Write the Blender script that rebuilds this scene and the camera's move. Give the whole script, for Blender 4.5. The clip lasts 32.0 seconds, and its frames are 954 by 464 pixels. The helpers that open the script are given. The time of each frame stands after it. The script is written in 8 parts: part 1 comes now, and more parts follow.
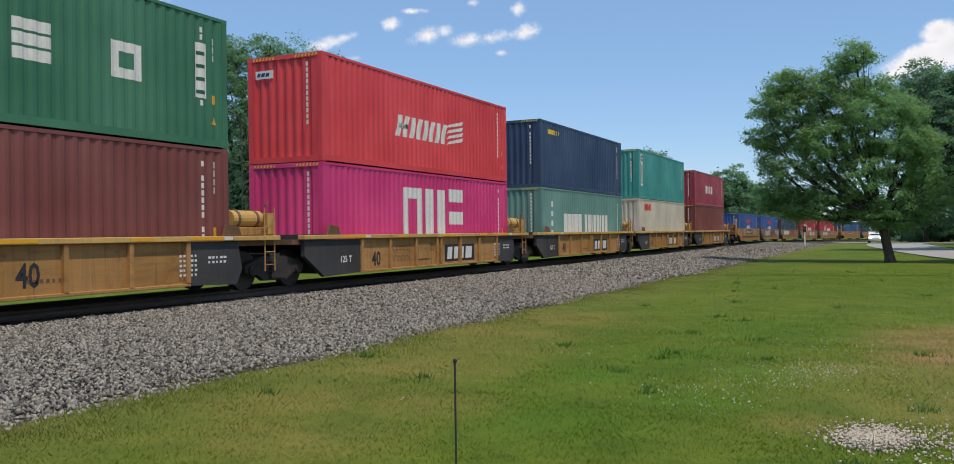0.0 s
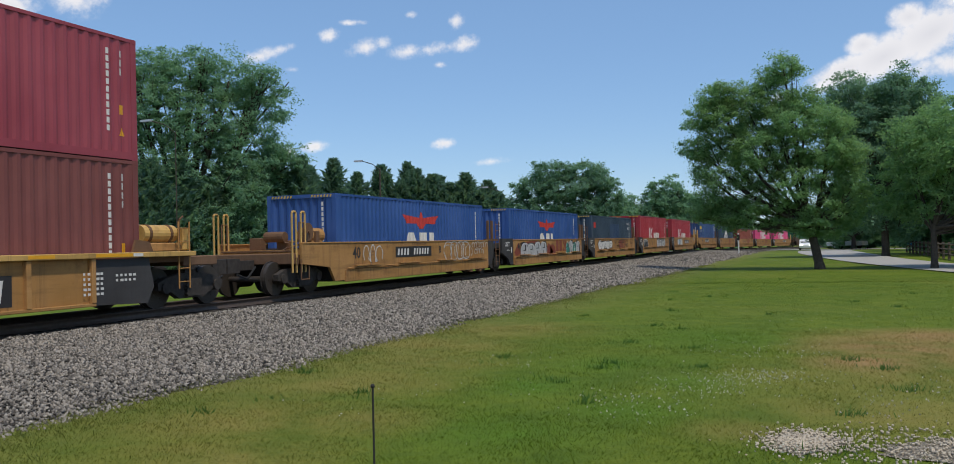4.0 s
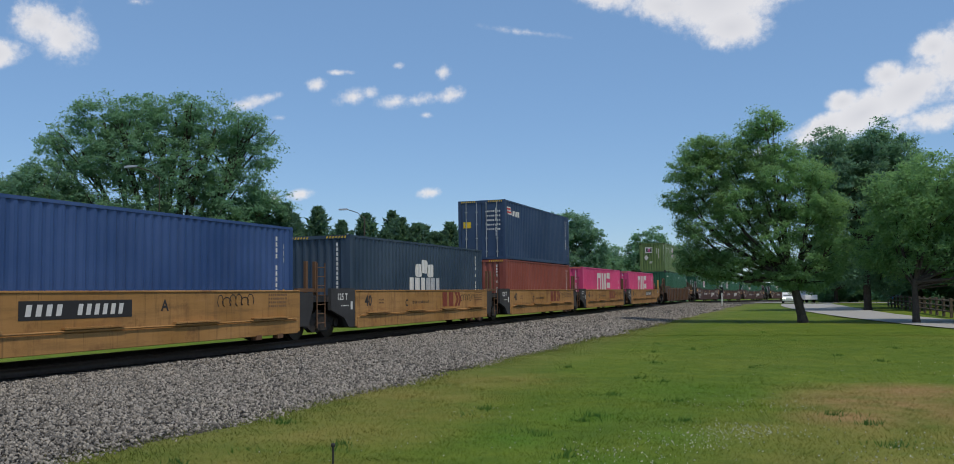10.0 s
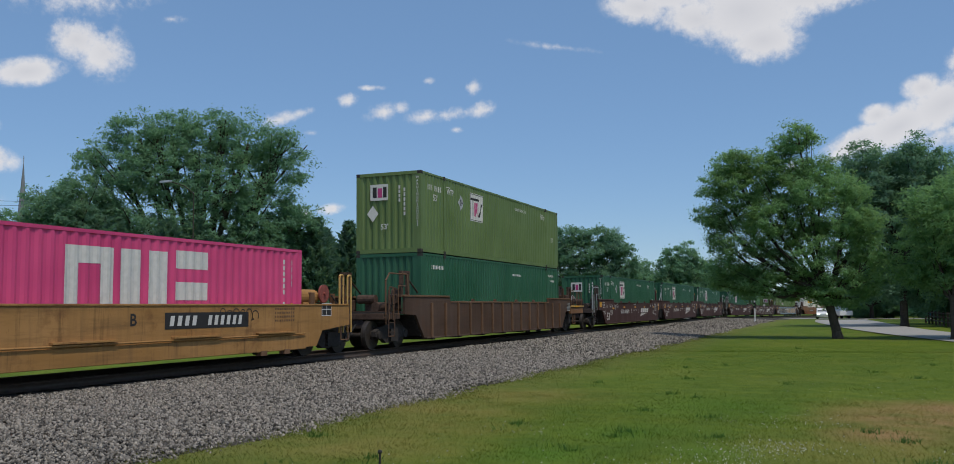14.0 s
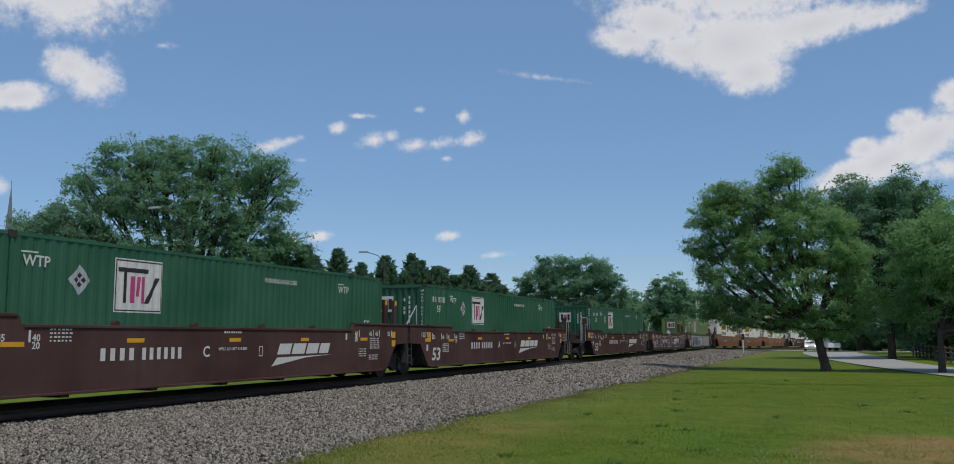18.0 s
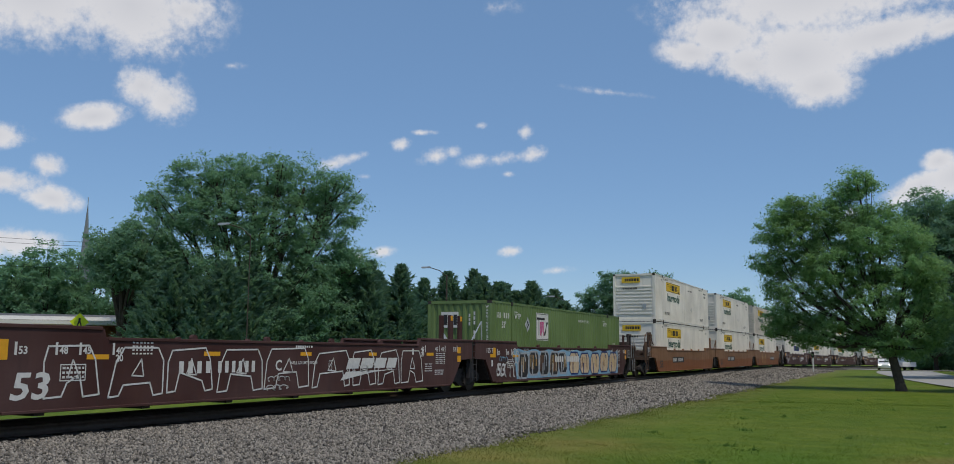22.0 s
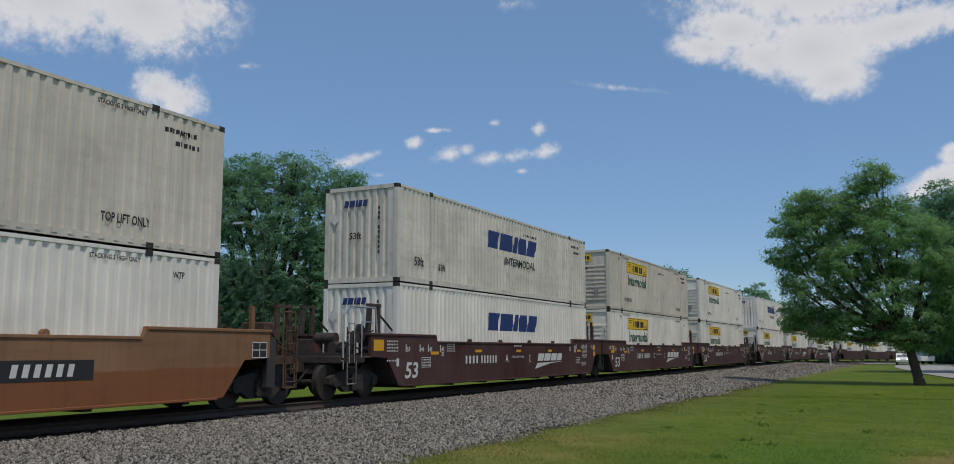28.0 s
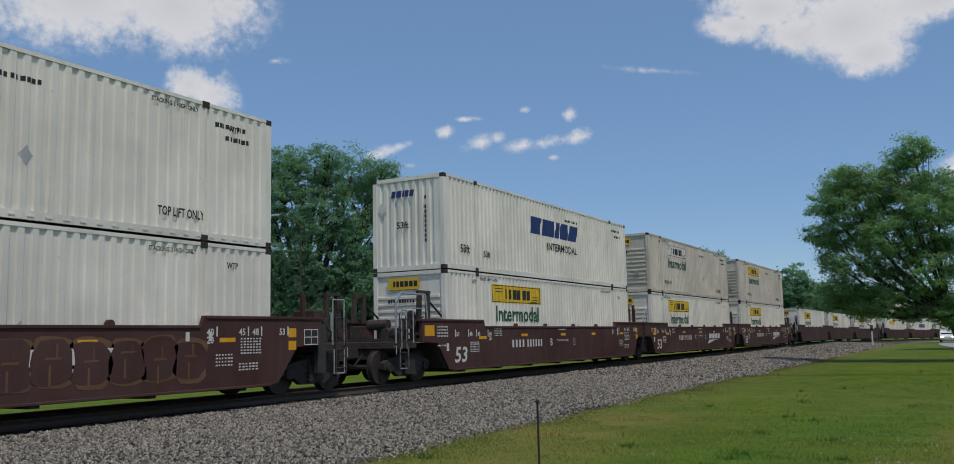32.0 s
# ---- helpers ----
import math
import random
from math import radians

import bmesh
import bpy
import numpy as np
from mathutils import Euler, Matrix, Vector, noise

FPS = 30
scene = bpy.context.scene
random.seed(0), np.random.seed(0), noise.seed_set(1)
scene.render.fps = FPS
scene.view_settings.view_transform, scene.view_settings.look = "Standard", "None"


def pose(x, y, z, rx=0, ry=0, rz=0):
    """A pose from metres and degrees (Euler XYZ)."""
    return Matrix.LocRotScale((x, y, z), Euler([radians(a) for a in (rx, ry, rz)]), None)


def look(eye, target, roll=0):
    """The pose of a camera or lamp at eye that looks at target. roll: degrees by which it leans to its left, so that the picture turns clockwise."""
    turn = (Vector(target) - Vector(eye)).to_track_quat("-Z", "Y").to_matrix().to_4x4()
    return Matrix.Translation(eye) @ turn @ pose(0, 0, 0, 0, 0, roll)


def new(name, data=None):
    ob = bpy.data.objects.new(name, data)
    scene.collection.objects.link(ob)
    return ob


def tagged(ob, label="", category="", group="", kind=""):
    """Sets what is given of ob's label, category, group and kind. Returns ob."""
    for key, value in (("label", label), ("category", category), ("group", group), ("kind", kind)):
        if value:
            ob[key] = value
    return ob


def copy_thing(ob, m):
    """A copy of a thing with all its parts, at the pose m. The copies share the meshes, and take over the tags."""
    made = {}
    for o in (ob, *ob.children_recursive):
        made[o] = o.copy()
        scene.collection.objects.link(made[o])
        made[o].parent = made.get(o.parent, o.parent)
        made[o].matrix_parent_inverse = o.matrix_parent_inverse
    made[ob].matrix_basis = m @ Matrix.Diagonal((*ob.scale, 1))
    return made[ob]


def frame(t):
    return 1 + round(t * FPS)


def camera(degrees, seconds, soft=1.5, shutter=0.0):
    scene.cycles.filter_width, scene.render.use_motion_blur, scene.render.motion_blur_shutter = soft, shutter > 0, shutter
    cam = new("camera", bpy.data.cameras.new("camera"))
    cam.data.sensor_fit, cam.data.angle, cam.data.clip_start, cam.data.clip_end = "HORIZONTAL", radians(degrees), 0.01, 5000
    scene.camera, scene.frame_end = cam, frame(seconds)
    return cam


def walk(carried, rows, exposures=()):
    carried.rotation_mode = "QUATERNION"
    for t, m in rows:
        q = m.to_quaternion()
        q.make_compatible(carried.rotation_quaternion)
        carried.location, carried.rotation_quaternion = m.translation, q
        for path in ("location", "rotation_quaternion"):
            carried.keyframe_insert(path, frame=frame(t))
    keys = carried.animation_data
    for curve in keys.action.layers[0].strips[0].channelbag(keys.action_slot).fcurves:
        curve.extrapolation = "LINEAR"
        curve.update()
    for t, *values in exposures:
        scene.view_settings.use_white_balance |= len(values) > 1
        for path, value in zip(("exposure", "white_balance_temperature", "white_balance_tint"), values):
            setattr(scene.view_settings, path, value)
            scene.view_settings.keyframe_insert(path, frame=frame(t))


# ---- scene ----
cam = camera(56.51, 32.0, 0.9)
# seconds, eye x y z, yaw, pitch, roll: a hand-held camera that stands beside the line
ROWS = [
    (0, -0.000, 0.000, 1.270, 25.335, 0.101, 0.720),
    (0.5, 0.007, -0.007, 1.272, 25.558, 0.164, 0.965),
    (1, 0.032, -0.009, 1.276, 25.038, 0.219, 1.112),
    (1.5, 0.041, -0.007, 1.284, 22.469, 0.190, 1.337),
    (2, 0.046, -0.009, 1.284, 22.306, 0.261, 1.532),
    (2.5, 0.029, -0.007, 1.287, 20.960, 0.332, 1.472),
    (4.5, 0.038, 0.006, 1.289, 21.619, 0.963, 1.333),
    (5, 0.035, 0.005, 1.290, 21.535, 1.233, 1.337),
    (5.5, 0.022, 0.007, 1.290, 21.582, 1.495, 1.206),
    (6, 0.021, 0.010, 1.286, 21.269, 1.707, 1.027),
    (6.5, 0.035, 0.014, 1.287, 20.043, 1.909, 1.121),
    (7, 0.037, 0.021, 1.288, 19.099, 2.118, 1.071),
    (7.5, 0.037, 0.032, 1.290, 19.243, 2.985, 0.985),
    (8, 0.034, 0.047, 1.297, 19.435, 3.667, 1.046),
    (8.5, 0.037, 0.050, 1.296, 19.753, 3.715, 0.899),
    (9, 0.042, 0.041, 1.293, 19.877, 3.719, 0.765),
    (9.5, 0.044, 0.045, 1.293, 20.223, 3.786, 0.829),
    (10, 0.041, 0.055, 1.292, 20.484, 3.954, 0.772),
    (10.5, 0.038, 0.053, 1.294, 20.825, 3.990, 0.751),
    (11, 0.041, 0.039, 1.286, 21.287, 4.075, 0.734),
    (11.5, 0.039, 0.036, 1.285, 21.541, 4.175, 0.654),
    (12, 0.037, 0.029, 1.290, 21.722, 4.350, 0.558),
    (12.5, 0.039, 0.024, 1.292, 21.892, 4.538, 0.439),
    (13, 0.043, 0.016, 1.290, 22.043, 4.750, 0.644),
    (13.5, 0.045, 0.010, 1.288, 22.353, 4.873, 0.649),
    (15.5, 0.007, -0.029, 1.306, 21.916, 4.966, 0.025),
    (16, -0.014, -0.041, 1.311, 19.669, 5.056, 0.049),
    (16.5, -0.032, -0.039, 1.314, 19.756, 5.153, -0.083),
    (17, -0.031, -0.025, 1.317, 20.120, 6.440, -0.491),
    (17.5, -0.021, -0.012, 1.313, 20.541, 6.718, -0.713),
    (18, 0.013, -0.010, 1.317, 21.648, 6.759, 0.104),
    (18.5, 0.039, -0.010, 1.325, 22.605, 6.719, 1.255),
    (19, 0.035, -0.016, 1.328, 23.021, 6.775, 1.662),
    (19.5, 0.021, 0.000, 1.323, 24.372, 6.980, 1.646),
    (20, 0.008, 0.016, 1.323, 25.224, 7.504, 1.731),
    (20.5, -0.002, 0.018, 1.322, 25.376, 7.807, 1.392),
    (21, -0.015, 0.007, 1.327, 25.381, 7.851, 1.202),
    (21.5, -0.012, -0.024, 1.323, 25.650, 7.905, 1.064),
    (22, -0.005, -0.051, 1.321, 25.614, 7.745, -0.335),
    (22.5, -0.008, -0.063, 1.322, 26.723, 7.705, -0.348),
    (23, -0.009, -0.054, 1.320, 27.780, 7.647, -0.043),
    (23.5, -0.023, -0.055, 1.315, 27.837, 7.589, 0.039),
    (24, -0.022, -0.038, 1.318, 25.803, 7.570, 0.458),
    (24.5, -0.026, -0.031, 1.318, 23.921, 7.550, 0.677),
    (25, -0.014, -0.028, 1.320, 24.124, 7.530, -0.285),
    (25.5, -0.010, -0.033, 1.312, 24.588, 7.583, -0.473),
    (27.5, 0.001, -0.029, 1.303, 25.890, 7.369, -0.121),
    (28, 0.009, -0.028, 1.293, 26.589, 7.579, 0.061),
    (28.5, 0.008, -0.031, 1.284, 27.739, 7.561, 0.897),
    (29, 0.022, -0.027, 1.272, 28.670, 7.556, 1.202),
    (29.5, 0.022, -0.021, 1.257, 29.408, 6.934, 0.978),
    (30, 0.019, -0.012, 1.247, 30.343, 6.656, 0.719),
    (30.5, -0.007, -0.015, 1.232, 31.664, 6.567, 0.422),
    (31, -0.023, -0.022, 1.206, 32.920, 6.597, 0.484),
    (31.5, -0.035, -0.026, 1.190, 31.706, 6.813, 0.737),
    (32, -0.030, -0.025, 1.179, 28.907, 6.843, 1.288),
]
# the phone's exposure settles as the bright sky fills its picture
walk(cam, [(t, pose(x, y, z, 90 + pitch, roll, yaw)) for t, x, y, z, yaw, pitch, roll in ROWS],
     [(0.0, 0.28, 6750, 11.5), (2.5, 0.22, 6650, 11.5), (5.0, 0.10, 6550, 11), (9.0, 0.02, 6500, 10.5), (16.0, -0.16, 6500, 10.5), (24.0, -0.17, 6500, 10.5), (32.0, -0.24, 6500, 10.5)])

# ---- light ----
SUN_EL, SUN_AZ = 64.0, 122.0          # degrees; azimuth clockwise from +y
world = bpy.data.worlds.new("sky")
scene.world = world
world.use_nodes = True


def build_sky():
    nt = world.node_tree
    N, K = nt.nodes, nt.links
    N.clear()
    out, bg = N.new("ShaderNodeOutputWorld"), N.new("ShaderNodeBackground")
    sky = N.new("ShaderNodeTexSky")
    sky.sky_type, sky.sun_disc = "NISHITA", False
    sky.sun_elevation, sky.sun_rotation = radians(SUN_EL), radians(SUN_AZ)
    sky.altitude, sky.air_density, sky.dust_density, sky.ozone_density = 1200.0, 1.1, 0.05, 5.0

    def math_node(op, a, b=None):
        n = N.new("ShaderNodeMath")
        n.operation = op
        for i, v in enumerate((a, b)):
            if v is None:
                continue
            if isinstance(v, (int, float)):
                n.inputs[i].default_value = v
            else:
                K.new(v, n.inputs[i])
        return n.outputs[0]

    co = N.new("ShaderNodeTexCoord").outputs["Generated"]
    wob = N.new("ShaderNodeTexNoise")
    wob.inputs["Scale"].default_value, wob.inputs["Detail"].default_value = 13.0, 6.0
    wob.inputs["Roughness"].default_value = 0.55
    K.new(co, wob.inputs["Vector"])
    frill = N.new("ShaderNodeTexNoise")
    frill.inputs["Scale"].default_value, frill.inputs["Detail"].default_value, frill.inputs["Roughness"].default_value = 62.0, 5.0, 0.6
    K.new(co, frill.inputs["Vector"])
    fine = N.new("ShaderNodeTexNoise")
    fine.inputs["Scale"].default_value, fine.inputs["Detail"].default_value, fine.inputs["Roughness"].default_value = 170.0, 5.0, 0.6
    K.new(co, fine.inputs["Vector"])
    sep = N.new("ShaderNodeSeparateXYZ")
    K.new(co, sep.inputs[0])
    az = math_node("MULTIPLY", math_node("ARCTAN2", math_node("MULTIPLY", sep.outputs[0], -1.0), sep.outputs[1]), 57.2958)
    el = math_node("MULTIPLY", math_node("ARCSINE", sep.outputs[2]), 57.2958)
    field = None
    for a, e, w, h, tilt, s in CLOUDS:
        ct, st = math.cos(radians(tilt)), math.sin(radians(tilt))
        da, de = math_node("SUBTRACT", a, az), math_node("SUBTRACT", el, e)
        across = math_node("DIVIDE", math_node("ADD", math_node("MULTIPLY", da, ct), math_node("MULTIPLY", de, st)), w)
        up = math_node("DIVIDE", math_node("SUBTRACT", math_node("MULTIPLY", de, ct), math_node("MULTIPLY", da, st)), h)
        r = math_node("SQRT", math_node("ADD", math_node("MULTIPLY", across, across), math_node("MULTIPLY", up, up)))
        v = math_node("MULTIPLY", math_node("SUBTRACT", 1.25, r), s)
        field = v if field is None else math_node("MAXIMUM", field, v)
    # fair-weather clouds over the rest of the dome
    far = N.new("ShaderNodeTexNoise")
    far.inputs["Scale"].default_value, far.inputs["Detail"].default_value = 3.2, 5.0
    K.new(co, far.inputs["Vector"])
    away = math_node("MULTIPLY", math_node("SUBTRACT", math_node("ABSOLUTE", math_node("SUBTRACT", az, 24.0)), 52.0), 0.05)
    away = math_node("MINIMUM", math_node("MAXIMUM", away, 0.0), 1.0)
    rest = math_node("ADD", math_node("MULTIPLY", math_node("SUBTRACT", far.outputs["Fac"], 0.5), math_node("MULTIPLY", away, 3.0)), math_node("SUBTRACT", away, 1.0))
    field = math_node("MAXIMUM", field, rest)
    hold = math_node("MINIMUM", math_node("MAXIMUM", math_node("ADD", math_node("MULTIPLY", field, 1.7), 0.55), 0.0), 1.0)
    noise_v = math_node("MULTIPLY", math_node("ADD", math_node("MULTIPLY", math_node("SUBTRACT", wob.outputs["Fac"], 0.5), 1.15), math_node("ADD", math_node("MULTIPLY", math_node("SUBTRACT", frill.outputs["Fac"], 0.5), 1.0), math_node("MULTIPLY", math_node("SUBTRACT", fine.outputs["Fac"], 0.5), 0.55))), hold)
    body = math_node("ADD", field, noise_v)
    ramp = N.new("ShaderNodeMapRange")
    ramp.interpolation_type = "SMOOTHSTEP"
    for k, v in (("From Min", -0.05), ("From Max", 0.8)):
        ramp.inputs[k].default_value = v
    K.new(body, ramp.inputs["Value"])
    # thick middles turn grey, thin rims stay bright
    thick = N.new("ShaderNodeMapRange")
    for k, v in (("From Min", 0.5), ("From Max", 1.4), ("To Min", 1.0), ("To Max", 0.45)):
        thick.inputs[k].default_value = v
    K.new(math_node("ADD", math_node("MULTIPLY", field, 0.9), math_node("MULTIPLY", wob.outputs["Fac"], 0.35)), thick.inputs["Value"])
    white = N.new("ShaderNodeMix")
    white.data_type = "RGBA"
    white.inputs[6].default_value, white.inputs[7].default_value = (4.3, 4.4, 4.8, 1), (6.5, 6.45, 6.55, 1)
    K.new(thick.outputs[0], white.inputs[0])
    mix = N.new("ShaderNodeMix")
    mix.data_type = "RGBA"
    K.new(math_node("MULTIPLY", ramp.outputs[0], 0.93), mix.inputs[0])
    rich = N.new("ShaderNodeHueSaturation")
    rich.inputs["Saturation"].default_value = 1.05
    K.new(sky.outputs[0], rich.inputs["Color"])
    # a flat blue mixed into the sky's colour evens its gradient out
    veil = N.new("ShaderNodeMix")
    veil.data_type = "RGBA"
    veil.inputs[0].default_value = 0.5
    K.new(rich.outputs[0], veil.inputs[6])
    veil.inputs[7].default_value = (1.62, 2.85, 4.75, 1)
    K.new(veil.outputs[2], mix.inputs[6])
    K.new(white.outputs[2], mix.inputs[7])
    K.new(mix.outputs[2], bg.inputs["Color"])
    bg.inputs["Strength"].default_value = 0.128
    K.new(bg.outputs[0], out.inputs[0])


# azimuth to the left of +y, elevation, half-widths in degrees, rise to the right in degrees, weight
CLOUDS = [(11.6, 18.7, 2.2, 1, -8, 1), (8, 17.7, 2.6, 1.3, -10, 1), (-2.3, 11.1, 0.9, 0.6, 10, 0.9), (-4.8, 12.4, 1, 0.7, 0, 0.9), (-7.3, 13.7, 1.1, 0.8, 0, 0.9), (9.8, 19.6, 3.2, 1.5, -8, 1),
          (5.2, 18, 4, 2.3, 0, 1), (4, 16.1, 2.2, 1.3, 0, 1), (0.2, 18.6, 4.6, 1.2, 6, 1), (-3.4, 18.6, 2.6, 0.7, 8, 0.9), (4, 21.5, 9, 2.4, 0, 1), (-1, 9.6, 2, 0.7, 25, 0.9),
          (-3.4, 10.3, 2.4, 1.05, 24, 1), (-6, 11.4, 2.7, 1.25, 26, 1), (-9.2, 13, 3.2, 1.9, 26, 1), (-7.6, 9.7, 3.4, 0.7, 6, 0.6), (-13.5, 14.2, 4.5, 2.6, 10, 1), (2.6, 8.4, 0.65, 0.41, 20, 0.6),
          (48, 20.5, 5.4, 2.9, 0, 1), (53.5, 20.2, 6, 2.7, 0, 1), (44.6, 20.6, 2.2, 1.1, 8, 0.9), (47, 15.9, 1.5, 1.15, 0, 1), (45.5, 15.3, 1.56, 1.49, -20, 0.8), (49.6, 13.8, 2, 0.75, 12, 1),
          (55, 12.2, 2, 0.8, 0, 1), (51.6, 8.8, 1.6, 0.75, -8, 1), (51.9, 10.7, 0.91, 0.68, 0, 0.8), (54.4, 9.6, 2.6, 0.7, 0, 0.9), (59.4, 11.2, 2.2, 1.9, 0, 1), (53.6, 6.2, 2.6, 0.8, 0, 0.8),
          (35, 12, 1.34, 0.42, 14, 0.66), (33.8, 12.4, 0.82, 0.27, 16, 0.47), (30.7, 13.3, 0.65, 0.42, 10, 0.58), (28.5, 12.6, 1.11, 0.52, 14, 0.66), (27.4, 12.9, 0.59, 0.4, 0, 0.47), (25.8, 12.3, 1.29, 0.39, 4, 0.47),
          (23.8, 12.5, 1.29, 0.39, 8, 0.47), (22, 12.8, 0.88, 0.55, 18, 0.58), (22.5, 14.2, 0.5, 0.58, -30, 0.62), (29.2, 14.1, 0.82, 0.16, 0, 0.39), (25.4, 14.6, 0.35, 0.2, 0, 0.43), (23.6, 11.5, 0.41, 0.19, 0, 0.43),
          (33, 11.2, 0.47, 0.16, 0, 0.35), (23.5, 6.5, 0.73, 0.35, 6, 0.62), (31.7, 6.4, 0.85, 0.35, 8, 0.62), (33.4, 5.9, 0.47, 0.46, 0, 0.55), (20.4, 5.3, 1.05, 0.23, 5, 0.39), (17.2, 16.6, 2.4, 0.2, -8, 0.26),
          (24, 22, 1.2, 0.4, 0, 0.26), (41.6, 17.6, 0.8, 0.2, 5, 0.26)]
build_sky()
sun = new("sun", bpy.data.lights.new("sun", "SUN"))
sun.data.energy, sun.data.angle, sun.data.color = 2.5, radians(1.2), (1.0, 0.92, 0.78)
_a, _e = radians(SUN_AZ), radians(SUN_EL)
sun.matrix_world = look((0, 0, 50), (-math.sin(_a) * math.cos(_e), -math.cos(_a) * math.cos(_e), 50 - math.sin(_e)))


# ---- materials ----
def shader(name, rough=0.5, metal=0.0, spec=0.4):
    m = bpy.data.materials.new(name)
    m.use_nodes = True
    b = m.node_tree.nodes["Principled BSDF"]
    b.inputs["Roughness"].default_value, b.inputs["Metallic"].default_value = rough, metal
    b.inputs["Specular IOR Level"].default_value = spec
    return m, m.node_tree.nodes, m.node_tree.links, b


def noise_node(N, K, co, scale, detail=4.0, rough=0.55, stretch=None):
    n = N.new("ShaderNodeTexNoise")
    n.inputs["Scale"].default_value, n.inputs["Detail"].default_value, n.inputs["Roughness"].default_value = scale, detail, rough
    if stretch:
        mp = N.new("ShaderNodeMapping")
        mp.inputs["Scale"].default_value = stretch
        K.new(co, mp.inputs[0])
        co = mp.outputs[0]
    K.new(co, n.inputs["Vector"])
    return n.outputs["Fac"]


def ranged(N, K, v, a, b, lo=0.0, hi=1.0):
    n = N.new("ShaderNodeMapRange")
    n.inputs["From Min"].default_value, n.inputs["From Max"].default_value = a, b
    n.inputs["To Min"].default_value, n.inputs["To Max"].default_value = lo, hi
    K.new(v, n.inputs["Value"])
    return n.outputs[0]


def blend(N, K, fac, a, b, how="MIX"):
    n = N.new("ShaderNodeMix")
    n.data_type, n.blend_type = "RGBA", how
    for sock, v in ((n.inputs[0], fac), (n.inputs[6], a), (n.inputs[7], b)):
        if isinstance(v, (int, float)):
            sock.default_value = v
        elif isinstance(v, tuple):
            sock.default_value = (*v, 1)
        else:
            K.new(v, sock)
    return n.outputs[2]


def bumped(N, K, b, h, strength, dist):
    n = N.new("ShaderNodeBump")
    n.inputs["Strength"].default_value, n.inputs["Distance"].default_value = strength, dist
    K.new(h, n.inputs["Height"])
    K.new(n.outputs[0], b.inputs["Normal"])


def paint(name, rgb, rough=0.42, dirt=0.35, rust=0.2, spec=0.35, worn=0.0, band=None):
    """Weathered paint on steel: fading in large patches, streaks that run down, rust specks, fine grain; worn adds
    scuffs along the side and rusty blotches, band = (height, colour) a second tone below that height."""
    m, N, K, b = shader(name, rough, 0.0, spec)
    place = N.new("ShaderNodeTexCoord").outputs["Object"]
    info = N.new("ShaderNodeObjectInfo")
    shift = N.new("ShaderNodeVectorMath")
    shift.operation = "MULTIPLY_ADD"
    K.new(info.outputs["Random"], shift.inputs[0])
    shift.inputs[1].default_value = (31.0, 57.0, 0.0)
    K.new(place, shift.inputs[2])
    co = shift.outputs[0]
    fade = noise_node(N, K, co, 0.45, 3)
    streak = noise_node(N, K, co, 1.0, 5, 0.65, (5.0, 5.0, 0.28))
    grain = noise_node(N, K, co, 14.0, 4)
    specks = noise_node(N, K, co, 6.5, 6, 0.7)
    pale = tuple(min(1.0, c * 1.12 + 0.025) for c in rgb)
    dull = tuple(c * 0.86 for c in rgb)
    c = blend(N, K, ranged(N, K, fade, 0.3, 0.7), dull, pale)
    if band:
        sep = N.new("ShaderNodeSeparateXYZ")
        K.new(place, sep.inputs[0])
        wave = N.new("ShaderNodeMath")
        wave.operation = "ADD"
        K.new(sep.outputs[2], wave.inputs[0])
        K.new(ranged(N, K, noise_node(N, K, co, 0.6, 4), 0.2, 0.8, -0.06, 0.06), wave.inputs[1])
        c = blend(N, K, ranged(N, K, wave.outputs[0], band[0] - 0.02, band[0] + 0.02, 0.85, 0.0), c, band[1])
    grime = tuple(0.42 * v + 0.035 for v in rgb)
    c = blend(N, K, ranged(N, K, streak, 0.52, 0.78, 0.0, dirt), c, grime)
    c = blend(N, K, ranged(N, K, grain, 0.35, 0.75, 0.0, 0.14), c, dull)
    if rust:
        c = blend(N, K, ranged(N, K, specks, 0.66, 0.74, 0.0, rust), c, (0.11, 0.048, 0.026))
    if worn:
        scuff = noise_node(N, K, co, 1.3, 7, 0.7, (3.0, 0.4, 3.6))
        c = blend(N, K, ranged(N, K, scuff, 0.5, 0.7, 0.0, 0.75 * worn), c, tuple(0.38 * v + 0.02 for v in rgb))
        c = blend(N, K, ranged(N, K, scuff, 0.42, 0.3, 0.0, 0.5 * worn), c, tuple(min(0.8, 1.2 * v + 0.05) for v in rgb))
        blot = noise_node(N, K, co, 1.1, 9, 0.72)
        c = blend(N, K, ranged(N, K, blot, 0.54, 0.68, 0.0, 0.8 * worn), c, (0.13, 0.055, 0.028))
        runs = noise_node(N, K, co, 2.4, 6, 0.7, (3.0, 3.0, 0.16))
        c = blend(N, K, ranged(N, K, runs, 0.56, 0.68, 0.0, 0.6 * worn), c, (0.055, 0.034, 0.022))
    K.new(c, b.inputs["Base Color"])
    K.new(ranged(N, K, streak, 0.3, 0.8, rough - 0.06, rough + 0.2), b.inputs["Roughness"])
    bumped(N, K, b, grain, 0.12, 0.004)
    return m


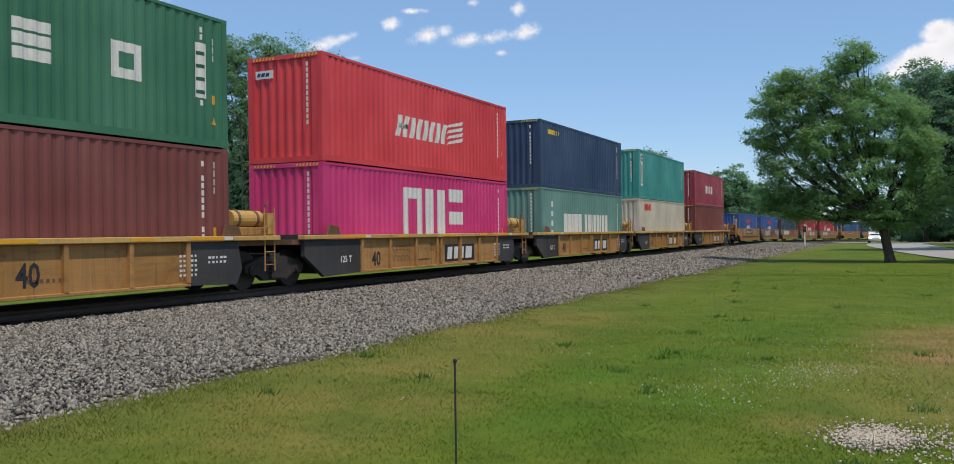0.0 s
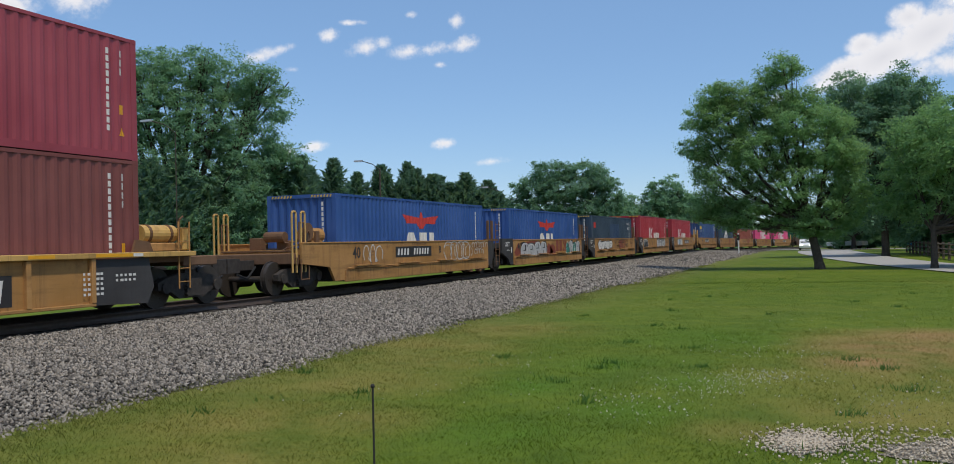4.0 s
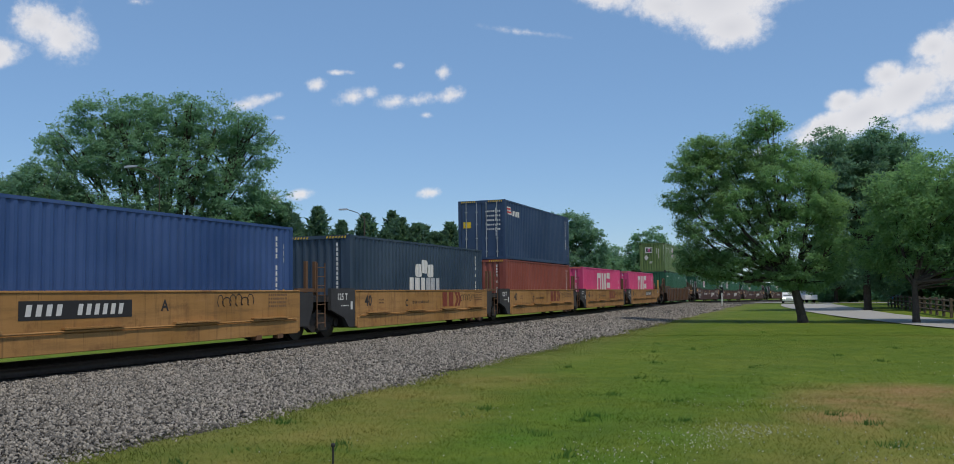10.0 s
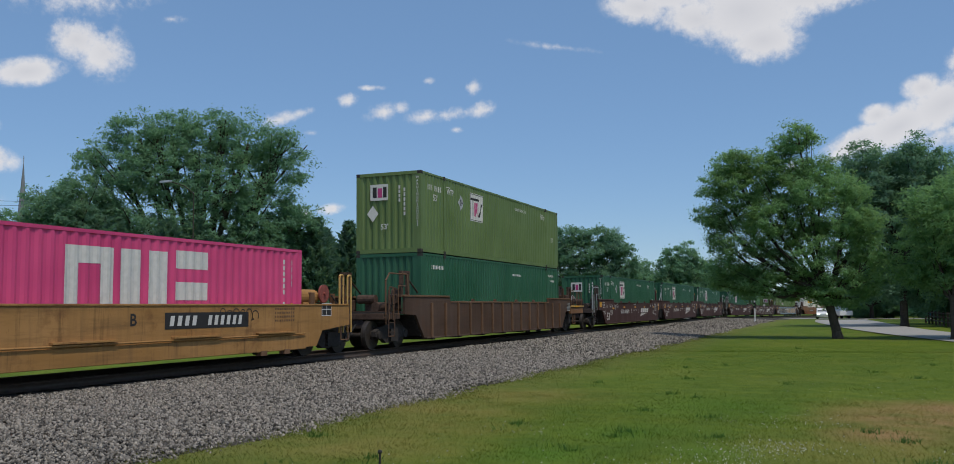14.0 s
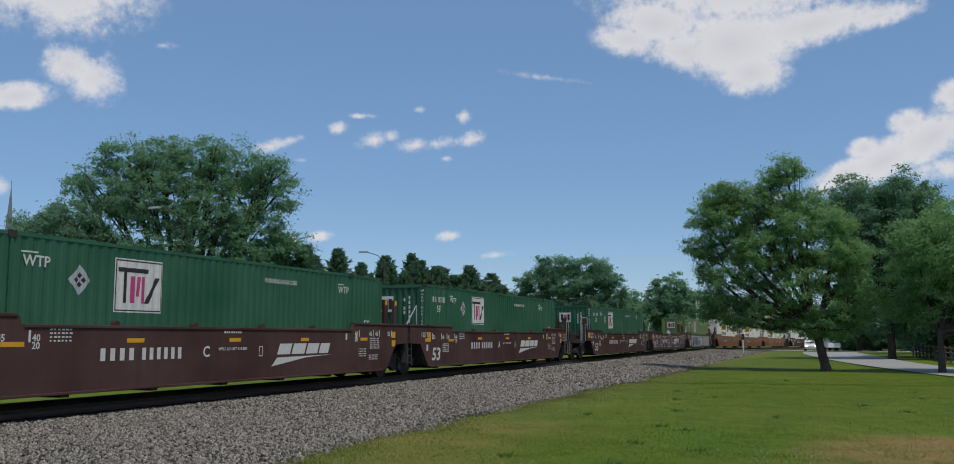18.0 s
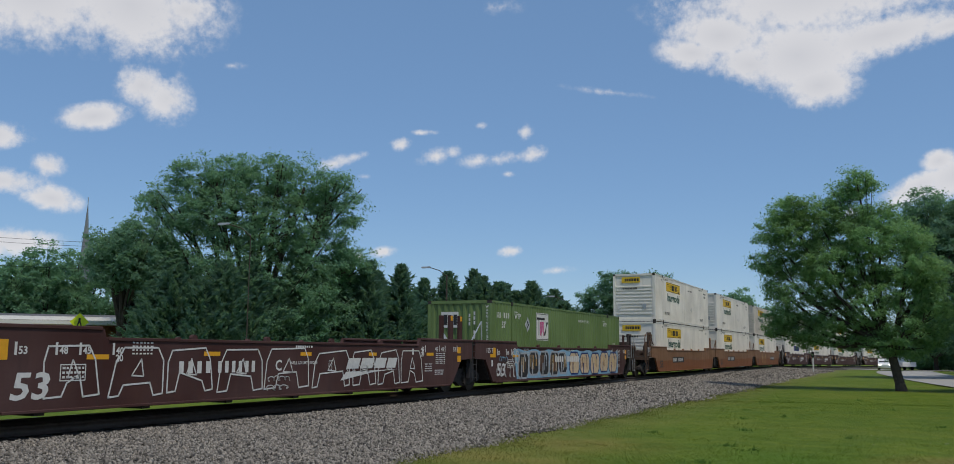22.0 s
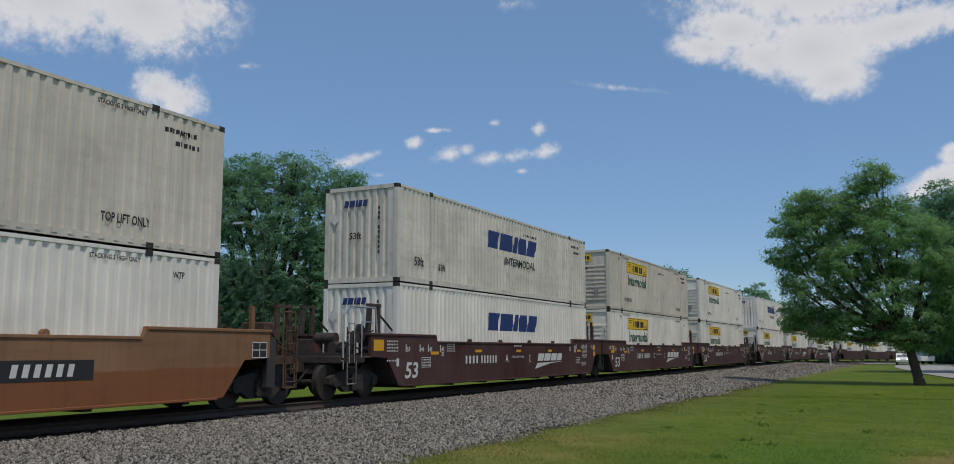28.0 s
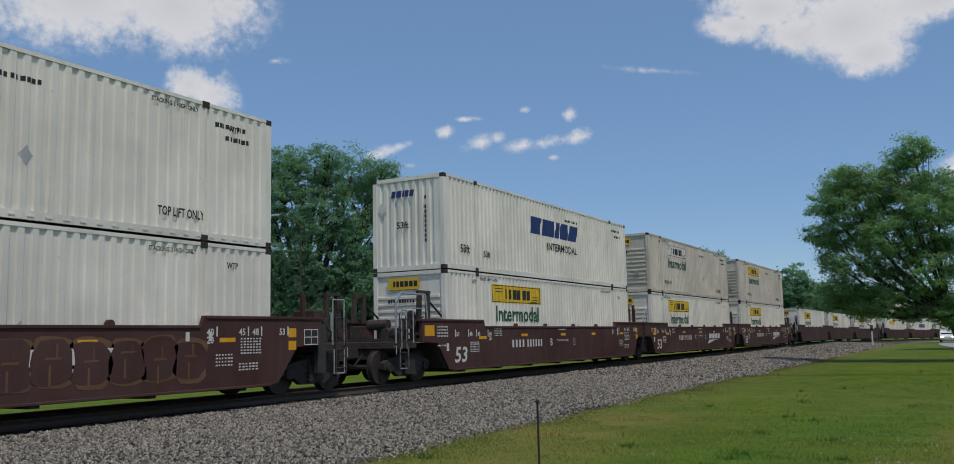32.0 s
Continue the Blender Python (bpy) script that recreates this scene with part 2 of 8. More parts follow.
def plain(name, rgb, rough=0.6, metal=0.0, grain=0.15, scale=9.0, spec=0.35):
    m, N, K, b = shader(name, rough, metal, spec)
    co = N.new("ShaderNodeTexCoord").outputs["Object"]
    n1 = noise_node(N, K, co, scale, 5)
    n2 = noise_node(N, K, co, scale * 0.08, 3)
    c = blend(N, K, ranged(N, K, n1, 0.3, 0.7), tuple(v * (1 - grain) for v in rgb), tuple(min(1, v * (1 + grain)) for v in rgb))
    c = blend(N, K, ranged(N, K, n2, 0.35, 0.7, 0.0, grain), c, tuple(v * 0.6 for v in rgb))
    K.new(c, b.inputs["Base Color"])
    bumped(N, K, b, n1, 0.15, 0.01)
    return m


def leaf_material(name, dark, light, yellow=0.0):
    m, N, K, b = shader(name, 0.65, 0.0, 0.12)
    geo = N.new("ShaderNodeNewGeometry")
    co = N.new("ShaderNodeTexCoord").outputs["Object"]
    big = noise_node(N, K, co, 0.35, 3)
    c = blend(N, K, geo.outputs["Random Per Island"], dark, light)
    c = blend(N, K, ranged(N, K, big, 0.35, 0.7, 0.0, 0.55), c, tuple(0.6 * a + 0.4 * v for a, v in zip(dark, light)))
    if yellow:
        c = blend(N, K, ranged(N, K, big, 0.5, 0.75, 0.0, yellow), c, (0.16, 0.2, 0.03))
    K.new(c, b.inputs["Base Color"])
    tr = N.new("ShaderNodeBsdfTranslucent")
    K.new(blend(N, K, 0.5, c, (0.24, 0.40, 0.12)), tr.inputs[0])
    mx = N.new("ShaderNodeMixShader")
    mx.inputs[0].default_value = 0.62
    K.new(b.outputs[0], mx.inputs[1])
    K.new(tr.outputs[0], mx.inputs[2])
    K.new(mx.outputs[0], N["Material Output"].inputs[0])
    return m


def stone_material(name, tint=1.0):
    m, N, K, b = shader(name, 0.85, 0.0, 0.2)
    geo = N.new("ShaderNodeNewGeometry")
    co = N.new("ShaderNodeTexCoord").outputs["Object"]
    c = blend(N, K, geo.outputs["Random Per Island"], (0.034 * tint, 0.031 * tint, 0.028 * tint), (0.40 * tint, 0.36 * tint, 0.305 * tint))
    c = blend(N, K, ranged(N, K, noise_node(N, K, co, 0.7, 4), 0.45, 0.7, 0, 0.3), c, (0.23, 0.205, 0.175))
    c = blend(N, K, ranged(N, K, noise_node(N, K, co, 30, 4), 0.4, 0.7, 0, 0.4), c, (0.14, 0.135, 0.13))
    K.new(c, b.inputs["Base Color"])
    return m


def gravel_material(name, lo, hi, scale):
    m, N, K, b = shader(name, 0.9, 0.0, 0.2)
    co = N.new("ShaderNodeTexCoord").outputs["Object"]
    v = N.new("ShaderNodeTexVoronoi")
    v.inputs["Scale"].default_value = scale
    K.new(co, v.inputs["Vector"])
    sep = N.new("ShaderNodeSeparateColor")
    K.new(v.outputs["Color"], sep.inputs[0])
    c = blend(N, K, sep.outputs[0], lo, hi)
    # gaps between stones darkened: their shade is put into the colour
    c = blend(N, K, ranged(N, K, v.outputs["Distance"], 0.25, 0.75, 0.0, 0.75), c, tuple(x * 0.35 for x in lo))
    c = blend(N, K, ranged(N, K, noise_node(N, K, co, 0.5, 4), 0.4, 0.7, 0, 0.35), c, tuple(0.75 * x for x in lo))
    K.new(c, b.inputs["Base Color"])
    bumped(N, K, b, ranged(N, K, v.outputs["Distance"], 0.0, 0.7, 1.0, 0.0), 0.9, 0.05)
    return m


DRY = ((1.0, 15.6, 2.0), (1.8, 17.3, 1.7), (0.6, 13.6, 1.2), (2.6, 14.6, 2.2))
STRAW = ((1.2, 12.0, 3.0), (0.6, 9.8, 2.0), (2.6, 10.2, 2.6), (-5.7, 10.4, 1.9), (-5.6, 7.9, 1.9), (-6.4, 14.4, 2.1), (-5.8, 12.3, 1.8), (-4.7, 8.1, 1.3), (-6.2, 17.4, 2.4), (-4.9, 6.4, 1.5), (0.6, 17.2, 1.6), (-0.7, 8.6, 0.8))
LUSH = ((-2.9, 8.0, 1.5), (-2.0, 9.2, 1.1), (-2.6, 12.6, 1.6), (-3.4, 10.6, 1.2), (-1.4, 11.4, 1.0), (-2.2, 16.5, 2.4))


def near_any(N, K, co, spots):
    """How close a place lies to any of the round spots (x, y, radius)."""
    top = None
    for x, y, r in spots:
        d = N.new("ShaderNodeVectorMath")
        d.operation = "DISTANCE"
        K.new(co, d.inputs[0])
        d.inputs[1].default_value = (x, y, GROUND_Z)
        v = ranged(N, K, d.outputs["Value"], 0.2 * r, r, 1.0, 0.0)
        if top is not None:
            mx = N.new("ShaderNodeMath")
            mx.operation = "MAXIMUM"
            K.new(top, mx.inputs[0])
            K.new(v, mx.inputs[1])
            v = mx.outputs[0]
        top = v
    return top


def turf_colour(N, K):
    """Greens in clumps, lush in places, that turn straw-coloured along the stones and tan on the bare spots."""
    co = N.new("ShaderNodeTexCoord").outputs["Object"]
    patch = noise_node(N, K, co, 0.16, 4)
    mid = noise_node(N, K, co, 1.1, 5, 0.65)
    clump = noise_node(N, K, co, 4.5, 4, 0.6)

    def times(p, q):
        n = N.new("ShaderNodeMath")
        n.operation = "MULTIPLY"
        K.new(p, n.inputs[0])
        K.new(q, n.inputs[1])
        return n.outputs[0]

    c = blend(N, K, ranged(N, K, mid, 0.34, 0.68), (0.084, 0.141, 0.010), (0.162, 0.206, 0.020))
    c = blend(N, K, times(near_any(N, K, co, LUSH), ranged(N, K, mid, 0.3, 0.65, 0.1, 0.8)), c, (0.072, 0.178, 0.010))
    c = blend(N, K, ranged(N, K, clump, 0.42, 0.66, 0.0, 0.45), c, (0.066, 0.112, 0.010))
    c = blend(N, K, ranged(N, K, patch, 0.5, 0.66, 0, 0.4), c, (0.195, 0.21, 0.036))
    sx = N.new("ShaderNodeSeparateXYZ")
    K.new(co, sx.inputs[0])
    verge = times(ranged(N, K, sx.outputs[0], -7.6, -5.2, 0.62, 0.0), ranged(N, K, sx.outputs[0], -10.0, -9.0, 0.0, 1.0))
    c = blend(N, K, times(verge, ranged(N, K, mid, 0.3, 0.62, 0.4, 1.0)), c, (0.205, 0.18, 0.06))
    c = blend(N, K, times(near_any(N, K, co, STRAW), ranged(N, K, mid, 0.3, 0.6, 0.3, 0.85)), c, (0.245, 0.205, 0.052))
    return co, blend(N, K, times(near_any(N, K, co, DRY), ranged(N, K, mid, 0.3, 0.55, 0.35, 0.95)), c, (0.33, 0.205, 0.085))


def lawn_material():
    m, N, K, b = shader("lawn", 0.85, 0.0, 0.15)
    co, c = turf_colour(N, K)
    fine = noise_node(N, K, co, 26, 5, 0.7)
    c = blend(N, K, ranged(N, K, fine, 0.45, 0.72, 0, 0.5), c, (0.045, 0.085, 0.014))
    K.new(c, b.inputs["Base Color"])
    bumped(N, K, b, fine, 0.6, 0.04)
    return m


def blade_material():
    m, N, K, b = shader("grass blade", 0.6, 0.0, 0.2)
    co, c = turf_colour(N, K)
    geo = N.new("ShaderNodeNewGeometry")
    c = blend(N, K, ranged(N, K, geo.outputs["Random Per Island"], 0.0, 1.0, 0.0, 0.3), c, (0.23, 0.28, 0.05))
    K.new(c, b.inputs["Base Color"])
    tr = N.new("ShaderNodeBsdfTranslucent")
    K.new(c, tr.inputs[0])
    mx = N.new("ShaderNodeMixShader")
    mx.inputs[0].default_value = 0.45
    K.new(b.outputs[0], mx.inputs[1])
    K.new(tr.outputs[0], mx.inputs[2])
    K.new(mx.outputs[0], N["Material Output"].inputs[0])
    return m


GROUND_Z = -0.5
M = {
    "lawn": lawn_material(),
    "stone": stone_material("ballast stone"),
    "ballast": gravel_material("ballast bed", (0.04, 0.036, 0.031), (0.24, 0.215, 0.185), 24.0),
    "gravel": gravel_material("pale gravel", (0.34, 0.29, 0.215), (0.6, 0.53, 0.42), 34.0),
    "road": plain("worn pale asphalt", (0.36, 0.345, 0.32), 0.9, 0, 0.1, 20.0),
    "pebble": plain("pale pebble", (0.52, 0.45, 0.35), 0.9, 0, 0.3, 12.0),
    "rail": plain("rail steel", (0.10, 0.075, 0.06), 0.55, 0.4),
    "tie": plain("creosoted timber", (0.045, 0.038, 0.032), 0.9),
    "wheel": plain("wheel steel", (0.06, 0.05, 0.043), 0.5, 0.3),
    "bogie": plain("grimy cast steel", (0.045, 0.038, 0.033), 0.8, 0.0, 0.35),
    "soot": plain("sooty car end", (0.058, 0.042, 0.036), 0.8, 0.0, 0.4),
    "grimy": plain("grimy rusty ironwork", (0.085, 0.05, 0.034), 0.85, 0.0, 0.45),
    "handwheel": plain("faded red hand wheel", (0.27, 0.075, 0.06), 0.7, 0.0, 0.3),
    "black": paint("black paint", (0.042, 0.04, 0.04), 0.6, 0.3, 0.3, 0.15, 0.25),
    "yellow": paint("well yellow", (0.39, 0.20, 0.062), 0.6, 0.6, 0.5, 0.15, 0.75),
    "chord": paint("pale worn yellow", (0.56, 0.34, 0.10), 0.5, 0.4, 0.5, 0.25, 0.5),
    "brown": paint("faded orange brown", (0.25, 0.125, 0.06), 0.6, 0.5, 0.3, 0.15, 0.35, (0.92, (0.24, 0.085, 0.032))),
    "umber": paint("weathered umber", (0.155, 0.082, 0.042), 0.65, 0.6, 0.5, 0.15, 0.5),
    # rusty brown with the recessed panels' shade put into its colour
    "shade_brown": paint("shaded rusty brown", (0.088, 0.05, 0.032), 0.65, 0.5, 0.4, 0.15, 0.5),
    "maroon": paint("oxide maroon", (0.07, 0.029, 0.024), 0.6, 0.5, 0.2, 0.15, 0.22),
    "white_ink": plain("white stencil", (0.66, 0.64, 0.60), 0.6, 0, 0.08),
    "dark_ink": plain("dark stencil", (0.03, 0.028, 0.028), 0.6, 0, 0.08),
    "green_ink": plain("green lettering", (0.02, 0.10, 0.06), 0.6, 0, 0.08),
    "blue_ink": plain("navy lettering", (0.022, 0.045, 0.16), 0.6, 0, 0.08),
    "red_ink": plain("red lettering", (0.55, 0.05, 0.04), 0.6, 0, 0.08),
    "pink_ink": plain("magenta lettering", (0.5, 0.06, 0.2), 0.6, 0, 0.08),
    "rust_ink": plain("red brown lettering", (0.22, 0.05, 0.03), 0.6, 0, 0.12),
    "yellow_ink": plain("yellow panel", (0.72, 0.47, 0.03), 0.5, 0, 0.1),
    "orange_ink": plain("reflective yellow", (0.75, 0.36, 0.02), 0.45, 0, 0.06),
    "grey_ink": plain("grey spray", (0.42, 0.43, 0.44), 0.6, 0, 0.12),
    "sky_ink": plain("pale blue spray", (0.25, 0.42, 0.55), 0.6, 0, 0.12),
    "teal_ink": plain("green spray", (0.05, 0.22, 0.17), 0.6, 0, 0.12),
    "galv": plain("galvanised steel", (0.45, 0.45, 0.44), 0.4, 0.6),
    "bark": plain("bark", (0.075, 0.06, 0.048), 0.95, 0, 0.35, 6.0),
    "wood": plain("weathered rail wood", (0.13, 0.10, 0.075), 0.9, 0, 0.3),
    "brick": plain("brick wall", (0.26, 0.10, 0.07), 0.85, 0, 0.25),
    "trim": plain("white trim", (0.72, 0.71, 0.68), 0.6, 0, 0.06),
    "roofing": plain("grey shingles", (0.13, 0.13, 0.135), 0.85, 0, 0.25),
    "slate": plain("grey spire slate", (0.2, 0.215, 0.23), 0.7, 0, 0.15),
    "glass": plain("dark glass", (0.02, 0.025, 0.03), 0.08, 0.0, 0.02, 3.0, 0.7),
    "car_white": plain("white car paint", (0.75, 0.75, 0.74), 0.25, 0, 0.03),
    "car_blue": plain("blue car paint", (0.03, 0.16, 0.42), 0.25, 0, 0.03),
    "car_dark": plain("dark car paint", (0.03, 0.032, 0.036), 0.25, 0, 0.03),
    "rubber": plain("tyre rubber", (0.02, 0.02, 0.02), 0.85),
    "lime": plain("fluorescent sign yellow", (0.65, 0.75, 0.02), 0.5, 0, 0.03),
    "blade": blade_material(),
    "weed": leaf_material("weed leaf", (0.035, 0.10, 0.015), (0.07, 0.16, 0.025)),
    "petal": plain("clover flower", (0.5, 0.5, 0.42), 0.8),
    "leaf_near": leaf_material("walnut leaf", (0.153, 0.313, 0.153), (0.338, 0.541, 0.220), 0.45),
    "leaf_left": leaf_material("oak leaf", (0.131, 0.278, 0.187), (0.269, 0.454, 0.276)),
    "leaf_dark": leaf_material("dark oak leaf", (0.117, 0.246, 0.187), (0.246, 0.405, 0.270)),
    "needle": leaf_material("cedar needles", (0.071, 0.156, 0.134), (0.144, 0.253, 0.198)),
}


# ---- building helpers ----
def box(bm, x0, x1, y0, y1, z0, z1):
    v = [bm.verts.new(p) for p in ((x0, y0, z0), (x1, y0, z0), (x1, y1, z0), (x0, y1, z0), (x0, y0, z1), (x1, y0, z1), (x1, y1, z1), (x0, y1, z1))]
    for f in ((3, 2, 1, 0), (4, 5, 6, 7), (0, 1, 5, 4), (1, 2, 6, 5), (2, 3, 7, 6), (3, 0, 4, 7)):
        bm.faces.new([v[i] for i in f])
    return bm


def rod(bm, p, q, r, n=8, r2=None):
    p, q = Vector(p), Vector(q)
    d = (q - p).normalized()
    a = d.orthogonal().normalized()
    b = d.cross(a)
    rings = []
    for c, rr in ((p, r), (q, r if r2 is None else r2)):
        rings.append([bm.verts.new(c + rr * (math.cos(2 * math.pi * i / n) * a + math.sin(2 * math.pi * i / n) * b)) for i in range(n)])
    for i in range(n):
        j = (i + 1) % n
        bm.faces.new((rings[0][i], rings[0][j], rings[1][j], rings[1][i]))
    bm.faces.new(rings[0][::-1])
    bm.faces.new(rings[1])
    return bm


def prism(bm, pts, x0, x1):
    """A polygon of (y, z) points, pulled from x0 to x1."""
    a = [bm.verts.new((x0, y, z)) for y, z in pts]
    b = [bm.verts.new((x1, y, z)) for y, z in pts]
    n = len(pts)
    for i in range(n):
        j = (i + 1) % n
        bm.faces.new((a[i], b[i], b[j], a[j]))
    bm.faces.new(a[::-1])
    bm.faces.new(b)
    return bm


def pipe(bm, pts, r, n=6):
    for p, q in zip(pts, pts[1:]):
        rod(bm, p, q, r, n)
    return bm


def mesh_of(bm, name, material, bevel=0.0):
    bmesh.ops.recalc_face_normals(bm, faces=bm.faces)
    if bevel:
        bmesh.ops.bevel(bm, geom=bm.edges[:], offset=bevel, segments=1, affect="EDGES", clamp_overlap=True)
    me = bpy.data.meshes.new(name)
    bm.to_mesh(me)
    bm.free()
    me.materials.append(material)
    return me


def part(name, bm, material, parent=None, label="", bevel=0.0):
    ob = new(name, mesh_of(bm, name, material, bevel))
    ob.parent = parent
    return tagged(ob, label)


def empty(name, m, label, category, group="", kind=""):
    ob = new(name)
    ob.empty_display_size = 0.2
    ob.matrix_basis = m
    return tagged(ob, label, category, group, kind)


def raw_mesh(name, co, faces, material, smooth=False):
    """A mesh straight from numpy arrays: co (n, 3), faces (m, k)."""
    me = bpy.data.meshes.new(name)
    k = faces.shape[1]
    me.vertices.add(len(co))
    me.vertices.foreach_set("co", np.asarray(co, dtype=np.float32).ravel())
    me.loops.add(faces.size)
    me.loops.foreach_set("vertex_index", faces.astype(np.int32).ravel())
    me.polygons.add(len(faces))
    me.polygons.foreach_set("loop_start", np.arange(0, faces.size, k, dtype=np.int32))
    if smooth:
        me.polygons.foreach_set("use_smooth", np.ones(len(faces), dtype=bool))
    me.update(calc_edges=True)
    me.materials.append(material)
    return me


# ---- ground and line ----
X0, GROUND = -14.858, -0.5
CURVE_AT, CURVE_R, CURVE_END = 100.0, 463.0, 0.95      # metres, metres, radians turned at the end of the bend


def ease(d, w):
    """A ramp of slope 1 from d = 0 on, rounded over w metres to either side."""
    return 0.0 if d <= -w else d if d >= w else (d + w) ** 2 / (4 * w)


def rail_drop(u):
    """How far the rails have sunk, u metres along the line."""
    return 0.009 * (ease(u - 103.0, 20.0) - ease(u - 265.0, 20.0))


def land_drop(y):
    """How far the ground has sunk beyond the lawn."""
    return 0.0078 * (ease(y - 106.0, 16.0) - ease(y - 265.0, 20.0))


def along(u, side=0.0, z=0.0):
    """The pose on the track, u metres along it: straight, then a bend to the right and slightly downhill."""
    dip = rail_drop(u)
    tilt = -math.degrees(math.atan(rail_drop(u + 0.5) - rail_drop(u - 0.5)))
    a = min(max(u - CURVE_AT, 0.0) / CURVE_R, CURVE_END)
    rest = max(u - CURVE_AT - CURVE_R * CURVE_END, 0.0)
    x = X0 + CURVE_R * (1 - math.cos(a)) + rest * math.sin(a)
    y = min(u, CURVE_AT) + CURVE_R * math.sin(a) + rest * math.cos(a)
    return pose(x, y, -dip, tilt, 0, -math.degrees(a)) @ pose(side, 0, z)


def line_distance(x, y):
    """How far a place lies from the line beyond the lawn."""
    return min(math.hypot(x - p.x, y - p.y) for p in LINE)


def lie(x, y):
    """Height of the grass."""
    return GROUND - land_drop(y) + 0.035 * noise.noise((x * 0.22, y * 0.22, 3.1)) + 0.012 * noise.noise((x * 1.1, y * 1.1, 7.7))


LINE = [along(20.0 * i).translation for i in range(60)]


def build_ground():
    xs = sorted({*[-1800, -900, -450, -220, -120, -70, -50, -40, -34, -30], *[-26 + 0.8 * i for i in range(60)], 24, 30, 40, 60, 100, 200, 420, 900, 1800})
    ys = sorted({*[-1500, -700, -300, -120, -50, -20, -8], *[-4 + 1.0 * i for i in range(75)], *[72 + 6 * i for i in range(22)], 220, 280, 360, 500, 800, 1400, 2600})
    co = np.array([(x, y, lie(x, y) if abs(x) < 60 and -10 < y < 200 else GROUND - land_drop(y)) for y in ys for x in xs])
    n = len(xs)
    f = np.array([(j * n + i, j * n + i + 1, (j + 1) * n + i + 1, (j + 1) * n + i) for j in range(len(ys) - 1) for i in range(n - 1)])
    tagged(new("ground", raw_mesh("ground", co, f, M["lawn"], True)), "mown green lawn with dry yellowish patches", "ground", kind="structure")


def bed_profile():
    return [(-5.0, -0.53), (-3.6, -0.42), (-2.2, -0.24), (-1.7, -0.2), (1.5, -0.2), (2.3, -0.23), (4.2, -0.33), (6.0, -0.43), (7.0, -0.485), (7.6, -0.56)]


def bed_height(dx):
    p = bed_profile()
    return float(np.interp(dx, [a for a, b in p], [b for a, b in p]))


def build_bed():
    us = [-520, -300, -100, -30, *[0.5 * i - 10 for i in range(200)], *[90 + 8 * i for i in range(70)], 660, 720, 800, 1000, 1200]
    co, prof = [], bed_profile()
    for u in us:
        for k, (dx, z) in enumerate(prof):
            w = 0.35 * noise.noise((u * 0.35, dx, 1.0)) + 0.12 * noise.noise((u * 1.6, dx, 5.0)) if k in (8, 9) else 0.0
            m = along(u, dx + w, z + (0.02 * noise.noise((u, dx * 2, 0)) if 0 < k < 9 else 0))
            co.append(m.translation)
    n = len(prof)
    f = np.array([(j * n + i, j * n + i + 1, (j + 1) * n + i + 1, (j + 1) * n + i) for j in range(len(us) - 1) for i in range(n - 1)])
    bed = tagged(new("ballast_bed", raw_mesh("ballast_bed", np.array([tuple(c) for c in co]), f, M["ballast"], True)), "broad grey crushed stone ballast bed under the rails", "ballast", kind="structure")
    return bed


def build_track():
    track = empty("track", pose(0, 0, 0), "single railway track of steel rails on timber sleepers", "railway track", kind="structure")
    us = [-520, -300, -100, *[4.0 * i - 40 for i in range(90)], *[320 + 10 * i for i in range(89)]]
    prof = [(-0.07, -0.175), (-0.07, -0.16), (-0.012, -0.14), (-0.012, -0.045), (-0.036, -0.035), (-0.036, 0.0), (0.036, 0.0), (0.036, -0.035), (0.012, -0.045), (0.012, -0.14), (0.07, -0.16), (0.07, -0.175)]
    for side in (-0.755, 0.755):
        co = np.array([tuple((along(u, side + dx, z)).translation) for u in us for dx, z in prof])
        n = len(prof)
        f = np.array([(j * n + i, j * n + (i + 1) % n, (j + 1) * n + (i + 1) % n, (j + 1) * n + i) for j in range(len(us) - 1) for i in range(n)])
        ob = new("rail", raw_mesh("rail", co, f, M["rail"]))
        ob.parent = track
    bm = box(bmesh.new(), -1.3, 1.3, -0.11, 0.11, -0.32, -0.178)
    me = mesh_of(bm, "sleeper", M["tie"], 0.012)
    for i in range(290):
        ob = new("sleeper", me)
        ob.parent = track
        ob.matrix_basis = along(-4 + 0.56 * i, 0.03 * math.sin(i * 7.3)) @ pose(0, 0, 0, 0, 0, 0.8 * math.sin(i * 3.1))
    bm = bmesh.new()
    for i in range(450):
        u = 158.4 + 1.1 * i
        bmesh.ops.create_cube(bm, size=1.0, matrix=along(u) @ pose(0, 0, -0.249) @ Matrix.Diagonal((2.6, 0.22, 0.142, 1.0)))
    tagged(part("sleepers_far", bm, M["tie"], track), kind="stuff")


def stone_edge(y):
    """How far from the track's middle the stones reach, y metres along it."""
    return 7.2 + 0.4 * np.sin(y * 0.9) * np.sin(y * 0.37 + 1) + 0.5 * np.clip((10.5 - y) / 5.0, 0.0, 1.0)


def on_gravel(x, y):
    """Whether a place lies on one of the worn gravel patches."""
    return ((x - 2.05) / 1.6) ** 2 + ((y - 7.75) / 1.0) ** 2 < 1.0 or ((x + 0.18) / 0.3) ** 2 + ((y - 8.15) / 0.42) ** 2 < 1.0


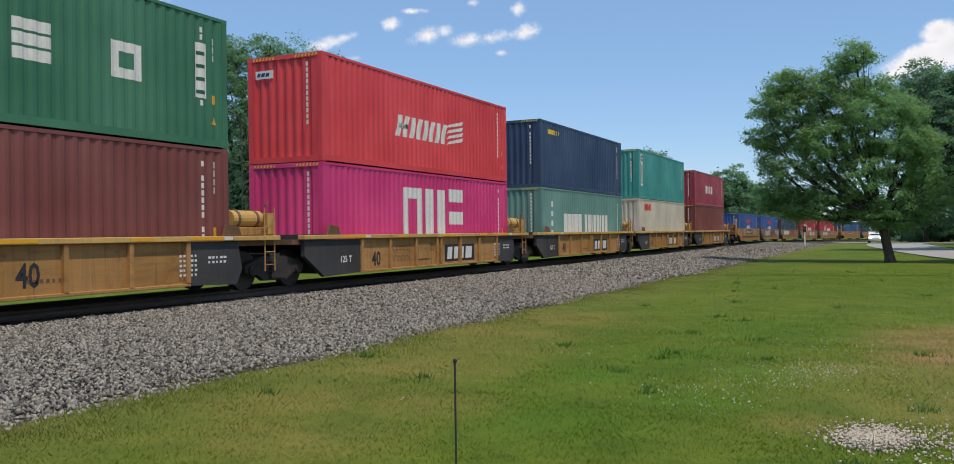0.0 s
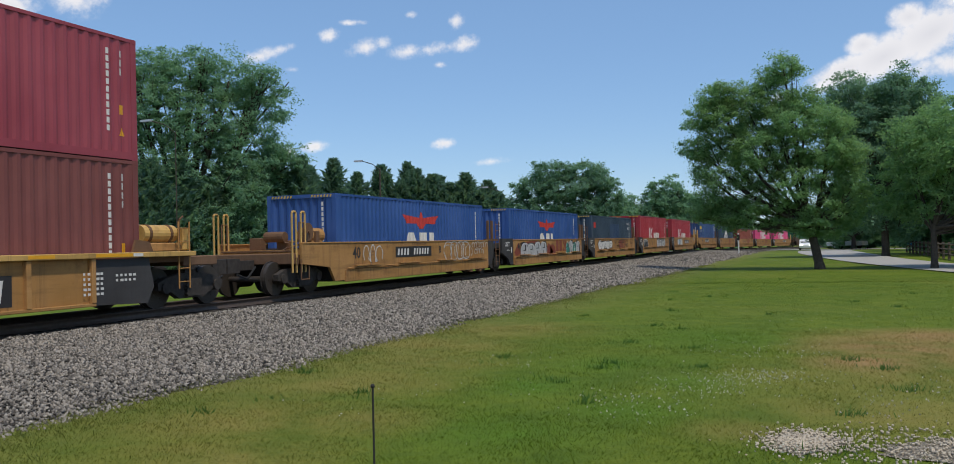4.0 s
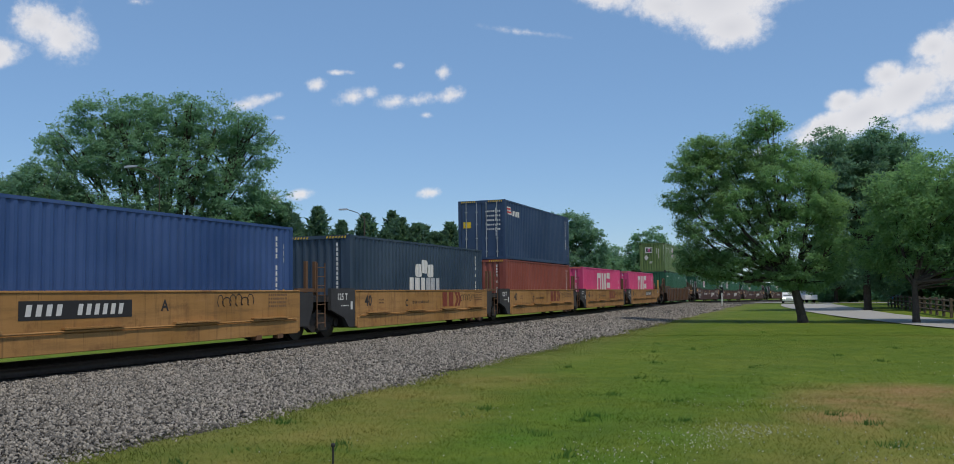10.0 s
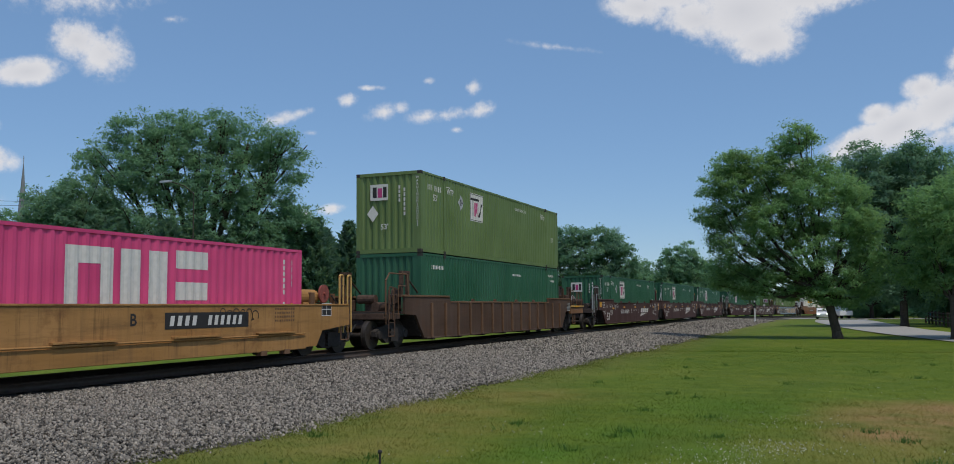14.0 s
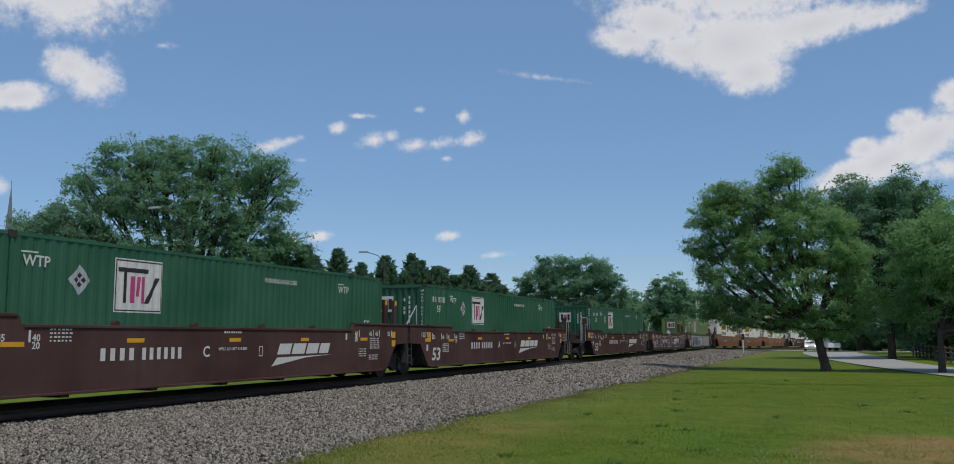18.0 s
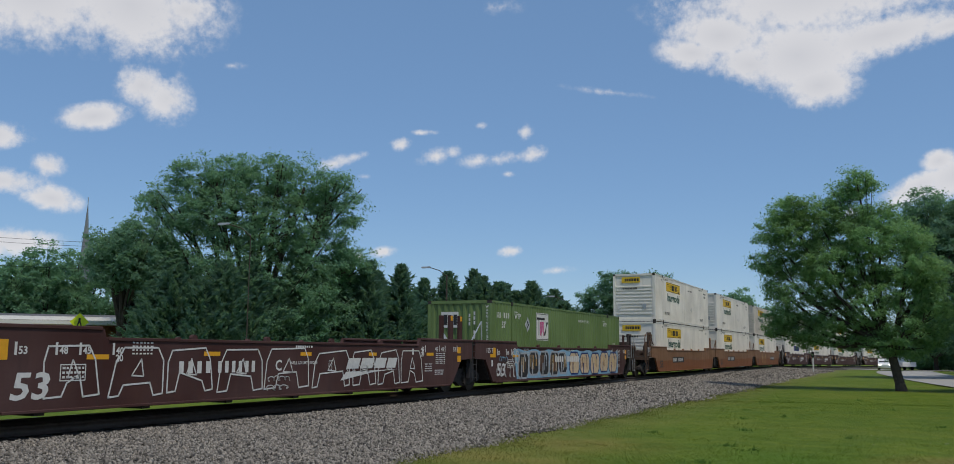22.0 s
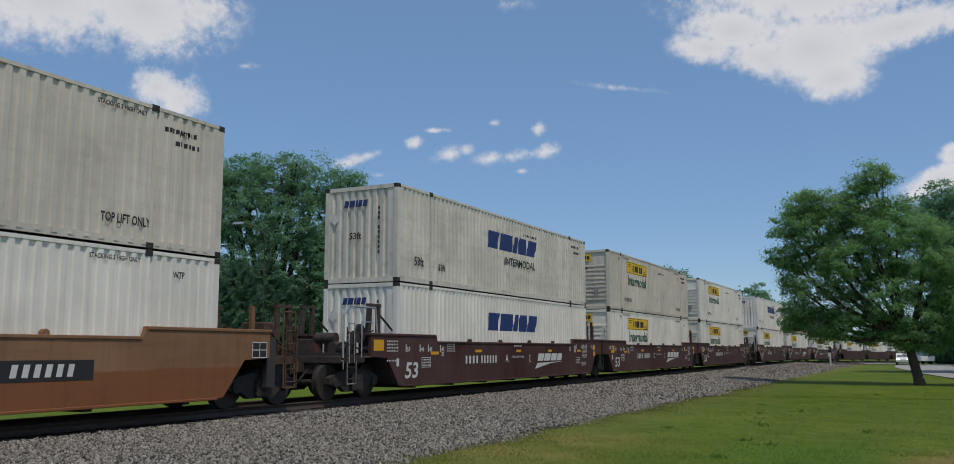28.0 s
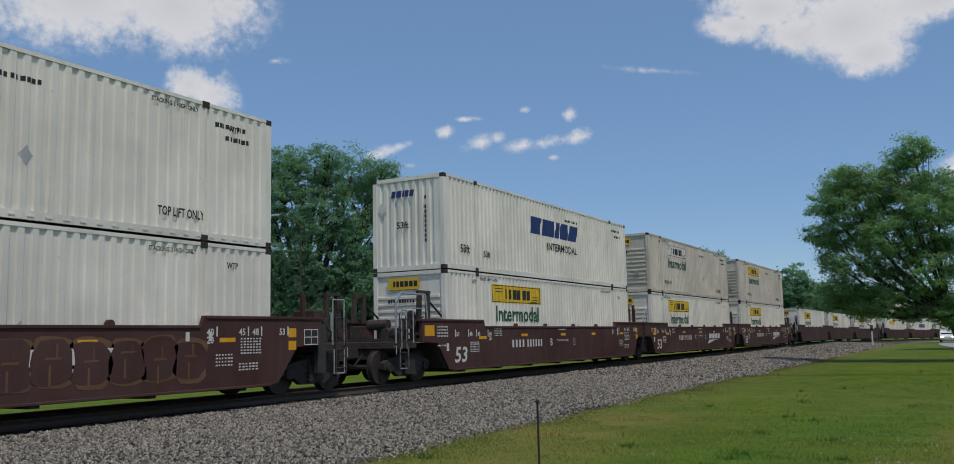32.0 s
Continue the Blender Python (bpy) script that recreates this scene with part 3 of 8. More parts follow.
def build_stones():
    rng = np.random.default_rng(4)
    ico = np.array([(1, 0, 0), (0, 1, 0), (-1, 0, 0), (0, -1, 0), (0.3, 0.2, 0.9), (-0.2, 0.1, -0.9)])
    fc = np.array([(0, 1, 4), (1, 2, 4), (2, 3, 4), (3, 0, 4), (1, 0, 5), (2, 1, 5), (3, 2, 5), (0, 3, 5)])
    cos, fs, base = [], [], 0
    for y0, y1, count, size in ((3.0, 9.0, 25000, 0.028), (9.0, 16.0, 29000, 0.03), (16.0, 31.0, 32000, 0.035), (31.0, 62.0, 15000, 0.055), (62, 110, 4500, 0.085)):
        dx = rng.uniform(1.45, 8.4, count)
        y = rng.uniform(y0, y1, count)
        edge = stone_edge(y) + rng.normal(0, 0.16, count) + 0.5 * rng.uniform(0, 1, count) ** 6
        keep = dx < edge
        dx, y = dx[keep], y[keep]
        n = len(dx)
        s = size * rng.uniform(0.55, 1.45, (n, 1, 1)) * rng.uniform(0.6, 1.25, (n, 1, 3))
        v = ico[None] * s * rng.uniform(0.6, 1.25, (n, 6, 3)) + rng.normal(0, 0.12, (n, 6, 3)) * s
        a = rng.uniform(0, 2 * np.pi, n)
        b = rng.uniform(-1.5, 1.5, n)
        ca, sa, cb, sb = np.cos(a)[:, None], np.sin(a)[:, None], np.cos(b)[:, None], np.sin(b)[:, None]
        x1, z1 = v[..., 0] * cb + v[..., 2] * sb, -v[..., 0] * sb + v[..., 2] * cb
        x2, y2 = x1 * ca - v[..., 1] * sa, x1 * sa + v[..., 1] * ca
        h = np.array([bed_height(d) for d in dx])
        h += 0.012 + rng.uniform(0, 0.02, n)
        co = np.stack([X0 + dx[:, None] + x2, y[:, None] + y2, h[:, None] + z1], -1)
        cos.append(co.reshape(-1, 3))
        fs.append((fc[None] + (np.arange(n) * 6)[:, None, None] + base).reshape(-1, 3))
        base += n * 6
    tagged(new("ballast_stones", raw_mesh("ballast_stones", np.concatenate(cos), np.concatenate(fs), M["stone"])), "loose angular grey ballast stones", "gravel", kind="stuff")


def build_grass():
    rng = np.random.default_rng(9)
    cos, fs, base = [], [], 0

    def blades(x, y, h, w, lean, up=-0.01):
        nonlocal base
        n = len(x)
        a = rng.uniform(0, 2 * np.pi, n)
        b = rng.uniform(0, 2 * np.pi, n)
        z = np.array([lie(p, q) for p, q in zip(x, y)])
        dx, dy = np.cos(a) * w, np.sin(a) * w
        lx, ly = np.cos(b) * lean * h, np.sin(b) * lean * h
        co = np.stack([np.stack([x - dx, y - dy, z + up], -1), np.stack([x + dx, y + dy, z + up], -1), np.stack([x + lx, y + ly, z + h], -1)], 1)
        cos.append(co.reshape(-1, 3))
        fs.append(np.arange(n * 3).reshape(-1, 3) + base)
        base += n * 3

    for y0, y1, count, size in ((2.5, 9, 80000, 0.03), (9, 18, 85000, 0.031), (18, 36, 60000, 0.034), (36, 82, 34000, 0.04)):
        x = rng.uniform(-8.2, 7.0 if y0 < 30 else 5.0, count) if y0 > 5 else rng.uniform(-8.2, 3.0, count)
        y = y0 + (y1 - y0) * rng.uniform(0, 1, count) ** (1.0 if y0 < 30 else 1.9)
        keep = (x > X0 + stone_edge(y) - 0.3 + rng.normal(0, 0.22, count)) & np.array([not on_gravel(p, q) or rng.random() < 0.12 for p, q in zip(x, y)])
        x, y = x[keep], y[keep]
        blades(x, y, size * rng.uniform(0.35, 1.15, len(x)), size * 0.18, rng.uniform(0.7, 2.2, len(x)))
    # a rougher fringe along the stones
    y = rng.uniform(2, 60, 26000)
    x = X0 + stone_edge(y) - 0.45 + rng.gamma(2.0, 0.26, 26000)
    blades(x, y, rng.uniform(0.02, 0.075, 26000), 0.006, rng.uniform(0.4, 1.4, 26000))
    tagged(new("grass", raw_mesh("grass", np.concatenate(cos), np.concatenate(fs), M["blade"])), "short mown grass blades on the lawn", "grass", kind="stuff")
    # darker weed tufts
    cos, fs, base = [], [], 0
    spots = [(-4.7, 30.3), (-4.2, 26.4), (-2.7, 17.6), (-3.4, 15.4), (-2.1, 14.7), (-1.6, 12.4), (0.4, 13.7), (0.8, 12.9), (-0.35, 7.6), (-6.9, 11.2), (-3.1, 27.8), (-3.2, 18.2), (0.6, 25.3), (-2.8, 12.8), (-3.3, 10.9), (0.3, 9.2),
             (-2.9, 12.2), (-2.4, 9.6), (0.9, 11.2), (-4.6, 12.9), (-5.4, 20.6), (-1.2, 21.8), (1.6, 24.0), (-3.6, 22.5), (-0.5, 33.0), (2.2, 29.0), (-4.9, 36.0), (-1.9, 39.0), (-5.3, 9.3), (-6.3, 8.6)]
    for px, py in spots:
        for spread, k in ((0.07, 34), (0.17, 16)):
            qx, qy = px + rng.normal(0, 0.12), py + rng.normal(0, 0.2)
            blades(qx + rng.normal(0, spread, k), qy + rng.normal(0, spread * 0.8, k), rng.uniform(0.03, 0.1, k), 0.009, rng.uniform(0.3, 1.0, k))
    tagged(new("weed_tufts", raw_mesh("weed_tufts", np.concatenate(cos), np.concatenate(fs), M["weed"])), "darker green weed tufts in the lawn", "weeds", kind="stuff")
    # white clover heads
    cos, fs, base = [], [], 0
    for cx, cy, sp, k in ((-0.75, 11.7, 0.32, 210), (-1.5, 11.1, 0.4, 110), (-1.2, 10.5, 0.3, 60), (-1.0, 14.2, 0.6, 90), (-2.0, 9.6, 0.35, 70), (-4.3, 12.4, 0.5, 40), (-1.7, 9.0, 0.3, 50), (1.2, 11.0, 0.8, 90), (0.6, 9.9, 0.5, 60), (-4.0, 9.4, 0.9, 40), (2.2, 20.0, 1.6, 120), (-0.3, 7.7, 0.2, 24)):
        x, y = rng.normal(cx, sp, k), rng.normal(cy, sp, k)
        blades(x, y, np.full(k, 0.06), rng.uniform(0.007, 0.013, k), np.full(k, 0.15), 0.042)
    tagged(new("clover_flowers", raw_mesh("clover_flowers", np.concatenate(cos), np.concatenate(fs), M["petal"])), "scattered white clover flowers in the grass", "flowers", kind="stuff")


def strip(name, left, right, z, material, label, category):
    """A surface between two edges that are given as point lists of the same length."""
    co = np.array([(x, y, z - land_drop(y)) for a, b in zip(left, right) for x, y in (a, b)])
    f = np.array([(2 * i, 2 * i + 1, 2 * i + 3, 2 * i + 2) for i in range(len(left) - 1)])
    return tagged(new(name, raw_mesh(name, co, f, material)), label, category, kind="structure")


def build_roads():
    def curve(pts, n=8):
        out = []
        p = [Vector(q) for q in (pts[0], *pts, pts[-1])]
        for i in range(1, len(p) - 2):
            for k in range(n):
                t = k / n
                out.append(tuple(0.5 * ((2 * p[i]) + (p[i + 1] - p[i - 1]) * t + (2 * p[i - 1] - 5 * p[i] + 4 * p[i + 1] - p[i + 2]) * t * t + (3 * p[i] - p[i - 1] - 3 * p[i + 1] + p[i + 2]) * t ** 3)))
        return out + [tuple(pts[-1])]
    strip("road", curve([(-3.2, 119), (-2.7, 98), (-0.2, 74), (2.6, 56), (6.0, 41.5), (12, 28), (24, 14)]), curve([(2.6, 119), (3.0, 104), (4.0, 84), (5.6, 64), (8.2, 50), (15, 34), (28, 19)]), GROUND + 0.05, M["road"], "pale grey worn park road that bends through the lawn", "road")
    strip("road_crossing", [(-70, 193), (-30, 163), (-15.3, 147), (-9.0, 138), (-2.0, 128), (10, 121), (60, 112)], [(-66, 199), (-26, 169), (-10.6, 150.5), (-4.0, 144), (2.0, 136), (13, 128), (62, 119)], GROUND + 0.07, M["road"], "pale grey side road that runs to the level crossing", "road")
    bm = bmesh.new()
    for i in range(9):
        bmesh.ops.create_cube(bm, size=1.0, matrix=along(145.0 + 0.78 * i) @ pose(0, 0, -0.131) @ Matrix.Diagonal((5.2, 0.74, 0.238, 1.0)))
    part("level_crossing", bm, M["tie"])
    tagged(bpy.data.objects["level_crossing"], "dark timber level crossing deck between the rails", "crossing", kind="structure")
    # worn gravel near the camera
    rng = random.Random(3)
    for cx, cy, rx, ry in ((2.05, 7.75, 1.6, 1.0), (-0.18, 8.15, 0.3, 0.42)):
        bm = bmesh.new()
        c = bm.verts.new((cx, cy, lie(cx, cy) + 0.02))
        rim = []
        for i in range(72):
            a = 2 * math.pi * i / 72
            r = 1 + 0.12 * math.sin(3 * a + 1) + 0.09 * math.sin(7 * a) + 0.1 * rng.uniform(-1, 1)
            x, y = cx + rx * r * math.cos(a), cy + ry * r * math.sin(a)
            rim.append(bm.verts.new((x, y, lie(x, y) + 0.006)))
        for i in range(72):
            bm.faces.new((c, rim[i], rim[(i + 1) % 72]))
        tagged(part("gravel_patch", bm, M["gravel"]), "worn patch of pale gravel in the grass", "gravel", kind="structure")


def build_patch_stones():
    rng = np.random.default_rng(15)
    n = 3600
    x, y = np.concatenate([rng.normal(1.6, 0.75, 2700), rng.normal(-0.18, 0.18, 900)]), np.concatenate([rng.normal(8.0, 0.5, 2700), rng.normal(8.15, 0.24, 900)])
    cube = np.array([(a, b, c) for c in (-1, 1) for b in (-1, 1) for a in (-1, 1)])
    fc = np.array([(0, 2, 3, 1), (4, 5, 7, 6), (0, 1, 5, 4), (2, 6, 7, 3), (0, 4, 6, 2), (1, 3, 7, 5)])
    v = cube[None] * 0.0085 * rng.uniform(0.5, 1.5, (n, 1, 3)) * rng.uniform(0.6, 1.2, (n, 8, 3))
    v = v + np.stack([x, y, np.array([lie(p, q) + 0.02 for p, q in zip(x, y)])], -1)[:, None]
    f = (fc[None] + (np.arange(n) * 8)[:, None, None]).reshape(-1, 4)
    tagged(new("gravel_stones", raw_mesh("gravel_stones", v.reshape(-1, 3), f, M["pebble"])), "scattered pale pebbles round the worn patch", "gravel", kind="stuff")


build_patch_stones()
build_ground()
build_bed()
build_track()
build_stones()
build_grass()
build_roads()


# ---- trees ----
def leaf_cloud(rng, lobes, n, size, droop=0.0, hollow=0.55, k=64, puff=0.42):
    """Pointed leaves in loose twig clusters through the outer part of each lobe (cx, cy, cz, rx, ry, rz)."""
    vol = np.array([a[3] * a[4] * a[5] for a in lobes]) ** (2 / 3)
    pick = rng.choice(len(lobes), max(n // k, 1), p=vol / vol.sum())
    L = np.array(lobes)[pick]
    q = len(pick)
    d = rng.normal(0, 1, (q, 3))
    d /= np.linalg.norm(d, axis=1, keepdims=True)
    r = rng.uniform(hollow ** 3, 1.0, (q, 1)) ** (1 / 3) * rng.uniform(0.82, 1.0, (q, 1)) + 0.3 * rng.uniform(0, 1, (q, 1)) ** 4
    centre = L[:, :3] + d * r * L[:, 3:]
    # each cluster is a flat, outward-reaching puff
    wide = puff * rng.uniform(0.45, 1.25, (q, 1)) * np.array((1.0, 1.0, 0.6))
    off = rng.normal(0, 0.6, (q, k, 3)) * wide[:, None] + d[:, None] * np.abs(rng.normal(0, 0.4, (q, k, 1))) * puff * 0.6
    c = (centre[:, None] + off).reshape(-1, 3)
    m = len(c)
    nrm = np.repeat(d, k, 0) * 0.55 + rng.normal(0, 0.5, (m, 3)) + np.array((0, 0, 0.7))
    nrm /= np.linalg.norm(nrm, axis=1, keepdims=True)
    u = np.cross(nrm, rng.normal(0, 1, (m, 3)))
    u /= np.linalg.norm(u, axis=1, keepdims=True)
    v = np.cross(nrm, u)
    s = size * rng.uniform(0.55, 1.3, (m, 1))
    w = s * rng.uniform(0.4, 0.68, (m, 1))
    co = np.stack([c - u * s - v * w, c - u * s + v * w, c + u * s + np.array((0, 0, -droop)) * s], 1)
    return co.reshape(-1, 3), np.arange(m * 3).reshape(-1, 3)


def tree(label, base, trunk, r, lobes, n, size, leaf, seed, category="tree", droop=0.3, lean=(0, 0), hollow=0.55, group="", puff=0.42):
    """lobes are relative to the base."""
    rng, nr = random.Random(seed), np.random.default_rng(seed)
    t = empty("tree", pose(base[0], base[1], base[2] - land_drop(base[1])), label, category, group)
    bm = bmesh.new()
    top = Vector((lean[0], lean[1], trunk))
    rod(bm, (0, 0, -0.25), (lean[0] * 0.15, lean[1] * 0.15, 0.35), r * 1.45, 10, r * 1.02)
    rod(bm, (lean[0] * 0.15, lean[1] * 0.15, 0.35), top, r * 1.02, 10, r * 0.78)
    for lb in lobes:
        c = Vector(lb[:3])
        mid = top.lerp(c, 0.55) + Vector((rng.uniform(-0.3, 0.3), rng.uniform(-0.3, 0.3), -0.1 * (c - top).length))
        k = 0.5 * r * (0.6 + 0.5 * rng.random())
        rod(bm, top * (0.75 + 0.25 * rng.random()), mid, k, 6, k * 0.7)
        rod(bm, mid, c, k * 0.7, 6, k * 0.35)
        for _ in range(5):
            e = c + Vector((rng.uniform(-0.8, 0.8) * lb[3], rng.uniform(-0.8, 0.8) * lb[4], rng.uniform(-0.5, 0.8) * lb[5]))
            rod(bm, mid.lerp(c, rng.random()), e, k * 0.3, 4, k * 0.1)
    part("trunk", bm, M["bark"], t)
    co, f = leaf_cloud(nr, lobes, n, size, droop, hollow, puff=puff)
    crown = new("crown", raw_mesh("crown", co, f, leaf))
    crown.parent = t
    return t


def lobed(rng, cx, cy, cz, rx, ry, rz, n, k=0.45):
    """n lobes spread through an ellipsoid, with an uneven outline."""
    out = []
    for i in range(n):
        a = 2.4 * i + rng.uniform(-0.4, 0.4)
        z = -0.75 + 1.6 * (i + 0.5) / n + rng.uniform(-0.1, 0.1)
        s = math.sqrt(max(0.1, 1 - min(abs(z), 0.98) ** 2)) * rng.uniform(0.55, 0.95)
        q = k * rng.uniform(0.75, 1.2)
        out.append((cx + rx * (1 - q * 0.7) * s * math.cos(a), cy + ry * (1 - q * 0.7) * s * math.sin(a), cz + rz * (1 - q * 0.6) * z, rx * q, ry * q, rz * q * 0.9))
    return out


def conifer(base, h, r, n, seed, label):
    """Up-swept branches in all directions, each a tapering frond of needle sprays."""
    rng = np.random.default_rng(seed)
    t = empty("conifer", pose(*base), label, "conifer", "cedars behind the line")
    part("trunk", rod(bmesh.new(), (0, 0, -0.2), (0, 0, h * 0.92), r * 0.07, 8, 0.02), M["bark"], t)
    k = 42
    q = n // k
    z = (np.arange(q) + rng.uniform(0, 1, q)) / q
    z = 0.03 + 0.95 * z ** 0.9
    a = 2.399963 * np.arange(q) + rng.normal(0, 0.4, q)
    reach = (r * (1 - z) ** 0.86 * rng.uniform(0.55, 1.25, q) + 0.1)[:, None]
    rise = (0.2 + 0.6 * z)[:, None]
    out = np.stack([np.cos(a), np.sin(a), np.zeros(q)], -1)
    f = rng.uniform(0.1, 1.0, (q, k)) ** 0.8
    c = np.stack([np.zeros(q), np.zeros(q), z * h * 0.93], -1)[:, None] + out[:, None] * (f * reach)[..., None]
    c[..., 2] += f * f * reach * rise
    c += rng.normal(0, 1, (q, k, 3)) * ((1.06 - f) * 0.24 * np.minimum(reach, 1.0) + 0.02)[..., None]
    c = c.reshape(-1, 3)
    m = len(c)
    d = np.repeat(out, k, 0) + rng.normal(0, 0.45, (m, 3)) + np.array((0, 0, 0.55))
    d /= np.linalg.norm(d, axis=1, keepdims=True)
    side = np.cross(d, rng.normal(0, 1, (m, 3)))
    side /= np.linalg.norm(side, axis=1, keepdims=True)
    s = 0.19 * rng.uniform(0.5, 1.3, (m, 1))
    co = np.stack([c - d * s + side * s * 0.34, c - d * s - side * s * 0.34, c + d * s], 1).reshape(-1, 3)
    crown = new("crown", raw_mesh("crown", co, np.arange(m * 3).reshape(-1, 3), M["needle"]))
    crown.parent = t


def build_trees():
    R = random.Random(21)
    g = GROUND
    # the spreading tree on the lawn
    lobes = [(-1.6, 0, 10.9, 1.0, 1.1, 0.75), (-2.6, 0.2, 10.4, 0.9, 1.0, 0.7), (-5.2, 0, 9.6, 1.1, 1.4, 0.8), (-3.8, -0.3, 9.4, 1.3, 1.5, 0.9), (-2.2, 0.3, 9.2, 1.4, 1.6, 1.0), (-0.6, 0.3, 8.9, 1.2, 1.5, 0.9),
             (-6.1, 0.2, 8.3, 1.0, 1.3, 0.8), (-4.6, -0.6, 8.1, 1.4, 1.6, 1.0), (-2.8, 0.6, 7.9, 1.6, 1.8, 1.1), (-1.0, -0.8, 7.7, 1.5, 1.7, 1.0)]
    lobes += [(0.6, 0.2, 7.8, 1.2, 1.5, 1.0), (-6.3, -0.2, 6.9, 0.9, 1.3, 0.7), (-5.0, 0.6, 6.6, 1.4, 1.6, 0.9), (-3.2, -0.9, 6.4, 1.5, 1.7, 1.0), (-1.3, 0.9, 6.3, 1.6, 1.7, 1.0), (0.5, -0.6, 6.2, 1.5, 1.6, 1.0), (1.6, 0.3, 5.9, 0.9, 1.3, 0.9),
              (-6.0, 0.3, 5.4, 0.9, 1.2, 0.6), (-4.6, -0.4, 5.1, 1.3, 1.5, 0.7), (-2.9, 0.7, 4.9, 1.4, 1.5, 0.7), (-1.0, -0.9, 4.6, 1.4, 1.5, 0.8), (0.8, 0.5, 4.6, 1.3, 1.5, 0.9), (1.7, -0.2, 4.3, 0.9, 1.2, 0.8)]
    lobes += [(-5.7, 0, 4.0, 0.9, 1.2, 0.55), (-4.2, 0.5, 3.7, 1.1, 1.3, 0.5), (-2.6, -0.5, 3.6, 1.2, 1.3, 0.5), (-1.2, 0.6, 3.2, 1.1, 1.2, 0.6), (0.3, -0.8, 3.1, 1.1, 1.2, 0.7), (1.5, 0.3, 3.0, 0.9, 1.1, 0.7),
              (-5.0, 0.2, 3.0, 1.0, 1.1, 0.55), (-3.4, -0.3, 2.8, 1.0, 1.1, 0.5), (-2.0, 0.2, 2.5, 0.9, 1.0, 0.45), (-6.1, 0, 3.2, 0.8, 0.9, 0.5), (-4.4, -0.5, 2.6, 0.8, 0.9, 0.4), (-0.7, -0.5, 2.3, 0.9, 0.9, 0.4), (0.7, 0.3, 2.1, 0.9, 0.9, 0.45), (-0.6, 0.3, 2.0, 0.6, 0.7, 0.3)]
    tree("spreading walnut tree with thin leaf sprays on the lawn", (-0.3, 51, g), 2.6, 0.24, lobes, 132000, 0.07, M["leaf_near"], 5, lean=(-0.55, 0), hollow=0.3, puff=0.33)
    tree("bushy green tree with low branches beside the road", (5.0, 49.5, g), 2.2, 0.17, lobed(R, 2.2, 0.5, 5.2, 5.0, 3.8, 3.9, 17, 0.42) + [(R.uniform(-1.5, 6), R.uniform(-2, 3), R.uniform(2.6, 3.6), 1.4, 1.4, 0.7) for _ in range(9)], 105000, 0.078, M["leaf_near"], 6, hollow=0.3, puff=0.4)
    tree("tall dark oak behind the lawn trees", (4.4, 78, g), 6.0, 0.3, lobed(R, 0, 0, 10.4, 5.5, 4.4, 5.0, 26, 0.38) + [(R.uniform(-3, 3), R.uniform(-1, 2), R.uniform(1.5, 6), 1.8, 1.8, 1.3) for _ in range(9)], 110000, 0.115, M["leaf_dark"], 7, puff=0.5)
    # wood on the far side of the road
    for i, (x, y, h, w) in enumerate(((9, 86, 11.5, 5), (14, 78, 12, 5.5), (19, 66, 12.5, 6), (10.5, 104, 12, 5.5), (3.5, 134, 9, 5), (17, 108, 13, 6), (25, 80, 13, 6), (12, 140, 12, 7), (24, 54, 11, 5), (26, 120, 13, 7))):
        tree("leafy green tree at the wood's edge", (x, y, g), 2.0, 0.3, lobed(R, 0, 0, h * 0.52, w, w, h * 0.47, 16, 0.42), 26000, 0.2, M["leaf_dark"] if i % 2 else M["leaf_left"], 30 + i, group="trees at the wood's edge", puff=0.6)
    # big tree across the line
    lobes = [(-2.0, 0, 13.5, 2.6, 2.6, 1.6), (-4.2, 0, 13.0, 2.2, 2.4, 1.6), (0.8, 0, 13.4, 2.4, 2.6, 1.6), (3.6, 0, 13.0, 2.6, 2.6, 1.8), (5.8, 0, 11.6, 2.2, 2.4, 1.8), (-5.6, 0, 11.2, 2.6, 2.6, 1.9),
             (-2.4, -1, 10.4, 3.0, 3.0, 2.2), (1.4, -1, 10.0, 3.2, 3.0, 2.3), (4.6, -0.5, 8.2, 2.8, 2.8, 2.2), (7.0, 0, 7.4, 1.8, 2.2, 1.9), (-7.4, 0, 7.4, 1.8, 2.2, 1.6), (-4.6, -1, 6.6, 3.0, 2.8, 2.2)]
    lobes += [(-1.0, -2, 6.0, 3.4, 3.0, 2.4), (3.0, -1.5, 5.2, 3.2, 2.8, 2.4), (6.6, 0, 4.6, 2.2, 2.4, 2.2), (-7.2, 0.4, 4.2, 2.0, 2.2, 1.9), (2.0, -2, 3.6, 3.4, 3.0, 1.8)]
    c, s = math.cos(radians(40)), math.sin(radians(40))
    lobes = [(0.87 * (x * c - y * s), 0.87 * (x * s + y * c), z * 0.985, a, b, d) for x, y, z, a, b, d in lobes]
    lobes += [(lb[0] + R.uniform(-2.6, 2.6), lb[1] + R.uniform(-2, 2), lb[2] + R.uniform(-0.3, 1.2), 1.0, 1.0, 0.7) for lb in lobes[:12]]
    tree("large dark green deciduous tree across the line", (-38.4, 46.0, g), 3.0, 0.55, lobes, 150000, 0.09, M["leaf_left"], 8, hollow=0.3, puff=0.42)
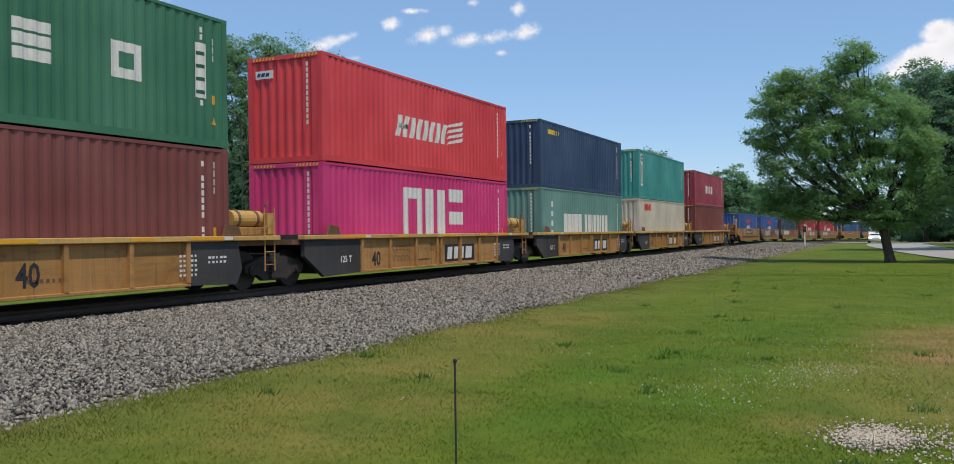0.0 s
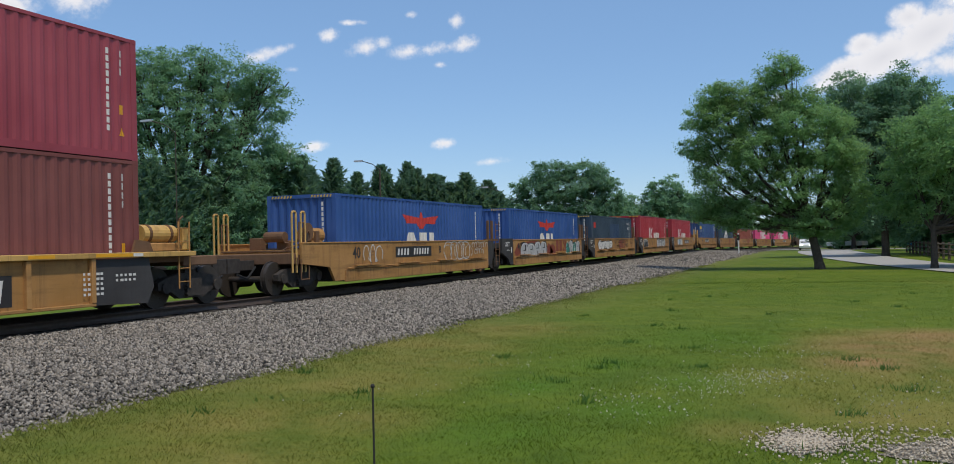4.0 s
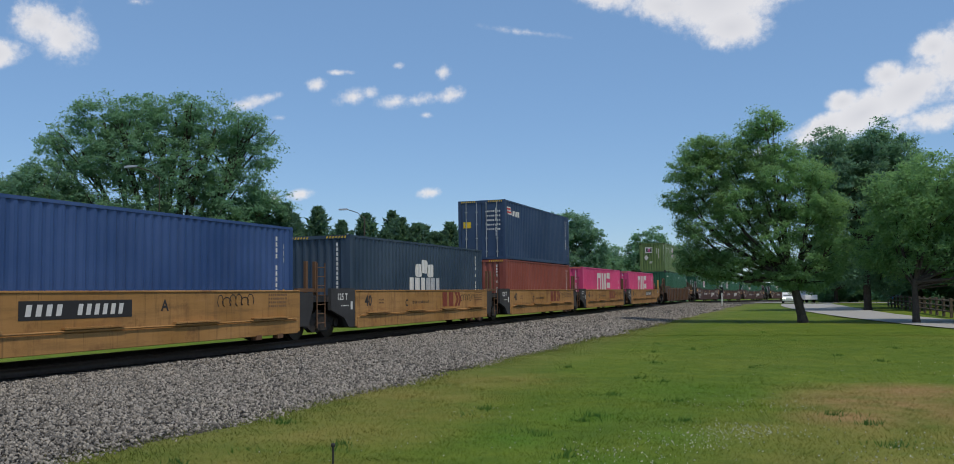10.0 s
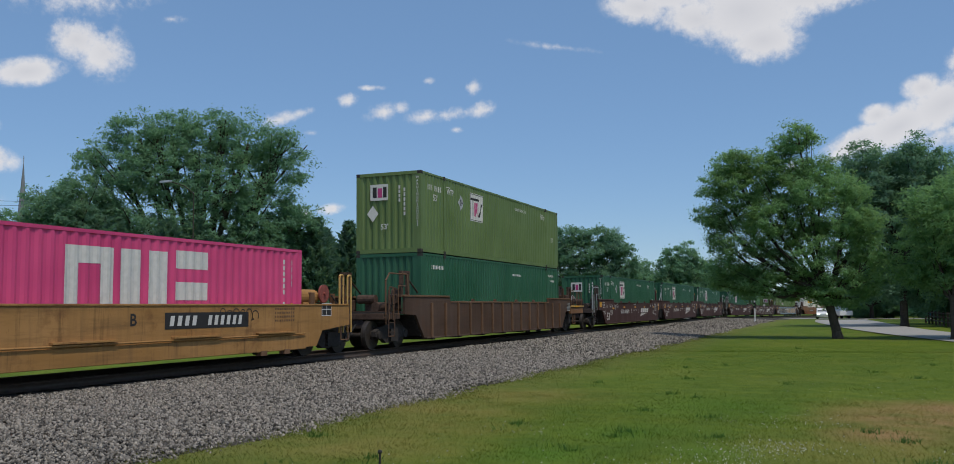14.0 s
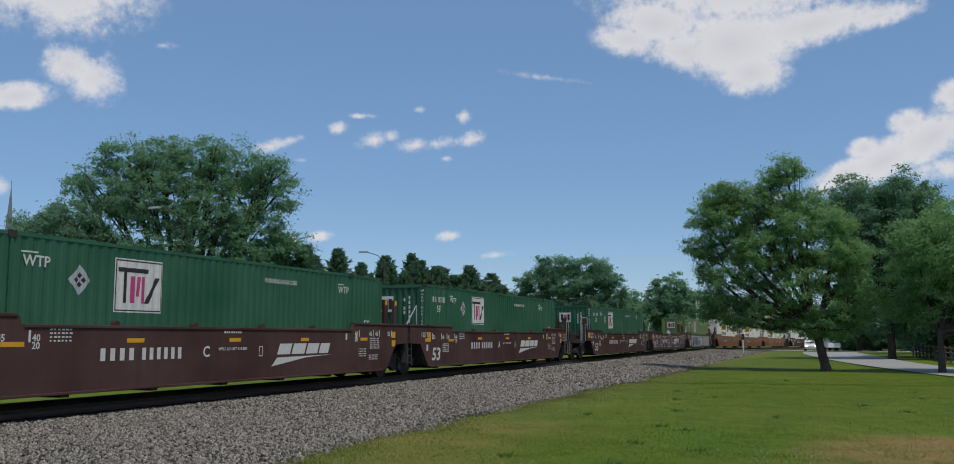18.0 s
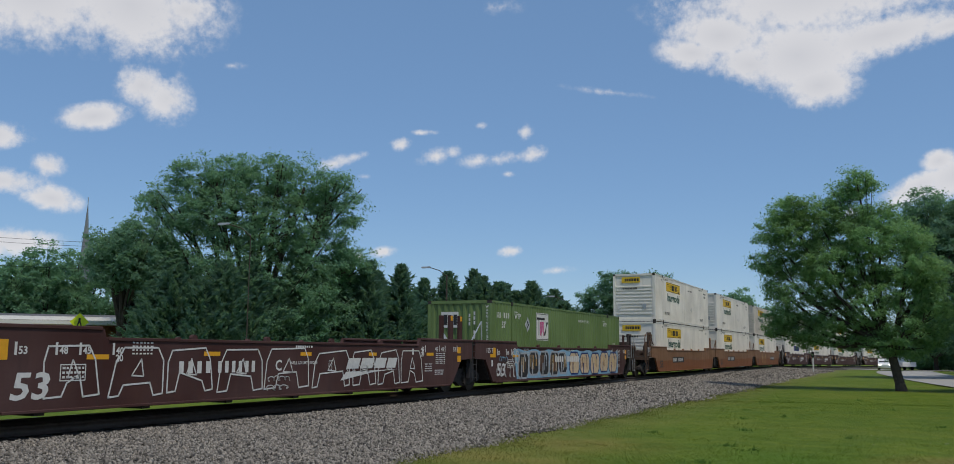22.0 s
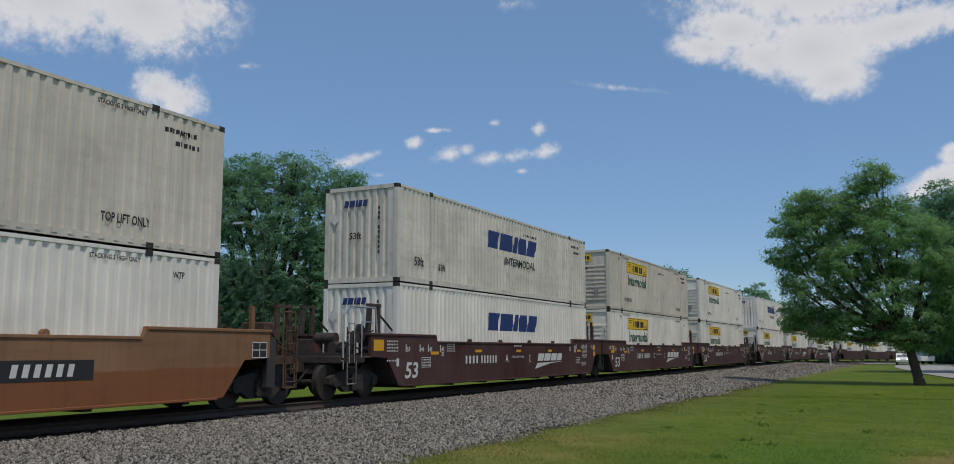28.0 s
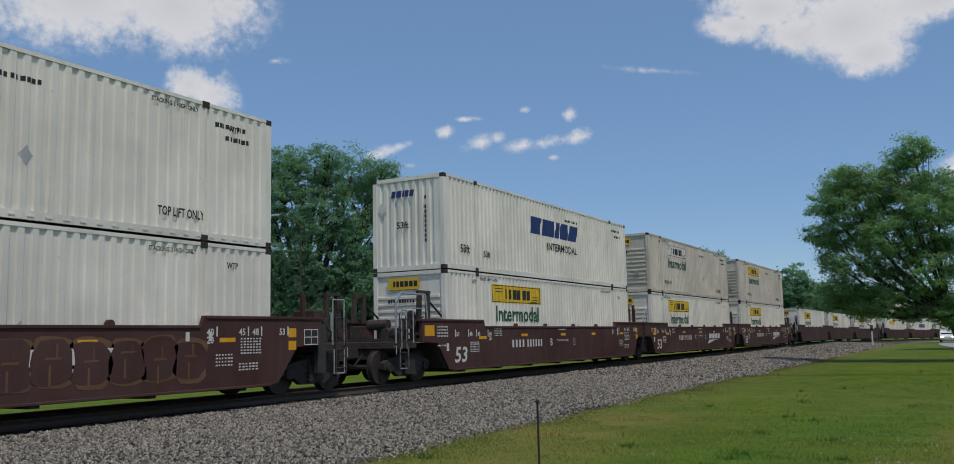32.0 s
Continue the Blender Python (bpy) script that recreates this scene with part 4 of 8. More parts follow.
    for i, (x, y, h, r) in enumerate(((-32.4, 50.6, 7.6, 1.9), (-31.3, 53.0, 7.0, 1.7), (-30.6, 55.5, 5.6, 1.6), (-36.4, 65.5, 7.3, 1.9), (-34.7, 66.6, 8.2, 2.2), (-33.4, 67.6, 7.6, 1.9), (-32.2, 68.2, 7.3, 1.8), (-31.0, 68.8, 7.8, 2.0), (-29.6, 69.2, 7.0, 1.9), (-28.4, 69.8, 6.8, 1.9), (-27.2, 70.2, 6.4, 1.8), (-26.0, 71, 5.6, 1.7), (-35.2, 51.5, 8.4, 2.4), (-35.5, 69, 7.0, 2.0), (-33.9, 70, 8.4, 1.8), (-31.6, 71, 7.6, 2.2), (-29.2, 72, 7.8, 1.7), (-27.6, 73, 6.2, 2.0), (-33.6, 53.5, 7.6, 1.9), (-39.4, 38.4, 5.6, 1.5), (-38.0, 38.6, 6.0, 1.7), (-37.0, 39.6, 6.4, 1.8), (-36.6, 41.2, 6.6, 1.8), (-36.2, 43.0, 6.8, 1.9), (-35.7, 45.0, 6.6, 1.9), (-35.4, 47.2, 6.8, 1.9), (-35.2, 49.4, 7.0, 1.9))):
        conifer((x, y, g), h + 0.9 + 0.8 * math.sin(i * 2.3), r * 1.7, 10000, 50 + i, "dark green cedar with dense needles")
    tree("small leafy tree by the white porch building", (-43.4, 39.9, g), 3.6, 0.3, lobed(R, 0.4, 0.6, 7.2, 3.6, 3.4, 2.9, 15, 0.42), 40000, 0.1, M["leaf_dark"], 17, hollow=0.35)
    tree("rounded oak standing clear behind the line", (-30, 106, g), 3.0, 0.4, [(x * 1.08, y, z * 0.87, a, b, d * 0.9) for x, y, z, a, b, d in [(-1.2, 0, 12.2, 3.0, 2.8, 1.5), (2.2, 0.5, 11.8, 2.8, 2.8, 1.3), (4.4, 0, 10.2, 2.2, 2.4, 1.2), (-3.6, 0, 10.0, 2.6, 2.4, 1.4), (0.6, -1, 9.4, 3.6, 3.0, 1.8), (-5.4, 0, 7.6, 2.2, 2.2, 1.4), (4.8, 0.4, 7.8, 2.4, 2.4, 1.5), (-2.2, -1, 6.6, 3.2, 2.8, 1.9), (2.6, -1, 6.0, 3.0, 2.6, 1.8), (-5.8, 0.4, 4.8, 2.4, 2.2, 1.6), (0, 0, 3.6, 3.0, 2.6, 1.6), (5.2, 0, 4.6, 2.0, 2.0, 1.6)]], 64000, 0.15, M["leaf_dark"], 9, hollow=0.4, puff=0.55)
    for i, (x, y, h, w) in enumerate(((-25, 112, 6.5, 3.5), (-23.5, 130, 8.6, 4.5), (-16.8, 131, 11.4, 4.4), (-15.8, 137, 9.6, 4.5), (-37, 110, 6, 4), (-42, 96, 6, 4), (-12, 142, 8.5, 5), (-28, 150, 8, 6))):
        tree("leafy tree in the distance behind the line", (x - (5 if y > 120 else 0), y, g), 2.0, 0.25, lobed(R, 0, 0, h * 0.52, w, w, h * 0.47, 14, 0.42), 22000, 0.2, M["leaf_left"], 70 + i, group="distant trees across the line", puff=0.6)
    for i, (x, y, h, w) in enumerate(((-49.0, 31.4, 6.8, 3.0), (-50.6, 28.0, 6.2, 3.2), (-61.8, 51.6, 11.0, 4.4), (-61.0, 48.4, 10.4, 4.2), (-61.5, 45.6, 8.6, 3.4), (-60, 24, 7, 4.5), (-56.5, 53.0, 10.0, 4.2))):
        tree("bushy green tree beside the houses", (x, y, g), 1.6, 0.2, lobed(R, 0, 0, h * 0.52, w, w, h * 0.47, 14, 0.42), 20000, 0.13, M["leaf_left"], 90 + i, group="trees beside the houses")
    # hedge and undergrowth that close the view under the crowns
    rng = np.random.default_rng(41)
    for i, (x, y) in enumerate(((0.6, 146), (3.2, 145), (5.6, 142), (2.0, 152))):
        tree("dense rounded bush beside the road end", (x, y, g), 0.6, 0.08, lobed(R, 0, 0, 1.4, 2.0, 1.8, 1.6, 8, 0.5), 4500, 0.26, M["leaf_dark"], 120 + i, "bush", group="bushes at the road end")
    lobes = [(rng.uniform(6, 14), rng.uniform(84, 100), g + rng.uniform(0.6, 3.2), 2.0, 1.8, 1.4) for _ in range(14)]
    lobes += [(rng.uniform(9, 34), rng.uniform(88, 112) , g + rng.uniform(0.8, 3.4), 2.6, 2.4, 1.8) for _ in range(34)]
    lobes += [(rng.uniform(4, 30), rng.uniform(138, 160), g + rng.uniform(1.0, 6.0), 3.2, 3.0, 2.6) for _ in range(36)]
    co, f = leaf_cloud(rng, [(x, y, z - land_drop(y), a, b, c) for x, y, z, a, b, c in lobes], 90000, 0.26, 0.2, 0.3, puff=0.9)
    tagged(new("undergrowth", raw_mesh("undergrowth", co, f, M["leaf_dark"])), "dense dark undergrowth below the wood's trees", "undergrowth", kind="stuff")
    # woods along the horizon
    rng = np.random.default_rng(77)
    lobes = []
    for x0, x1, y0, y1, n in ((-190, -60, 130, 200, 40), (-120, -30, 190, 260, 40), (-60, -24, 150, 420, 46), (-6, 30, 190, 420, 40), (6, 40, 420, 700, 20), (25, 140, 130, 230, 45), (-120, -70, 20, 110, 30), (40, 110, 30, 120, 34), (5, 60, 180, 260, 30)):
        for _ in range(n):
            h = rng.uniform(6, 12)
            x, y = rng.uniform(x0, x1), rng.uniform(y0, y1)
            if line_distance(x, y) > 15:
                lobes.append((x, y, g - land_drop(y) + h * 0.45, rng.uniform(4, 7), rng.uniform(4, 7), h * 0.55))
    co, f = leaf_cloud(rng, lobes, 130000, 0.55, 0.2, 0.6, puff=2.0)
    tagged(new("far_woods", raw_mesh("far_woods", co, f, M["leaf_left"])), "distant belt of mixed green woods", "woods", kind="stuff")


build_trees()


# ---- lettering ----
WORDS = ["53", "40", "125 T", "TOP LIFT ONLY", "Intermodal", "53'", "53ft", "STACK LIMIT 3 HIGH", "WARNING HIGH CUBE", "A", "B", "C", "LD LMT 123,200 PER UNIT", "WELL LD LMT 118,200", "48", "45", "20", "INTERMODAL", "WTP", "CAUTION", "STACKING 3 HIGH ONLY", "\n".join("WARNING HIGH CUBE".replace(" ", ""))]


def letter_meshes():
    obs = {}
    for w in WORDS:
        cu = bpy.data.curves.new("word", "FONT")
        cu.body, cu.size, cu.resolution_u, cu.offset = w, 1.0, 2, 0.022
        cu.align_x = "CENTER" if "\n" in w else "LEFT"
        obs[w] = new("word", cu)
    dg = bpy.context.evaluated_depsgraph_get()
    out = {}
    for w, ob in obs.items():
        me = bpy.data.meshes.new_from_object(ob.evaluated_get(dg))
        co = np.array([v.co[:2] for v in me.vertices])
        out[w] = (co, [tuple(p.vertices) for p in me.polygons], co[:, 0].min(), co[:, 0].max(), co[:, 1].max())
        bpy.data.meshes.remove(me)
        cu = ob.data
        bpy.data.objects.remove(ob)
        bpy.data.curves.remove(cu)
    return out


LETTERS = letter_meshes()


def word(w, u, v, height, width=None):
    """A bmesh in (u, v, 0): the word with its lower left corner at (u, v)."""
    co, faces, a, b, top = LETTERS[w]
    k = height / top
    kx = k if width is None else width / (b - a)
    if "\n" in w:
        v -= height
    bm = bmesh.new()
    vs = [bm.verts.new((u + (x - a) * kx, v + y * k, 0)) for x, y in co]
    for f in faces:
        try:
            bm.faces.new([vs[i] for i in f])
        except ValueError:
            pass
    return bm


def polys(*shapes):
    bm = bmesh.new()
    for s in shapes:
        bm.faces.new([bm.verts.new((u, v, 0)) for u, v in s])
    return bm


def rect(u0, u1, v0, v1, slant=0.0):
    return [(u0, v0), (u1, v0), (u1 + slant, v1), (u0 + slant, v1)]


def blocks(u, v, widths, h, gap, slant=0.0):
    """A row of plain blocks, the footprint of a word mark."""
    out = []
    for w in widths:
        out.append(rect(u, u + w, v, v + h, slant))
        u += w + gap
    return out


def ring(u0, u1, v0, v1, t):
    return [rect(u0, u0 + t, v0, v1), rect(u1 - t, u1, v0, v1), rect(u0 + t, u1 - t, v1 - t, v1), rect(u0 + t, u1 - t, v0, v0 + t)]


def bars(rng, u, v, width, h, n, gap=None):
    """Small bars in place of fine print: n in a row that is `width` long."""
    step = width / n
    return [rect(u + i * step, u + i * step + step * rng.uniform(0.45, 0.8), v, v + h) for i in range(n)]


def column(rng, u, v_top, h, n, w):
    return [rect(u, u + w, v_top - h * (i + 0.75) / n, v_top - h * i / n) for i in range(n) if rng.random() > 0.12]


def blob(rng, u, v, w, h, n=20):
    p, q = rng.uniform(0, 6), rng.uniform(0, 6)
    def sq(x):
        return math.copysign(abs(x) ** 0.62, x)
    return [(u + w * (1 + 0.12 * math.sin(3 * a + p) + 0.08 * math.sin(5 * a + q)) * sq(math.cos(a)), v + h * (1 + 0.06 * math.sin(2 * a + q)) * sq(math.sin(a))) for a in (2 * math.pi * i / n for i in range(n))]


def sticker(name, bm, material, parent, face, conform=None, lift=0.004, label=""):
    """Lay a flat (u, v) bmesh on a thing: face 'side' is x = +face value with u along y; 'end' is y = -value with u along x."""
    where, d = face
    if conform and name == "lettering":
        lift, conform = lift + float(max(conform[1])), None
    if where == "side" and conform:
        us = [v.co.x for v in bm.verts]
        lo, hi = min(us), max(us)
        for b in conform[0]:
            if lo < b < hi:
                bmesh.ops.bisect_plane(bm, geom=bm.verts[:] + bm.edges[:] + bm.faces[:], plane_co=(b, 0, 0), plane_no=(1, 0, 0))
    me_off = (lambda u: float(np.interp(u, *conform))) if conform else (lambda u: 0.0)
    for v in bm.verts:
        u, w = v.co.x, v.co.y
        v.co = (d + lift + me_off(u), u, w) if where == "side" else (u, -d - lift - (me_off(u) if conform else 0), w)
    me = bpy.data.meshes.new(name)
    bm.to_mesh(me)
    bm.free()
    me.materials.append(material)
    ob = new(name, me)
    ob.parent = parent
    return tagged(ob, label, kind="stuff" if name in ("marking", "graffiti", "hazard_stripes", "lettering") else "")


# ---- containers ----
def ribs(length, pitch, flat, slope, depth, margin=0.12):
    """Breakpoints and offsets of a corrugated wall along its length (0 outside, -depth inside)."""
    u, us, vs = -length / 2 + margin, [-length / 2], [0.0]
    inner = pitch - flat - 2 * slope
    while u + pitch < length / 2 - margin:
        us += [u + flat, u + flat + slope, u + flat + slope + inner, u + pitch]
        vs += [0.0, -depth, -depth, 0.0]
        u += pitch
    return us + [length / 2], vs + [0.0]


KINDS = {
    "iso": dict(L=12.192, W=2.438, rib=(0.278, 0.072, 0.068, 0.028)),
    "dom": dict(L=16.154, W=2.591, rib=(0.26, 0.11, 0.03, 0.036)),
    "van": dict(L=16.154, W=2.591, rib=(0.26, 0.11, 0.03, 0.036)),
    "long": dict(L=16.154, W=2.591, rib=(0.262, 0.09, 0.05, 0.02)),
}
for _k in KINDS.values():
    _k["side"] = ribs(_k["L"] - 0.26, *_k["rib"])
    _k["end"] = ribs(_k["W"] - 0.26, _k["rib"][0], _k["rib"][1], _k["rib"][2], 0.045, 0.02)


def wall_sheet(prof, z0, z1, face, d):
    bm = bmesh.new()
    us, vs = prof
    rows = []
    for z in (z0, z1):
        rows.append([bm.verts.new((d + o, u, z) if face == "side" else (u, -d - o, z)) for u, o in zip(us, vs)])
    inner = [[bm.verts.new((d - 0.06, u, z) if face == "side" else (u, -d + 0.07, z)) for u in (us[0], us[-1])] for z in (z0, z1)]
    n = len(us)
    for i in range(n - 1):
        bm.faces.new((rows[0][i], rows[0][i + 1], rows[1][i + 1], rows[1][i]))
    bm.faces.new((inner[0][0], inner[0][1], inner[1][1], inner[1][0]))
    return bm


MASTERS = {}


def plain_container(kind, h):
    """The same box in few parts, for wells that stay far away."""
    k = KINDS[kind]
    hx, hy = k["W"] / 2, k["L"] / 2
    c = new("shipping_container")
    bm = wall_sheet(k["side"], 0.17, h - 0.06, "side", hx - 0.008)
    part("side_panel", bm, M["galv"], c)
    bm = box(bmesh.new(), -hx, hx - 0.07, -hy + 0.05, hy - 0.05, 0.0, h - 0.03)
    for e in (1, -1):
        box(bm, hx - 0.14, hx, *sorted((e * hy, e * (hy - 0.16))), 0.0, h)
        box(bm, hx - 0.06, hx + 0.004, e * (hy - 1.98) - 0.04, e * (hy - 1.98) + 0.04, 0.0, h)
    box(bm, hx - 0.07, hx, -hy + 0.17, hy - 0.17, 0.02, 0.17)
    box(bm, hx - 0.07, hx, -hy + 0.17, hy - 0.17, h - 0.07, h - 0.004)
    part("body", bm, M["galv"], c)
    bm = bmesh.new()
    for i in range(9):
        z = 0.42 + i * (h - 1.05) / 9
        box(bm, -hx + 0.16, hx - 0.2, -hy, -hy + 0.05, z, z + 0.085)
    part("front_ribs", bm, M["galv"], c)
    return c


def container_master(kind, h, door):
    k = KINDS[kind]
    L, W = k["L"], k["W"]
    c = new("shipping_container")
    dull = M["bogie"]
    base = M["galv"]
    hx, hy = W / 2, L / 2
    # corrugated walls between rails and posts
    for sgn in (1, -1):
        bm = wall_sheet(k["side"], 0.17, h - 0.06, "side", hx - 0.008)
        if sgn < 0:
            for v in bm.verts:
                v.co.x *= -1
        part("side_panel", bm, base, c)
        bm = box(bmesh.new(), sgn * hx - (0.075 if sgn > 0 else 0), sgn * hx + (0 if sgn > 0 else 0.075), -hy + 0.16, hy - 0.16, 0.02, 0.17)
        if kind == "dom":
            for i in range(46):
                y = -hy + 0.5 + i * (L - 1) / 45
                box(bm, sgn * (hx + 0.006) - 0.006, sgn * (hx + 0.006) + 0.006, y, y + 0.12, 0.07, 0.1)
        part("bottom_rail", bm, base, c)
        part("top_rail", box(bmesh.new(), sgn * hx - (0.06 if sgn > 0 else 0), sgn * hx + (0 if sgn > 0 else 0.06), -hy + 0.16, hy - 0.16, h - 0.075, h - 0.004), base, c)
        for e in (1, -1):
            x0, x1 = sorted((sgn * hx, sgn * (hx - 0.14)))
            y0, y1 = sorted((e * hy, e * (hy - 0.16)))
            part("corner_post", box(bmesh.new(), x0, x1, y0, y1, 0.118, h - 0.118), base, c)
            for z0 in (0.0, h - 0.118):
                bm = box(bmesh.new(), x0 - 0.002, x1 + 0.002, y0 - 0.002, y1 + 0.002, z0, z0 + 0.118)
                rod(bm, (sgn * (hx + 0.003), e * (hy - 0.08), z0 + 0.06), (sgn * (hx + 0.008), e * (hy - 0.08), z0 + 0.06), 0.035, 8)
                part("corner_casting", bm, base if kind == "iso" else dull, c)
        if kind != "iso":
            # lifting posts at the forty-foot positions
            for e in (1, -1):
                y = e * (hy - 1.98)
                x0, x1 = sorted((sgn * (hx - 0.02), sgn * (hx + 0.006)))
                part("lift_post", box(bmesh.new(), x0, x1, y - 0.035, y + 0.035, 0.02, h - 0.1), base, c)
                part("lift_casting", box(bmesh.new(), x0 - 0.01, x1 + 0.01, y - 0.09, y + 0.09, h - 0.12, h + 0.012), dull, c)
                part("foot_casting", box(bmesh.new(), x0 - 0.01, x1 + 0.01, y - 0.09, y + 0.09, 0.0, 0.12), dull, c)
    part("roof", box(bmesh.new(), -hx + 0.06, hx - 0.06, -hy + 0.16, hy - 0.16, h - 0.05, h - 0.02), base, c)
    part("underframe", box(bmesh.new(), -hx + 0.08, hx - 0.08, -hy + 0.16, hy - 0.16, 0.04, 0.16), dull, c)
    for e in (1, -1):
        y0, y1 = sorted((e * hy, e * (hy - 0.12)))
        part("end_sill", box(bmesh.new(), -hx + 0.15, hx - 0.15, y0, y1, 0.0, 0.15), base, c)
        part("end_header", box(bmesh.new(), -hx + 0.15, hx - 0.15, y0, y1, h - 0.12, h - 0.004), base, c)
    # the end that faces the oncoming camera, and its opposite
    if door:
        for sgn in (1, -1):
            x0, x1 = sorted((sgn * 0.01, sgn * (hx - 0.15)))
            d = part("door", box(bmesh.new(), x0, x1, -hy + 0.03, -hy + 0.08, 0.16, h - 0.13), base, c)
            for fx in (0.25, 0.8):
                bm = rod(bmesh.new(), (sgn * fx, -hy - 0.01, 0.1), (sgn * fx, -hy - 0.01, h - 0.1), 0.02, 6)
                for z in (0.35, 1.0, 1.7, 2.3):
                    box(bm, sgn * fx - 0.05, sgn * fx + 0.05, -hy - 0.02, -hy + 0.03, z, z + 0.05)
                part("lock_rod", bm, M["galv"], d, "galvanised lock rod")
            for z in (0.4, 1.1, 1.8, 2.4):
                part("hinge", box(bmesh.new(), sgn * (hx - 0.16) - 0.05, sgn * (hx - 0.16) + 0.05, -hy + 0.005, -hy + 0.03, z, z + 0.1), base, d)
    elif kind == "dom":
        bm = box(bmesh.new(), -hx + 0.14, hx - 0.14, -hy + 0.05, -hy + 0.1, 0.15, h - 0.12)
        part("front_wall", bm, base, c)
        for i in range(9):
            z = 0.42 + i * (h - 1.05) / 9
            part("front_rib", box(bmesh.new(), -hx + 0.16, hx - 0.2, -hy + 0.005, -hy + 0.05, z, z + 0.085), base, c, bevel=0.008)
    else:
        part("front_wall", wall_sheet(k["end"], 0.15, h - 0.12, "end", hy - 0.02), base, c)
    part("rear_wall", box(bmesh.new(), -hx + 0.14, hx - 0.14, hy - 0.09, hy - 0.04, 0.15, h - 0.12), base, c)
    return c


def container(kind, h, m, colour, label, door=False, group="", far=False):
    key = (kind, h, door, far)
    if key not in MASTERS:
        MASTERS[key] = plain_container(kind, h) if far else container_master(kind, h, door)
    c = copy_thing(MASTERS[key], m)
    for o in c.children_recursive:
        if o.data.materials[0] is M["galv"] and not o.name.startswith("lock_rod"):
            o.material_slots[0].link = "OBJECT"
            o.material_slots[0].material = colour
    tagged(c, label, "container", group)
    return c


INK = random.Random(12)


def side_face(kind):
    return ("side", KINDS[kind]["W"] / 2 - 0.008), KINDS[kind]["side"]


def end_face(kind):
    return ("end", KINDS[kind]["L"] / 2)


def iso_marks(c, h):
    """Owner's code in a column near each end of the long side, the size code, a small warning label."""
    f, cf = side_face("iso")
    sticker("marking", polys(*column(INK, 5.25, h - 0.3, 1.75, 11, 0.07), *column(INK, 5.62, h - 0.3, 0.75, 4, 0.07)), M["white_ink"], c, f, cf)
    sticker("marking", polys(rect(5.6, 5.72, 0.95, 1.15), [(5.58, 0.5), (5.76, 0.5), (5.67, 0.68)]), M["orange_ink"], c, f, cf)
    sticker("marking", polys(*column(INK, 0.72, h - 0.25, 1.7, 11, 0.07)), M["white_ink"], c, end_face("iso"))
    bm = polys(*[rect(-1.05 + 0.11 * i, -1.0 + 0.11 * i, h - 0.1, h - 0.03, 0.03) for i in range(7)], *[rect(0.35 + 0.11 * i, 0.4 + 0.11 * i, h - 0.1, h - 0.03, 0.03) for i in range(7)])
    sticker("hazard_stripes", bm, M["yellow_ink"], c, end_face("iso"))


def dom_marks(c, h, kind, ink):
    f, cf = side_face(kind)
    sticker("marking", polys(*(bars(INK, -7.2, h - 0.55, 1.15, 0.14, 9) if kind == "long" else []), *bars(INK, 6.4, h - 0.45, 0.9, 0.1, 9), *bars(INK, 6.7, h - 0.7, 0.7, 0.1, 6)), M[ink], c, f, cf)
    sticker("marking", polys(*bars(INK, 1.2, h - 0.55, 1.2, 0.09, 12)), M[ink], c, f, cf)


